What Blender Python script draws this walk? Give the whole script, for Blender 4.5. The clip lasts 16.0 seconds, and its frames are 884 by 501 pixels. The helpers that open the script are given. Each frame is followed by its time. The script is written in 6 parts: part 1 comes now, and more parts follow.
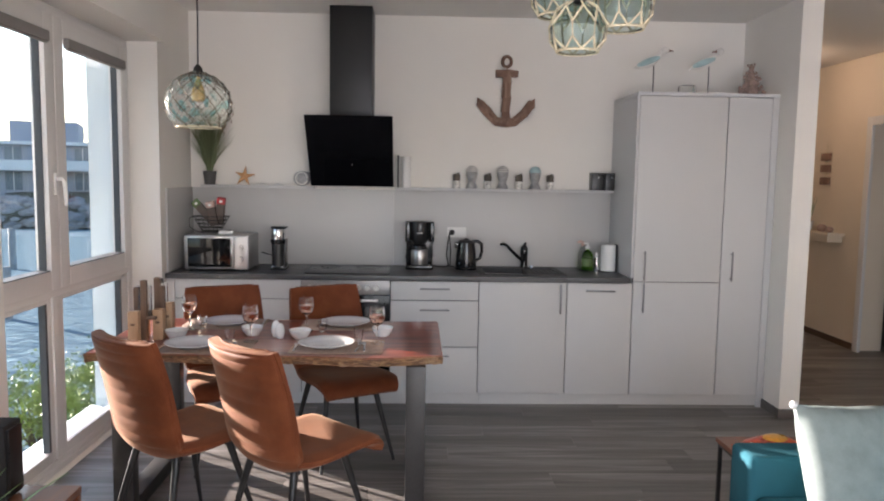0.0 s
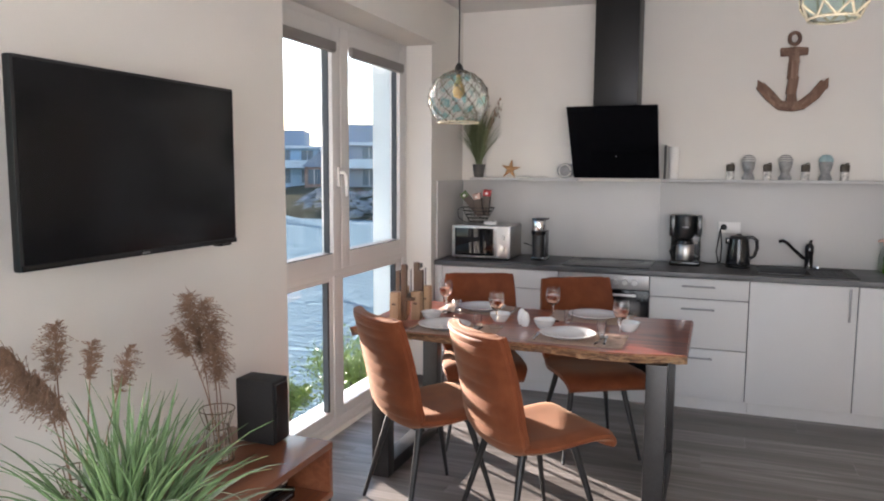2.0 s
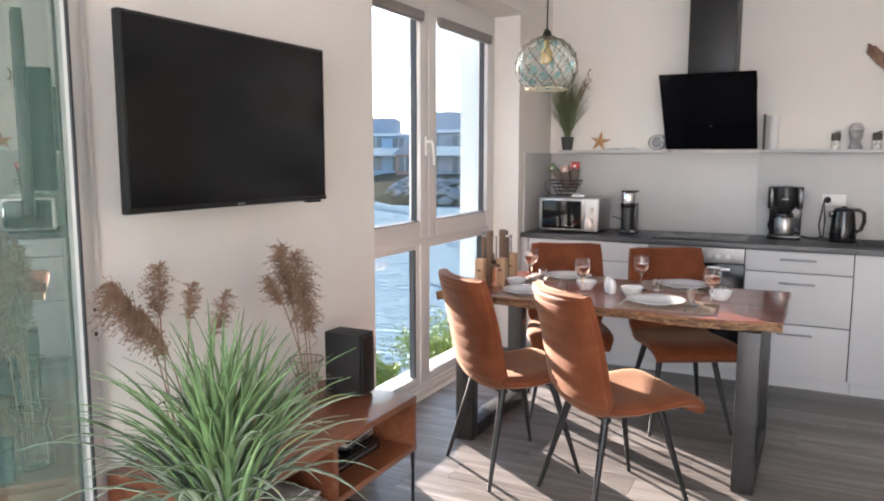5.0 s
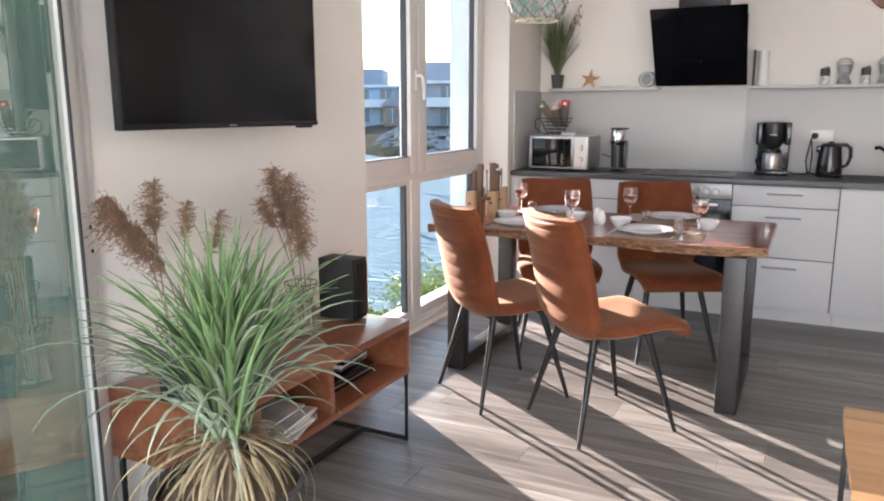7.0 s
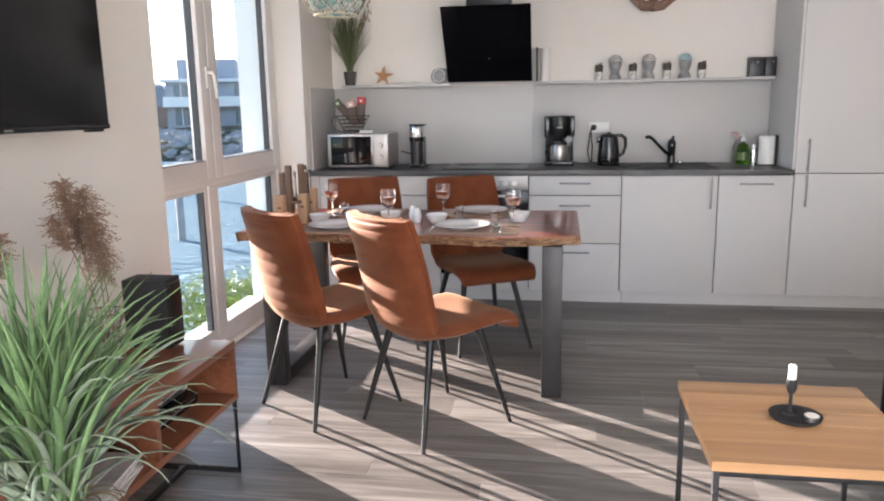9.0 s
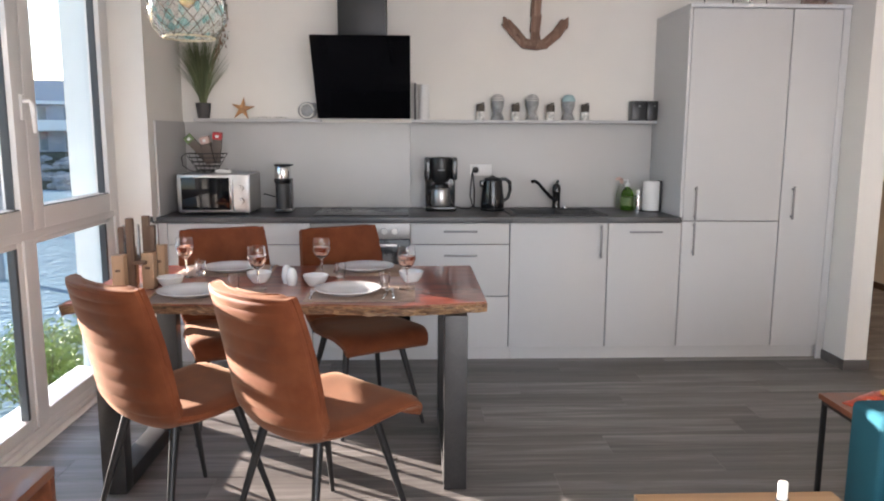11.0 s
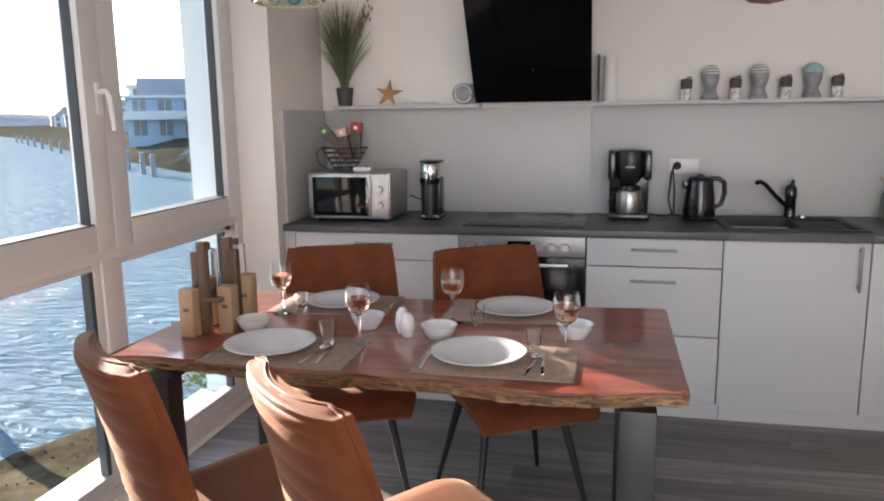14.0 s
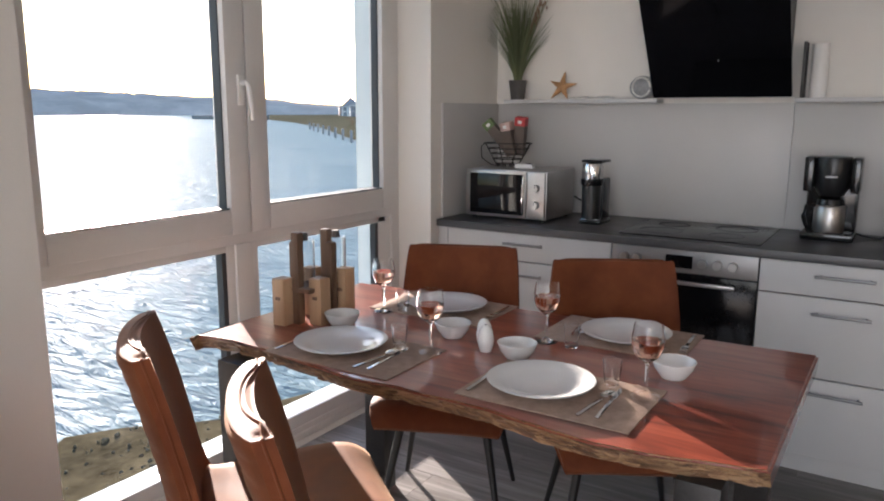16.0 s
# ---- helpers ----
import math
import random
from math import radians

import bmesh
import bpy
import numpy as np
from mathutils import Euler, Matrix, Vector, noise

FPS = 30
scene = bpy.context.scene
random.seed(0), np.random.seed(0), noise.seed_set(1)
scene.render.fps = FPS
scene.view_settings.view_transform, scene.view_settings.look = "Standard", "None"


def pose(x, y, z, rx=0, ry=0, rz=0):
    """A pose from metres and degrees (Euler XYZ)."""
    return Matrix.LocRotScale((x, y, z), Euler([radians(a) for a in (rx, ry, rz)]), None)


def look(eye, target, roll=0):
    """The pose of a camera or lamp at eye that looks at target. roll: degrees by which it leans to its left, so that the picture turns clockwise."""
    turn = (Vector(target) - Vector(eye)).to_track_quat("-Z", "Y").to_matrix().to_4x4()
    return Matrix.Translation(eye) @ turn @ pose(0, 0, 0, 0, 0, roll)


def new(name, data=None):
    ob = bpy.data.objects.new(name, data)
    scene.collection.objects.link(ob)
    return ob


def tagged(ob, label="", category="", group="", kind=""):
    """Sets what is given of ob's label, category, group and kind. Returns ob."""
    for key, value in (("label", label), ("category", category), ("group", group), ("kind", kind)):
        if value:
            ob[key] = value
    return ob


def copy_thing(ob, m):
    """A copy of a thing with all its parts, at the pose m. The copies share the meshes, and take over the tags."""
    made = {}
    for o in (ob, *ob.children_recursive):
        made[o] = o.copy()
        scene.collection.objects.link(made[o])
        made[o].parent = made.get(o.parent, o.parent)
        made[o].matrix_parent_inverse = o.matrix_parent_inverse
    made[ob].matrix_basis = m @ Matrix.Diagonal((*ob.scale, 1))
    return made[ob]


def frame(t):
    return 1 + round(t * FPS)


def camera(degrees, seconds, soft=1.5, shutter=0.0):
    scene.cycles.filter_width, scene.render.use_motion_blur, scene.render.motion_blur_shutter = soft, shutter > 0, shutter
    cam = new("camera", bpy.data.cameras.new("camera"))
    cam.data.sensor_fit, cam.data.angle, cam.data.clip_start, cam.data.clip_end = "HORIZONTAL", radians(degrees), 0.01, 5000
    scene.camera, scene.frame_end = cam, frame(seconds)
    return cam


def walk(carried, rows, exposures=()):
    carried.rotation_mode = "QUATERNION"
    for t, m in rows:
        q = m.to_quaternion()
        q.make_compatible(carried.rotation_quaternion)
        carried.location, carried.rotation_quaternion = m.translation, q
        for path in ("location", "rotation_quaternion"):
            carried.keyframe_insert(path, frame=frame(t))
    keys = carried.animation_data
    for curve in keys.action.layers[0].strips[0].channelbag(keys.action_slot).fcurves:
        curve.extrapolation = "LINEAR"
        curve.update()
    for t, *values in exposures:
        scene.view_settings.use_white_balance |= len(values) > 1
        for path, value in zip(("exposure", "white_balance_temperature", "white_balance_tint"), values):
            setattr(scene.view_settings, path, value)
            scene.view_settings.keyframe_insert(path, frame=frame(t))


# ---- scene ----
EXPO = 3.06
cam = camera(61.7, 16.0, soft=2.0)
PATH = [
    (0, (1.673, -5.561, 1.557), (1.742, -3.572, 1.362), 0.9),
    (0.5, (1.707, -5.637, 1.596), (1.65, -3.65, 1.375), 0.7),
    (1, (1.765, -5.61, 1.591), (1.576, -3.633, 1.352), 0.6),
    (1.5, (1.888, -5.555, 1.567), (1.434, -3.621, 1.336), 0.9),
    (2, (1.897, -5.533, 1.54), (1.202, -3.67, 1.323), 0.3),
    (2.5, (1.886, -5.535, 1.53), (1.072, -3.72, 1.321), 0.2),
    (3, (1.856, -5.54, 1.53), (0.991, -3.749, 1.318), 0.3),
    (5.5, (1.935, -5.562, 1.397), (1.016, -3.809, 1.112), 0.0),
    (6, (1.933, -5.576, 1.372), (1.03, -3.83, 1.003), 0.3),
    (6.5, (1.941, -5.593, 1.349), (1.042, -3.848, 0.967), 0.1),
    (7, (1.936, -5.599, 1.327), (1.059, -3.84, 0.953), -0.1),
    (7.5, (1.932, -5.6, 1.313), (1.106, -3.817, 0.94), -0.2),
    (8, (1.915, -5.593, 1.312), (1.178, -3.773, 0.931), -0.2),
    (8.5, (1.837, -5.561, 1.309), (1.309, -3.672, 0.919), -0.4),
    (9, (1.71, -5.525, 1.327), (1.395, -3.587, 0.942), -1.0),
    (9.5, (1.646, -5.462, 1.335), (1.525, -3.499, 0.968), -0.8),
    (12, (1.471, -4.682, 1.43), (1.565, -2.705, 1.139), 0.3),
    (12.5, (1.479, -4.525, 1.443), (1.45, -2.547, 1.152), 0.3),
    (13, (1.488, -4.306, 1.422), (1.317, -2.339, 1.106), -0.1),
    (13.5, (1.511, -4.144, 1.431), (1.231, -2.193, 1.088), -0.8),
    (14, (1.591, -4.038, 1.415), (1.158, -2.118, 1.061), -0.8),
    (14.5, (1.783, -3.972, 1.43), (1.161, -2.105, 1.072), -0.4),
    (15, (1.845, -3.927, 1.429), (1.078, -2.114, 1.077), 0.1),
    (15.5, (1.876, -3.79, 1.428), (0.966, -2.046, 1.069), 0.2),
    (16, (1.968, -3.675, 1.414), (0.917, -2.014, 1.048), 0.2),
]
walk(cam, [(t, look(eye, target, roll)) for t, eye, target, roll in PATH],
     exposures=[(t, EXPO + e, 6240, 20) for t, e in ((0.0, -0.10), (1.0, -0.04), (3.0, 0.2), (6.5, 0.42), (9.5, 0.33), (12.5, 0.12), (14.5, -0.08), (16.0, -0.30))])

# ---- light ----
SUN_AZ, SUN_EL = 57.0, 9.1        # degrees left of +y, degrees above the horizon
world = bpy.data.worlds.new("world")
scene.world = world
world.use_nodes = True
wn = world.node_tree.nodes
sky = wn.new("ShaderNodeTexSky")
sky.sky_type, sky.sun_disc = "NISHITA", False
sky.sun_elevation, sky.sun_rotation = radians(SUN_EL), radians(-SUN_AZ)
sky.air_density, sky.dust_density, sky.ozone_density = 1.0, 0.6, 2.0
world.node_tree.links.new(sky.outputs[0], wn["Background"].inputs[0])
wn["Background"].inputs[1].default_value = 0.074
sun = new("sun", bpy.data.lights.new("sun", "SUN"))
sun.data.energy, sun.data.angle, sun.data.color = 4.0, radians(0.6), (1.0, 0.90, 0.76)
sun.matrix_world = look((-math.sin(radians(SUN_AZ)) * 30, math.cos(radians(SUN_AZ)) * 30, 30 * math.tan(radians(SUN_EL))), (0, 0, 0))


def area_lamp(name, eye, target, w, h, watts, color):
    lamp = new(name, bpy.data.lights.new(name, "AREA"))
    lamp.data.shape, lamp.data.size, lamp.data.size_y = "RECTANGLE", w, h
    lamp.data.energy, lamp.data.color = watts, color
    lamp.matrix_world = look(eye, target)
    return lamp


# fill lamps behind the walk: daylight of the balcony opening, and of an added south window
area_lamp("balcony_daylight", (-0.12, -6.1, 1.25), (3, -6.1, 1.25), 1.5, 2.2, 8.4, (0.96, 0.97, 0.98))
area_lamp("south_fill", (2.6, -7.72, 1.4), (2.6, 0, 1.3), 3.2, 2.0, 12.4, (0.96, 0.97, 0.98))
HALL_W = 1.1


# ---- materials ----
def nodes_of(name):
    m = bpy.data.materials.new(name)
    m.use_nodes = True
    return m, m.node_tree.nodes, m.node_tree.links, m.node_tree.nodes["Principled BSDF"]


def coords(n, l, scale=(1, 1, 1), offset=True):
    tc, mp = n.new("ShaderNodeTexCoord"), n.new("ShaderNodeMapping")
    mp.inputs["Scale"].default_value = scale
    l.new(tc.outputs["Object"], mp.inputs["Vector"])
    if offset:
        oi, mul = n.new("ShaderNodeObjectInfo"), n.new("ShaderNodeMath")
        mul.operation, mul.inputs[1].default_value = "MULTIPLY", 37.0
        l.new(oi.outputs["Random"], mul.inputs[0])
        l.new(mul.outputs[0], mp.inputs["Location"])
    return mp.outputs["Vector"]


def noise_node(n, l, vec, scale, detail=4.0, rough=0.55, distort=0.0):
    t = n.new("ShaderNodeTexNoise")
    t.inputs["Scale"].default_value, t.inputs["Detail"].default_value = scale, detail
    t.inputs["Roughness"].default_value, t.inputs["Distortion"].default_value = rough, distort
    l.new(vec, t.inputs["Vector"])
    return t.outputs["Fac"]


def ramp(n, l, fac, stops):
    r = n.new("ShaderNodeValToRGB")
    while len(r.color_ramp.elements) < len(stops):
        r.color_ramp.elements.new(0.5)
    for e, (p, c) in zip(r.color_ramp.elements, stops):
        e.position, e.color = p, (*c, 1)
    l.new(fac, r.inputs["Fac"])
    return r.outputs["Color"]


def bumped(n, l, p, height, strength, distance=0.01):
    b = n.new("ShaderNodeBump")
    b.inputs["Strength"].default_value, b.inputs["Distance"].default_value = strength, distance
    l.new(height, b.inputs["Height"])
    l.new(b.outputs["Normal"], p.inputs["Normal"])


def remap(n, l, fac, lo, hi):
    r = n.new("ShaderNodeMapRange")
    r.inputs["From Min"].default_value, r.inputs["From Max"].default_value = 0.3, 0.7
    r.inputs["To Min"].default_value, r.inputs["To Max"].default_value = lo, hi
    l.new(fac, r.inputs["Value"])
    return r.outputs["Result"]


def mat(name, col, rough=0.5, metal=0.0, var=0.08, scale=3.0, fine=90.0, bump=0.05, stretch=(1, 1, 1), coat=0.0, spec=0.5, each=0.0):
    """A plain material whose value, gloss and relief vary at two scales."""
    m, n, l, p = nodes_of(name)
    v = coords(n, l, stretch)
    big, small = noise_node(n, l, v, scale), noise_node(n, l, v, fine, 3)
    add = n.new("ShaderNodeMath")
    add.operation = "ADD"
    l.new(remap(n, l, big, -var, var), add.inputs[0])
    l.new(remap(n, l, small, 1 - var * 0.5, 1 + var * 0.5), add.inputs[1])
    value = add.outputs[0]
    if each:
        oi, mul = n.new("ShaderNodeObjectInfo"), n.new("ShaderNodeMath")
        mul.operation = "MULTIPLY"
        rr = n.new("ShaderNodeMapRange")
        rr.inputs["To Min"].default_value, rr.inputs["To Max"].default_value = 1 - each, 1 + each
        l.new(oi.outputs["Random"], rr.inputs["Value"])
        l.new(rr.outputs["Result"], mul.inputs[0])
        l.new(value, mul.inputs[1])
        value = mul.outputs[0]
    hsv = n.new("ShaderNodeHueSaturation")
    hsv.inputs["Color"].default_value = (*col, 1)
    l.new(value, hsv.inputs["Value"])
    l.new(hsv.outputs[0], p.inputs["Base Color"])
    l.new(remap(n, l, big, max(0.02, rough * 0.85), min(1, rough * 1.15)), p.inputs["Roughness"])
    p.inputs["Metallic"].default_value, p.inputs["Coat Weight"].default_value = metal, coat
    p.inputs["Specular IOR Level"].default_value = spec
    if bump:
        bumped(n, l, p, small, bump, 0.004)
    return m


def wood(name, stops, along="x", rough=0.4, fine=30.0, coat=0.0, bump=0.08, each=0.15, slow=1.2, distort=1.2, spec=0.5):
    m, n, l, p = nodes_of(name)
    s = {"x": (slow, fine, fine), "y": (fine, slow, fine), "z": (fine, fine, slow)}[along]
    s2 = tuple(k * 0.22 for k in s)
    grain = noise_node(n, l, coords(n, l, s), 1.0, 6, 0.6, distort)
    broad = noise_node(n, l, coords(n, l, s2), 1.0, 3, 0.5, distort)
    add = n.new("ShaderNodeMath")
    add.operation = "MULTIPLY_ADD"
    add.inputs[1].default_value = 0.5
    l.new(grain, add.inputs[0])
    half = n.new("ShaderNodeMath")
    half.operation, half.inputs[1].default_value = "MULTIPLY", 0.5
    l.new(broad, half.inputs[0])
    l.new(half.outputs[0], add.inputs[2])
    c = ramp(n, l, add.outputs[0], stops)
    oi, rr, hsv = n.new("ShaderNodeObjectInfo"), n.new("ShaderNodeMapRange"), n.new("ShaderNodeHueSaturation")
    rr.inputs["To Min"].default_value, rr.inputs["To Max"].default_value = 1 - each, 1 + each
    l.new(oi.outputs["Random"], rr.inputs["Value"])
    l.new(rr.outputs["Result"], hsv.inputs["Value"])
    l.new(c, hsv.inputs["Color"])
    l.new(hsv.outputs[0], p.inputs["Base Color"])
    l.new(remap(n, l, grain, rough * 0.8, min(1, rough * 1.2)), p.inputs["Roughness"])
    p.inputs["Coat Weight"].default_value, p.inputs["Coat Roughness"].default_value = coat, 0.06
    p.inputs["Specular IOR Level"].default_value = spec
    bumped(n, l, p, grain, bump, 0.003)
    return m


def glass_mat(name, col=(1, 1, 1), rough=0.0, ior=1.45):
    m, n, l, p = nodes_of(name)
    p.inputs["Base Color"].default_value = (*col, 1)
    p.inputs["Roughness"].default_value, p.inputs["IOR"].default_value = rough, ior
    p.inputs["Transmission Weight"].default_value = 1.0
    return m


def pane_mat(name, tint=(0.96, 0.98, 0.98), gloss=None):
    """A window pane: clear, with a mirror gloss that grows towards grazing views."""
    m, n, l, p = nodes_of(name)
    n.remove(p)
    tr, gl, mix = n.new("ShaderNodeBsdfTransparent"), n.new("ShaderNodeBsdfGlossy"), n.new("ShaderNodeMixShader")
    tr.inputs[0].default_value = (*tint, 1)
    gl.inputs["Roughness"].default_value = 0.01
    if gloss is None:
        lw, pw, ma = n.new("ShaderNodeLayerWeight"), n.new("ShaderNodeMath"), n.new("ShaderNodeMath")
        pw.operation, pw.inputs[1].default_value = "POWER", 5.0
        ma.operation, ma.inputs[1].default_value, ma.inputs[2].default_value = "MULTIPLY_ADD", 0.9, 0.04
        lw.inputs["Blend"].default_value = 0.5
        l.new(lw.outputs["Facing"], pw.inputs[0])
        l.new(pw.outputs[0], ma.inputs[0])
        l.new(ma.outputs[0], mix.inputs[0])
    else:
        mix.inputs[0].default_value = gloss
    l.new(tr.outputs[0], mix.inputs[1])
    l.new(gl.outputs[0], mix.inputs[2])
    l.new(mix.outputs[0], n["Material Output"].inputs[0])
    return m


M = {}
M["wall"] = mat("wall_paint", (0.80, 0.77, 0.72), 0.85, var=0.025, scale=1.3, fine=220, bump=0.10, spec=0.3)
M["ceiling"] = mat("ceiling_paint", (0.78, 0.76, 0.73), 0.9, var=0.02, scale=1, fine=200, bump=0.06, spec=0.2)
M["hallwall"] = mat("hall_paint", (0.76, 0.67, 0.55), 0.85, var=0.03, scale=1.3, fine=220, bump=0.10, spec=0.3)
M["plank"] = wood("plank_floor", [(0.32, (0.078, 0.069, 0.063)), (0.5, (0.180, 0.164, 0.151)), (0.68, (0.350, 0.326, 0.305))], "x", 0.40, 26, bump=0.08, each=0.13, slow=1.6, spec=0.4)
M["base"] = wood("dark_baseboard", [(0.3, (0.07, 0.062, 0.057)), (0.7, (0.16, 0.145, 0.135))], "x", 0.45, 40, each=0.05)
M["baseh"] = wood("brown_baseboard", [(0.3, (0.06, 0.035, 0.022)), (0.7, (0.16, 0.10, 0.06))], "y", 0.45, 40, each=0.05)
M["pvc"] = mat("white_pvc", (0.70, 0.685, 0.665), 0.35, var=0.02, scale=2, fine=60, bump=0.01)
M["gasket"] = mat("dark_gasket", (0.06, 0.065, 0.07), 0.5, var=0.05, bump=0.02)
M["pane"] = pane_mat("window_glass")
M["leafglass"] = pane_mat("balcony_glass", (0.52, 0.66, 0.60), 0.58)
M["facade"] = mat("pale_render", (0.55, 0.62, 0.65), 0.9, var=0.04, scale=2, fine=150, bump=0.2)
M["blind"] = mat("grey_blind", (0.25, 0.235, 0.225), 0.7, var=0.06, bump=0.1)
M["front"] = mat("grey_front", (0.56, 0.555, 0.55), 0.5, var=0.015, scale=1.2, fine=120, bump=0.015)
# whiter than the fronts: daylight on the tall end panel put into the colour
M["carcass"] = mat("daylit_grey_carcass", (0.60, 0.60, 0.605), 0.5, var=0.015, scale=1.2, fine=120, bump=0.015)
M["gap"] = mat("shadow_gap", (0.07, 0.07, 0.075), 0.8, var=0.05, bump=0.0)
M["worktop"] = mat("slate_worktop", (0.066, 0.064, 0.066), 0.38, var=0.16, scale=7, fine=160, bump=0.06)
M["splash"] = mat("grey_splashback", (0.52, 0.51, 0.50), 0.42, var=0.02, scale=1.2, fine=120, bump=0.02)
M["steel"] = mat("brushed_steel", (0.47, 0.455, 0.445), 0.36, 1.0, var=0.06, scale=4, fine=200, bump=0.03, stretch=(0.2, 3, 3))
M["nickel"] = mat("satin_nickel", (0.23, 0.23, 0.235), 0.45, 0.6, var=0.05, bump=0.02)
M["chrome"] = mat("chrome", (0.72, 0.72, 0.73), 0.10, 1.0, var=0.03, bump=0.0)
M["hobglass"] = mat("hob_glass", (0.006, 0.006, 0.007), 0.2, var=0.1, bump=0.0, spec=0.25)
M["blackglass"] = mat("black_glass", (0.004, 0.004, 0.005), 0.06, var=0.1, bump=0.0, spec=0.3)
M["ovenglass"] = mat("oven_glass", (0.005, 0.005, 0.006), 0.12, var=0.1, bump=0.0, spec=0.2)
M["ovensteel"] = mat("oven_panel_steel", (0.30, 0.29, 0.285), 0.45, 1.0, var=0.06, scale=4, fine=200, bump=0.03, stretch=(0.2, 3, 3))
M["hoodmetal"] = mat("anthracite_metal", (0.017, 0.016, 0.016), 0.42, 0.3, var=0.08, scale=3, bump=0.03)
M["blackplastic"] = mat("black_plastic", (0.014, 0.014, 0.015), 0.32, var=0.1, scale=9, bump=0.03)
M["gloss"] = mat("gloss_black_plastic", (0.010, 0.010, 0.011), 0.14, var=0.1, scale=9, bump=0.0)
M["matt"] = mat("matt_black", (0.018, 0.017, 0.017), 0.65, var=0.12, scale=9, bump=0.12)
M["iron"] = mat("black_steel", (0.022, 0.021, 0.021), 0.42, 0.35, var=0.15, scale=12, fine=140, bump=0.05)
M["tableleg"] = mat("raw_dark_steel", (0.048, 0.046, 0.045), 0.40, 0.6, var=0.22, scale=6, fine=140, bump=0.05)
M["screen"] = mat("tv_screen", (0.006, 0.006, 0.007), 0.2, var=0.06, bump=0.0, spec=0.35)
M["sink"] = mat("granite_sink", (0.022, 0.022, 0.023), 0.5, var=0.2, scale=60, fine=400, bump=0.08)
M["white"] = mat("white_porcelain", (0.80, 0.80, 0.79), 0.12, var=0.02, bump=0.0, coat=0.3)
M["whiteplastic"] = mat("white_plastic", (0.78, 0.77, 0.75), 0.35, var=0.02, bump=0.01)
M["paper"] = mat("white_paper", (0.80, 0.79, 0.77), 0.95, var=0.03, fine=220, bump=0.15)
M["glass"] = glass_mat("clear_glass")
M["wine"] = glass_mat("rose_wine", (0.97, 0.58, 0.44), 0.0, 1.33)
M["kettle"] = glass_mat("smoked_glass", (0.10, 0.10, 0.11), 0.05, 1.4)
M["mat"] = mat("woven_placemat", (0.38, 0.28, 0.225), 0.9, var=0.15, scale=40, fine=420, bump=0.15, spec=0.05)
M["candle"] = mat("white_wax", (0.82, 0.78, 0.70), 0.5, var=0.03, bump=0.02)
M["oak"] = wood("oiled_oak", [(0.3, (0.34, 0.17, 0.07)), (0.5, (0.46, 0.25, 0.11)), (0.72, (0.60, 0.37, 0.19))], "x", 0.38, 34, coat=0.2, each=0.14)
M["sheesham"] = wood("red_brown_wood", [(0.3, (0.105, 0.031, 0.015)), (0.5, (0.215, 0.071, 0.032)), (0.72, (0.325, 0.130, 0.062))], "y", 0.35, 26, coat=0.25, each=0.08)
M["stand"] = wood("beech_stand", [(0.3, (0.36, 0.21, 0.11)), (0.7, (0.55, 0.36, 0.22))], "z", 0.5, 40, each=0.1)
M["walnut"] = wood("walnut_rod", [(0.3, (0.10, 0.055, 0.033)), (0.7, (0.24, 0.14, 0.085))], "z", 0.5, 40, each=0.1)
M["drift"] = wood("driftwood", [(0.3, (0.085, 0.044, 0.030)), (0.5, (0.215, 0.125, 0.088)), (0.72, (0.39, 0.27, 0.20))], "z", 0.85, 30, bump=0.5, each=0.15)
M["starfish"] = mat("starfish", (0.50, 0.27, 0.12), 0.8, var=0.2, scale=30, fine=160, bump=0.5)
M["seal"] = mat("grey_ceramic", (0.30, 0.30, 0.30), 0.35, var=0.25, scale=25, bump=0.05)
M["jar"] = mat("patterned_tin", (0.68, 0.66, 0.62), 0.45, var=0.5, scale=55, fine=120, bump=0.02)
M["plantgrass"] = mat("dark_grass", (0.17, 0.20, 0.10), 0.6, var=0.2, scale=9, bump=0.05, each=0.25)
M["potgrey"] = mat("grey_pot", (0.07, 0.067, 0.065), 0.6, var=0.12, scale=12, bump=0.15)
M["leaf"] = mat("green_leaf", (0.145, 0.240, 0.100), 0.45, var=0.25, scale=10, fine=120, bump=0.06, stretch=(6, 1, 1), each=0.35)
M["leaf2"] = mat("pale_leaf", (0.255, 0.315, 0.225), 0.5, var=0.25, scale=10, fine=120, bump=0.06, stretch=(6, 1, 1), each=0.3)
M["dryleaf"] = mat("dry_leaf", (0.30, 0.245, 0.145), 0.7, var=0.35, scale=12, fine=120, bump=0.1, each=0.35)
M["pampas"] = mat("brown_pampas", (0.27, 0.165, 0.108), 0.9, var=0.3, scale=40, bump=0.2)
M["wire"] = mat("brass_wire", (0.12, 0.09, 0.05), 0.45, 0.7, var=0.1, bump=0.0)
M["teal"] = mat("teal_fabric", (0.016, 0.092, 0.122), 0.9, var=0.14, scale=5, fine=380, bump=0.35, spec=0.25)
M["mint"] = mat("mint_cushion", (0.22, 0.26, 0.25), 0.95, var=0.12, scale=16, fine=320, bump=0.5, spec=0.2)
M["red"] = mat("red_foil", (0.62, 0.08, 0.03), 0.3, var=0.45, scale=20, bump=0.1)
M["yellow"] = mat("yellow_foil", (0.75, 0.36, 0.05), 0.3, var=0.3, scale=20, bump=0.1)
M["green"] = mat("green_box", (0.10, 0.16, 0.05), 0.5, var=0.2, scale=20, bump=0.02)
M["pink"] = mat("pale_pink_box", (0.60, 0.42, 0.36), 0.5, var=0.15, scale=20, bump=0.02)
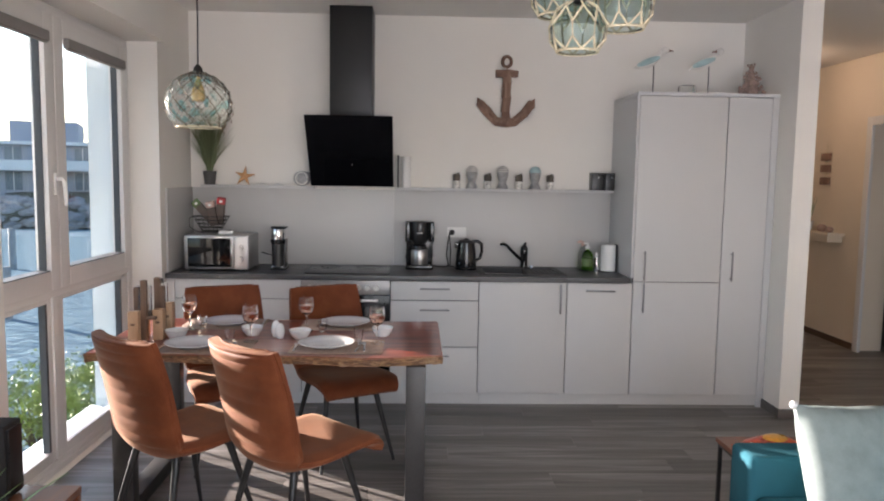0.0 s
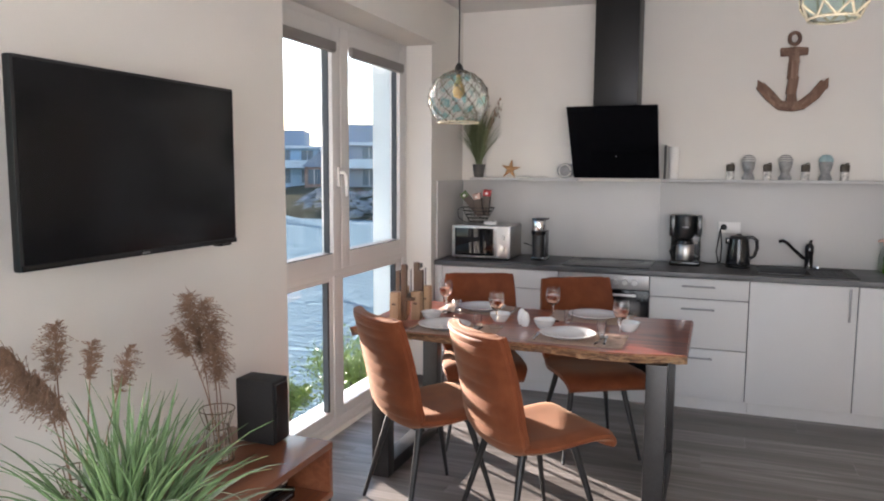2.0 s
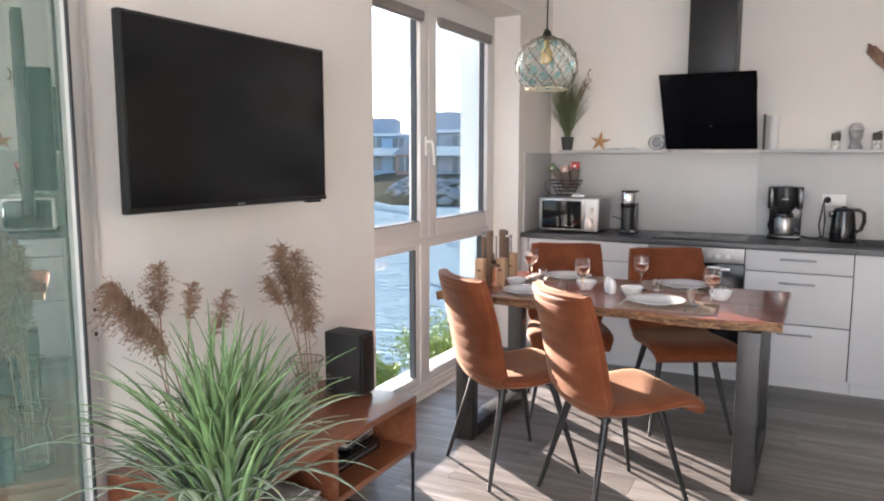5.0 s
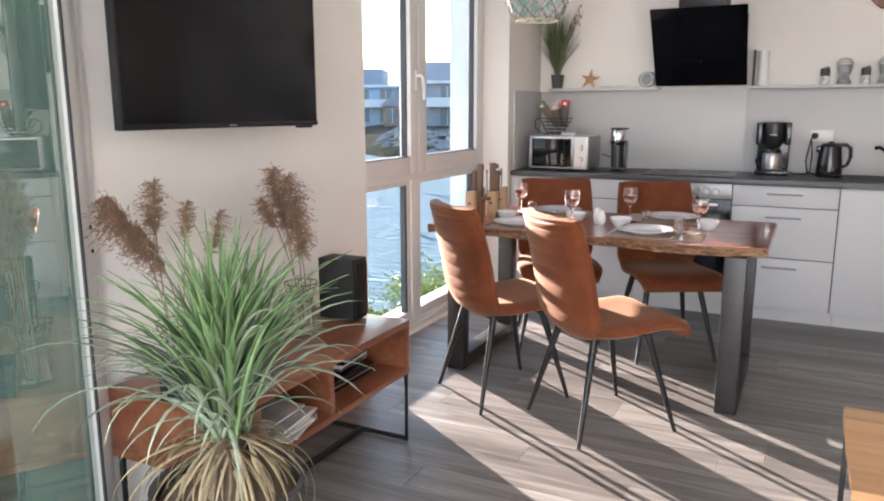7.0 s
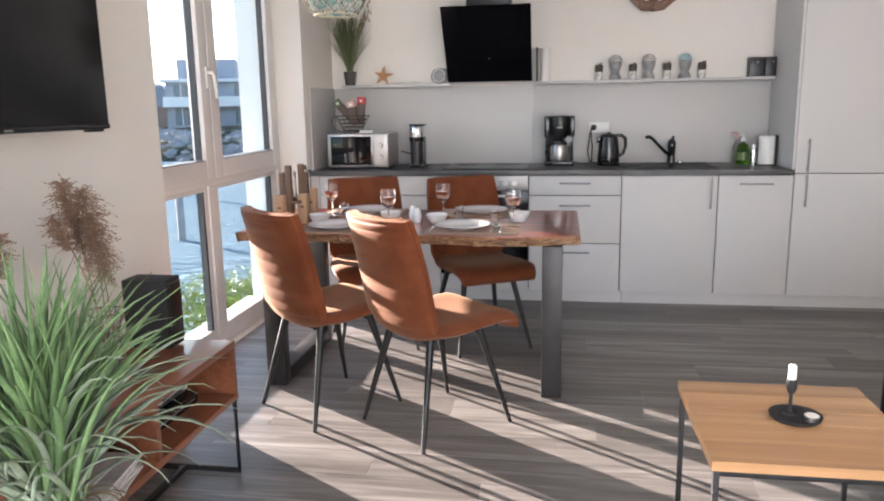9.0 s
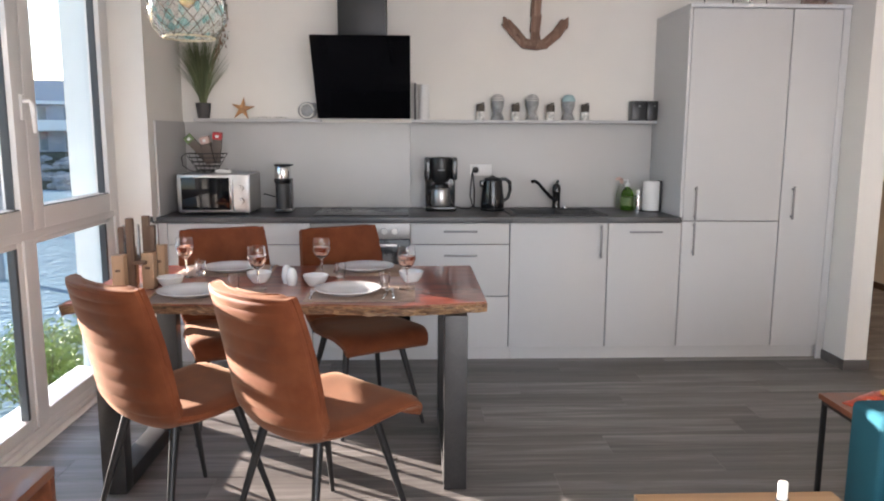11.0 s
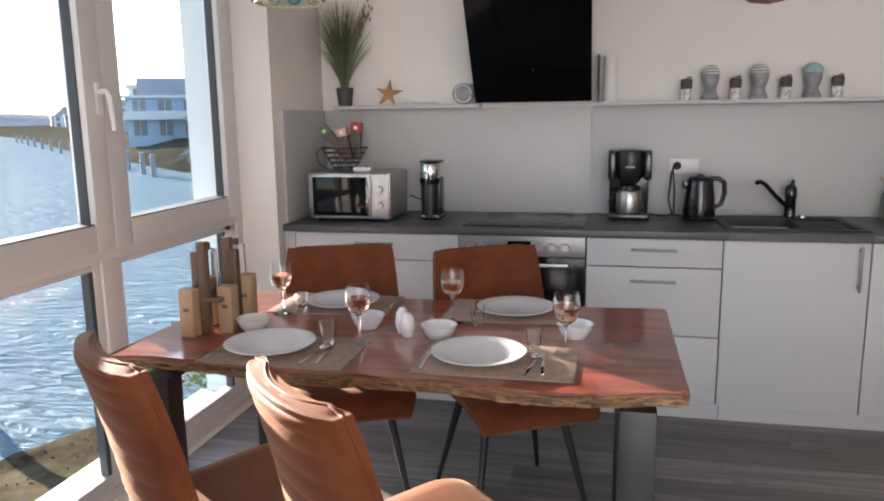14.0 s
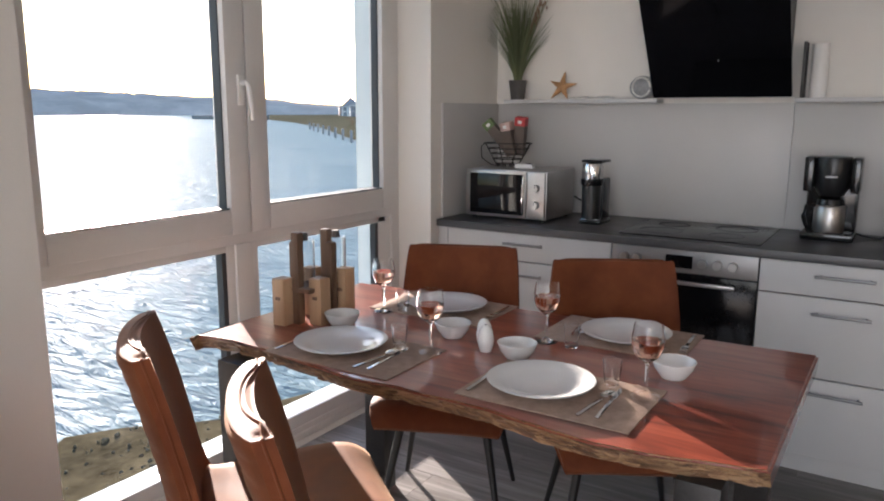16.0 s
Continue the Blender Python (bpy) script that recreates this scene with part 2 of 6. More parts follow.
M["redbox"] = mat("red_box", (0.50, 0.035, 0.035), 0.45, var=0.15, scale=20, bump=0.02)
M["soap"] = glass_mat("green_soap", (0.25, 0.62, 0.08), 0.05, 1.38)
M["clearplastic"] = glass_mat("clear_plastic", (0.93, 0.95, 0.93), 0.12, 1.3)
M["gull"] = mat("painted_gull", (0.34, 0.48, 0.50), 0.7, var=0.15, scale=12, bump=0.15)
M["gullwhite"] = mat("gull_white", (0.72, 0.70, 0.66), 0.7, var=0.1, scale=12, bump=0.15)
M["shell"] = mat("brown_shell", (0.33, 0.23, 0.19), 0.5, var=0.4, scale=28, bump=0.4)
M["rope"] = mat("natural_rope", (0.68, 0.60, 0.42), 0.9, var=0.2, scale=60, bump=0.4)
M["knot"] = mat("dark_knot", (0.09, 0.075, 0.06), 0.8, var=0.2, bump=0.2)
M["float"] = glass_mat("sea_glass", (0.85, 0.96, 0.94), 0.03, 1.3)
M["bulb"] = mat("amber_bulb", (0.62, 0.40, 0.14), 0.15, var=0.05, bump=0.0)
M["book"] = mat("magazine_paper", (0.55, 0.53, 0.51), 0.5, var=0.25, scale=14, bump=0.03, each=0.4)
# dark brown of the tea cartons, also the painted gloom of the store room
M["darkroom"] = mat("room_shade_carton_brown", (0.10, 0.075, 0.06), 0.6, var=0.1)
M["linen"] = mat("folded_linen", (0.62, 0.52, 0.48), 0.9, var=0.25, scale=20, bump=0.3)


def leather_mat():
    m, n, l, p = nodes_of("cognac_suede")
    v = coords(n, l, (1, 1, 1))
    big, small = noise_node(n, l, v, 7, 5, 0.6), noise_node(n, l, v, 190, 3)
    c = ramp(n, l, big, [(0.3, (0.122, 0.033, 0.0135)), (0.5, (0.166, 0.047, 0.0185)), (0.72, (0.218, 0.068, 0.027))])
    l.new(c, p.inputs["Base Color"])
    l.new(remap(n, l, big, 0.55, 0.75), p.inputs["Roughness"])
    p.inputs["Sheen Weight"].default_value, p.inputs["Sheen Roughness"].default_value = 0.20, 0.45
    p.inputs["Sheen Tint"].default_value = (1.0, 0.72, 0.5, 1)
    p.inputs["Specular IOR Level"].default_value = 0.12
    bumped(n, l, p, small, 0.12, 0.003)
    return m


def table_mat():
    """Varnished acacia: red-brown heart, dark veins, pale streaks along the slab."""
    m, n, l, p = nodes_of("varnished_acacia")
    g1 = noise_node(n, l, coords(n, l, (0.9, 7, 7)), 1.0, 5, 0.6, 2.2)
    g2 = noise_node(n, l, coords(n, l, (3, 60, 60)), 1.0, 6, 0.6, 1.0)
    mixv = n.new("ShaderNodeMath")
    mixv.operation, mixv.inputs[1].default_value = "MULTIPLY_ADD", 0.3
    l.new(g2, mixv.inputs[0])
    k = n.new("ShaderNodeMath")
    k.operation, k.inputs[1].default_value = "MULTIPLY", 0.7
    l.new(g1, k.inputs[0])
    l.new(k.outputs[0], mixv.inputs[2])
    c = ramp(n, l, mixv.outputs[0], [(0.30, (0.055, 0.016, 0.010)), (0.42, (0.20, 0.042, 0.023)), (0.54, (0.33, 0.075, 0.042)), (0.70, (0.42, 0.16, 0.085))])
    l.new(c, p.inputs["Base Color"])
    p.inputs["Roughness"].default_value = 0.3
    p.inputs["Coat Weight"].default_value, p.inputs["Coat Roughness"].default_value = 0.9, 0.07
    bumped(n, l, p, g2, 0.04, 0.002)
    return m


def bark_mat():
    m, n, l, p = nodes_of("live_edge_bark")
    v = coords(n, l, (5, 14, 20))
    f1 = noise_node(n, l, v, 1.6, 6, 0.65, 1.5)
    c = ramp(n, l, f1, [(0.33, (0.035, 0.018, 0.010)), (0.47, (0.19, 0.095, 0.045)), (0.62, (0.40, 0.24, 0.12))])
    l.new(c, p.inputs["Base Color"])
    p.inputs["Roughness"].default_value, p.inputs["Coat Weight"].default_value = 0.5, 0.4
    bumped(n, l, p, f1, 0.8, 0.012)
    return m


def water_mat():
    """Wind-rippled sea: a pale diffuse colour standing for reflected sky, under a thin gloss of long wavelets."""
    m, n, l, p = nodes_of("sea_water")
    n.remove(p)
    p, gl, mix = n.new("ShaderNodeBsdfDiffuse"), n.new("ShaderNodeBsdfGlossy"), n.new("ShaderNodeMixShader")
    p.inputs["Color"].default_value = (0.185, 0.262, 0.300, 1)
    gl.inputs["Roughness"].default_value = 0.30
    lw, pw, ma = n.new("ShaderNodeLayerWeight"), n.new("ShaderNodeMath"), n.new("ShaderNodeMath")
    pw.operation, pw.inputs[1].default_value = "POWER", 8.0
    ma.operation, ma.inputs[1].default_value, ma.inputs[2].default_value = "MULTIPLY_ADD", 0.035, 0.006
    lw.inputs["Blend"].default_value = 0.5
    l.new(lw.outputs["Facing"], pw.inputs[0])
    l.new(pw.outputs[0], ma.inputs[0])
    l.new(ma.outputs[0], mix.inputs[0])
    l.new(p.outputs[0], mix.inputs[1])
    l.new(gl.outputs[0], mix.inputs[2])
    l.new(mix.outputs[0], n["Material Output"].inputs[0])
    a = noise_node(n, l, coords(n, l, (1.1, 3.2, 1), False), 1.1, 5, 0.55, 0.7)
    b = noise_node(n, l, coords(n, l, (0.22, 0.5, 1), False), 1.0, 3, 0.5, 0.4)
    add = n.new("ShaderNodeMath")
    add.operation = "ADD"
    l.new(a, add.inputs[0])
    l.new(b, add.inputs[1])
    bumped(n, l, p, add.outputs[0], 1.0, 0.4)
    bumped(n, l, gl, add.outputs[0], 0.8, 0.4)
    return m


def mosaic_mat():
    """Hand-set glass chips: clear, milky and turquoise."""
    m, n, l, p = nodes_of("mosaic_glass")
    vo = n.new("ShaderNodeTexVoronoi")
    vo.inputs["Scale"].default_value = 26.0
    l.new(coords(n, l, (1, 1, 1)), vo.inputs["Vector"])
    sep = n.new("ShaderNodeSeparateColor")
    l.new(vo.outputs["Color"], sep.inputs[0])
    c = ramp(n, l, sep.outputs[0], [(0.58, (0.97, 0.98, 0.97)), (0.76, (0.90, 0.96, 0.95)), (0.93, (0.46, 0.82, 0.86))])
    l.new(c, p.inputs["Base Color"])
    p.inputs["Roughness"].default_value, p.inputs["IOR"].default_value = 0.10, 1.2
    p.inputs["Transmission Weight"].default_value = 0.96
    bumped(n, l, p, vo.outputs["Distance"], 0.5, 0.01)
    return m


M["mosaic"] = mosaic_mat()
M["leather"], M["acacia"], M["bark"], M["water"] = leather_mat(), table_mat(), bark_mat(), water_mat()
M["sand"] = mat("sandy_shore", (0.082, 0.068, 0.043), 1.0, var=0.55, scale=0.9, fine=9, bump=0.5, spec=0.0)
M["pebble"] = mat("shore_pebble", (0.20, 0.17, 0.12), 0.9, var=0.5, scale=2.5, fine=9, bump=0.4, spec=0.0)
M["rock"] = mat("bank_rock", (0.26, 0.25, 0.24), 0.9, var=0.35, scale=0.7, fine=6, bump=0.6, spec=0.1)
M["bank"] = mat("grassy_bank", (0.085, 0.080, 0.055), 0.95, var=0.4, scale=0.2, fine=3, bump=0.5, spec=0.0)
M["shrub"] = mat("shrub_leaf", (0.23, 0.31, 0.065), 0.6, var=0.3, scale=3, fine=40, bump=0.0)
M["twig"] = mat("shrub_twig", (0.10, 0.07, 0.045), 0.9, var=0.2, bump=0.2)
# woodland colour lifted pale to stand for haze over the water
M["far"] = mat("hazed_woodland", (0.66, 0.53, 0.44), 1.0, var=0.2, scale=0.02, fine=0.15, bump=0.0, spec=0.0)
M["post"] = mat("mooring_post", (0.27, 0.27, 0.27), 0.8, var=0.25, scale=3, bump=0.3)
M["bwhite"] = mat("white_facade", (0.70, 0.70, 0.69), 0.85, var=0.05, scale=0.5, fine=8, bump=0.0)
M["bblue"] = mat("blue_facade", (0.34, 0.46, 0.58), 0.6, var=0.1, scale=0.5, fine=8, bump=0.0)
M["bbrick"] = mat("brick_facade", (0.34, 0.21, 0.17), 0.85, var=0.12, scale=0.5, fine=8, bump=0.0)
# dark facade and window colours raised towards pale blue as haze
M["bdark"] = mat("hazed_dark_facade", (0.30, 0.32, 0.37), 0.7, var=0.1, scale=0.5, fine=8, bump=0.0)
M["bglass"] = mat("hazed_far_window", (0.13, 0.17, 0.21), 0.12, var=0.1, scale=0.5, bump=0.0)


# ---- mesh helpers ----
def finish(name, bm, material, parent=None, label="", smooth=True, at=None):
    bmesh.ops.recalc_face_normals(bm, faces=bm.faces[:])
    me = bpy.data.meshes.new(name)
    bm.to_mesh(me)
    bm.free()
    for one in (material if isinstance(material, (list, tuple)) else [material]):
        me.materials.append(one)
    if smooth:
        me.shade_smooth()
        me.set_sharp_from_angle(angle=radians(38))
    ob = new(name, me)
    if parent is not None:
        ob.parent = parent
    if at is not None:
        ob.matrix_basis = at if isinstance(at, Matrix) else Matrix.Translation(at)
    if label:
        ob["label"] = label
    return ob


def part(name, bm, material, parent, label="", smooth=True, at=None):
    return finish(name, bm, material, parent, label, smooth, at)


def thing(name, at, label, category, group="", kind=""):
    ob = new(name)
    ob.matrix_basis = at if isinstance(at, Matrix) else Matrix.Translation(at)
    return tagged(ob, label, category, group, kind)


def shared(name, mesh, parent, m):
    ob = new(name, mesh)
    ob.parent = parent
    ob.matrix_basis = m
    return ob


def box(lo, hi, bevel=0.0, bm=None, seg=2, turn=None):
    own = bmesh.new()
    bmesh.ops.create_cube(own, size=1)
    for v in own.verts:
        v.co = Vector([lo[i] + (v.co[i] + 0.5) * (hi[i] - lo[i]) for i in range(3)])
    if bevel:
        bmesh.ops.bevel(own, geom=own.edges[:], offset=bevel, segments=seg, affect="EDGES", profile=0.6)
    if turn is not None:
        own.transform(turn)
    return merge(bm, own)


def merge(bm, own):
    if bm is None:
        return own
    base = [bm.verts.new(v.co) for v in own.verts]
    own.verts.index_update()
    for f in own.faces:
        nf = bm.faces.new([base[v.index] for v in f.verts])
        nf.material_index = f.material_index
    own.free()
    return bm


def rod(p0, p1, r0, r1=None, seg=12, bm=None):
    p0, p1 = Vector(p0), Vector(p1)
    own = bmesh.new()
    bmesh.ops.create_cone(own, cap_ends=True, segments=seg, radius1=r0, radius2=r0 if r1 is None else r1, depth=(p1 - p0).length)
    own.transform(Matrix.Translation((p0 + p1) / 2) @ (p1 - p0).to_track_quat("Z", "Y").to_matrix().to_4x4())
    return merge(bm, own)


def lathe(prof, seg=24, bm=None, at=(0, 0, 0), closed=False):
    own = bmesh.new()
    rings = []
    for r, z in prof:
        if r < 1e-5:
            rings.append([own.verts.new((0, 0, z))])
        else:
            rings.append([own.verts.new((r * math.cos(2 * math.pi * k / seg), r * math.sin(2 * math.pi * k / seg), z)) for k in range(seg)])
    pairs = list(zip(rings, rings[1:])) + ([(rings[-1], rings[0])] if closed else [])
    for a, b in pairs:
        for k in range(seg):
            q = (k + 1) % seg
            if len(a) == 1 and len(b) == 1:
                continue
            if len(a) == 1:
                own.faces.new((a[0], b[k], b[q]))
            elif len(b) == 1:
                own.faces.new((a[k], a[q], b[0]))
            else:
                own.faces.new((a[k], a[q], b[q], b[k]))
    own.transform(Matrix.Translation(at))
    return merge(bm, own)


def tube(pts, r, seg=8, bm=None, closed=False):
    pts = [Vector(p) for p in pts]
    own = bmesh.new()
    rings, up = [], Vector((0.13, 0.21, 0.97))
    for i, p in enumerate(pts):
        if closed:
            d = pts[(i + 1) % len(pts)] - pts[i - 1]
        else:
            d = pts[min(i + 1, len(pts) - 1)] - pts[max(i - 1, 0)]
        d.normalize()
        a = d.cross(up)
        if a.length < 0.05:
            a = d.cross(Vector((1, 0, 0)))
        a.normalize()
        b = d.cross(a)
        rr = r[i] if isinstance(r, (list, tuple)) else r
        rings.append([own.verts.new(p + (a * math.cos(2 * math.pi * k / seg) + b * math.sin(2 * math.pi * k / seg)) * rr) for k in range(seg)])
    for a, b in list(zip(rings, rings[1:])) + ([(rings[-1], rings[0])] if closed else []):
        for k in range(seg):
            own.faces.new((a[k], a[(k + 1) % seg], b[(k + 1) % seg], b[k]))
    if not closed:
        own.faces.new(rings[0])
        own.faces.new(rings[-1])
    return merge(bm, own)


def prism(outline, z0, z1, bm=None, bevel=0.0):
    own = bmesh.new()
    low = [own.verts.new((x, y, z0)) for x, y in outline]
    high = [own.verts.new((x, y, z1)) for x, y in outline]
    k = len(outline)
    own.faces.new(low)
    own.faces.new(high)
    for i in range(k):
        own.faces.new((low[i], low[(i + 1) % k], high[(i + 1) % k], high[i]))
    if bevel:
        bmesh.ops.bevel(own, geom=[e for e in own.edges if abs(e.verts[0].co.z - e.verts[1].co.z) < 1e-6], offset=bevel, segments=2, affect="EDGES")
    return merge(bm, own)


def ball(center, r, scale=(1, 1, 1), sub=2, bm=None):
    own = bmesh.new()
    bmesh.ops.create_icosphere(own, subdivisions=sub, radius=r)
    own.transform(Matrix.Translation(center) @ Matrix.Diagonal((*scale, 1)))
    return merge(bm, own)


def skin(top, bot, bm=None):
    """A closed skin between two equal grids of points."""
    own = bmesh.new()
    a = [[own.verts.new(p) for p in row] for row in top]
    b = [[own.verts.new(p) for p in row] for row in bot]
    n, k = len(a), len(a[0])
    for i in range(n - 1):
        for j in range(k - 1):
            own.faces.new((a[i][j], a[i][j + 1], a[i + 1][j + 1], a[i + 1][j]))
            own.faces.new((b[i][j], b[i + 1][j], b[i + 1][j + 1], b[i][j + 1]))
        own.faces.new((a[i][0], a[i + 1][0], b[i + 1][0], b[i][0]))
        own.faces.new((a[i][-1], b[i][-1], b[i + 1][-1], a[i + 1][-1]))
    for j in range(k - 1):
        own.faces.new((a[0][j], b[0][j], b[0][j + 1], a[0][j + 1]))
        own.faces.new((a[-1][j], a[-1][j + 1], b[-1][j + 1], b[-1][j]))
    return merge(bm, own)


def structure(name, bm, material, label="", smooth=False):
    return tagged(finish(name, bm, material, None, label, smooth), kind="structure")


# ---- structure ----
CEIL = 2.735
WX = 0.055          # inner face of the wall with the television
bm = box((-0.45, -4.13, -0.3), (WX, -2.63, CEIL))
box((-0.45, -2.63, 2.395), (WX, -0.67, CEIL), 0, bm)
box((-0.45, -0.67, -0.3), (0.0, 0.25, CEIL), 0, bm)
box((-0.45, -2.63, -0.3), (-0.14, -0.67, -0.002), 0, bm)
box((-0.45, -6.95, 2.40), (WX, -4.13, CEIL), 0, bm)
box((-0.45, -6.95, -0.3), (-0.1, -4.13, -0.002), 0, bm)
box((-0.45, -7.85, -0.3), (WX, -6.95, CEIL), 0, bm)
structure("wall_west", bm, M["wall"], "warm white plastered wall with a deep window reveal")
# added thin lining whose bluish colour stands for the reveal's shade
structure("outer_reveal", box((-0.449, -0.679, -0.25), (-0.268, -0.671, 2.394)), M["facade"], "pale outer reveal of the window, coloured bluish for shade")
structure("wall_north", box((0.0, 0.0, -0.3), (4.10, 0.25, CEIL)), M["wall"], "warm white plastered wall behind the kitchen")
structure("wall_stub", box((4.10, -0.83, -0.3), (4.235, 0.25, CEIL), 0), M["wall"], "white wall end beside the tall cabinets")
# unseen wall; its wide opening is added round the south fill lamp
bm = box((0.055, -7.85, -0.3), (1.0, -7.75, CEIL))
box((4.2, -7.85, -0.3), (6.05, -7.75, CEIL), 0, bm)
box((1.0, -7.85, -0.3), (4.2, -7.75, 0.4), 0, bm)
box((1.0, -7.85, 2.4), (4.2, -7.75, CEIL), 0, bm)
structure("wall_south", bm, M["wall"], "unseen white wall with an added wide window")
bm = box((5.80, -7.75, -0.3), (6.05, 0.25, CEIL))
box((5.80, 0.25, 2.13), (6.05, 1.14, CEIL), 0, bm)
box((5.80, 1.14, -0.3), (6.05, 3.0, CEIL), 0, bm)
structure("wall_east", bm, M["hallwall"], "cream wall of the hallway")
structure("wall_hall", box((4.10, 0.25, -0.3), (4.235, 3.0, CEIL)), M["hallwall"], "cream wall of the hallway")
structure("wall_hall_end", box((4.10, 3.0, -0.3), (6.05, 3.2, CEIL)), M["hallwall"], "cream end wall of the hallway")
structure("ceiling", box((-0.45, -7.85, CEIL), (6.05, 3.2, 2.95)), M["ceiling"], "plain white ceiling")
structure("floor", box((-0.1, -7.75, -0.25), (7.4, 3.0, -0.014)), M["base"], "floor of dark grey-brown wood planks")

# wardrobe room behind the hall door, its lack of light put into dark walls
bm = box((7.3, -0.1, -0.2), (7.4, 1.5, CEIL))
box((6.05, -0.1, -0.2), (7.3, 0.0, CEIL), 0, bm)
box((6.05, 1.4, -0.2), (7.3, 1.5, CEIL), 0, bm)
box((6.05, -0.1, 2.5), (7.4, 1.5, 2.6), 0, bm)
structure("wall_wardrobe", bm, M["darkroom"], "small store room walls, coloured dark as unlit")
bm = box((5.77, 1.06, 0), (5.80, 1.14, 2.17), 0.004)
box((5.77, 0.17, 0), (5.80, 0.25, 2.17), 0.004, bm)
box((5.77, 0.25, 2.09), (5.80, 1.06, 2.17), 0.004, bm)
structure("door_frame", bm, M["pvc"], "pale grey door casing")

# baseboards
structure("baseboard", box((5.785, 1.145, 0.0), (5.80, 3.0, 0.06), 0.003), M["baseh"], "brown wooden baseboard in the hall")
structure("baseboard", box((4.085, -0.84, 0.0), (4.098, -0.60, 0.06), 0.003), M["base"], "dark grey baseboard round the wall end")
structure("baseboard", box((4.085, -0.852, 0.0), (4.245, -0.832, 0.06), 0.003), M["base"], "dark grey baseboard round the wall end")
structure("baseboard", box((0.002, -0.67, 0.0), (0.016, -0.56, 0.06), 0.003), M["base"], "dark grey baseboard below the kitchen")
structure("baseboard", box((WX + 0.001, -4.12, 0.0), (WX + 0.015, -2.64, 0.06), 0.003), M["base"], "dark grey baseboard below the television")
bm = box((-0.13, -0.684, 0.0), (-0.002, -0.671, 0.06), 0.003)
structure("baseboard", bm, M["base"], "dark grey baseboard in the window reveal")


# ---- the window ----
def window_wall():
    w = thing("window_1", (-0.19, 0, 0), "tall white plastic window with four panes and roller blinds", "window", kind="structure")
    d0 = -0.075
    y0, y1 = -2.63, -0.67
    bm = box((d0, y0, 0.0), (0, y0 + 0.07, 2.395), 0.004)
    box((d0, y1 - 0.06, 0.0), (0, y1, 2.395), 0.004, bm)
    box((d0, y0 + 0.07, 2.33), (0, y1 - 0.06, 2.395), 0.004, bm)
    box((d0, y0 + 0.07, 0.0), (0, y1 - 0.06, 0.055), 0.004, bm)
    box((d0, y0 + 0.07, 0.915), (0, y1 - 0.06, 0.975), 0.004, bm)
    box((d0, -1.74, 0.055), (0, -1.655, 0.915), 0.004, bm)
    part("window_frame", bm, M["pvc"], w)

    def sash(a, b, lo, hi, t, out, label):
        s = box((d0 + 0.01, a, lo), (out, a + t, hi), 0.006)
        box((d0 + 0.01, b - t, lo), (out, b, hi), 0.006, s)
        box((d0 + 0.01, a + t, lo), (out, b - t, lo + t), 0.006, s)
        box((d0 + 0.01, a + t, hi - t), (out, b - t, hi), 0.006, s)
        so = part("sash", s, M["pvc"], w, label)
        g = box((d0 + 0.026, a + t - 0.001, lo + t), (d0 + 0.062, a + t + 0.006, hi - t))
        box((d0 + 0.026, b - t - 0.006, lo + t), (d0 + 0.062, b - t + 0.001, hi - t), 0, g)
        box((d0 + 0.015, a + t + 0.006, lo + t - 0.001), (out - 0.004, b - t - 0.006, lo + t + 0.005), 0, g)
        part("gasket", g, M["gasket"], so, "dark rubber gasket")
        p = part("pane", box((d0 + 0.028, a + t, lo + t), (d0 + 0.040, b - t, hi - t)), M["pane"], so, "clear glass pane")
        p.visible_shadow = False
        return so

    left = sash(-2.575, -1.665, 0.955, 2.345, 0.098, 0.012, "opening white sash")
    sash(-1.660, -0.715, 0.955, 2.345, 0.098, 0.012, "opening white sash")
    for a, b in ((-2.56, -1.735), (-1.66, -0.73)):
        g = box((d0 + 0.02, a, 0.055), (-0.004, a + 0.035, 0.915), 0.003)
        box((d0 + 0.02, b - 0.10 if b > -1 else b - 0.045, 0.055), (-0.010, b, 0.915), 0.003, g)
        box((d0 + 0.02, a + 0.035, 0.055), (-0.004, b - 0.045, 0.112), 0.003, g)
        box((d0 + 0.02, a + 0.035, 0.888), (-0.010, b - 0.045, 0.915), 0.003, g)
        bead = part("glazing_bead", g, M["pvc"], w)
        k = b - 0.10 if b > -1 else b - 0.045
        part("gasket", box((d0 + 0.03, k - 0.022, 0.112), (-0.012, k - 0.001, 0.888)), M["gasket"], bead, "dark rubber gasket")
        p = part("pane", box((d0 + 0.032, a + 0.035, 0.112), (d0 + 0.042, k - 0.022, 0.888)), M["pane"], w, "clear glass pane")
        p.visible_shadow = False
    # handle on the stile between the two sashes
    h = box((0.012, -1.712, 1.44), (0.024, -1.682, 1.55), 0.004)
    part("handle_plate", h, M["whiteplastic"], w)
    h = tube([(0.024, -1.697, 1.52), (0.05, -1.697, 1.522), (0.058, -1.694, 1.505), (0.058, -1.685, 1.45), (0.056, -1.677, 1.385)], [0.010, 0.010, 0.011, 0.011, 0.008], 10)
    part("handle", h, M["whiteplastic"], w, "white lever handle")
    # roller blinds drawn up
    for a, b in ((-2.48, -1.765), (-1.565, -0.81)):
        bl = part("roller_blind", box((0.012, a, 2.195), (0.045, b, 2.25), 0.008), M["blind"], w, "grey rolled-up blind")
        part("bottom_bar", rod((0.03, a + 0.005, 2.192), (0.03, b - 0.005, 2.192), 0.006, seg=8), M["steel"], bl)
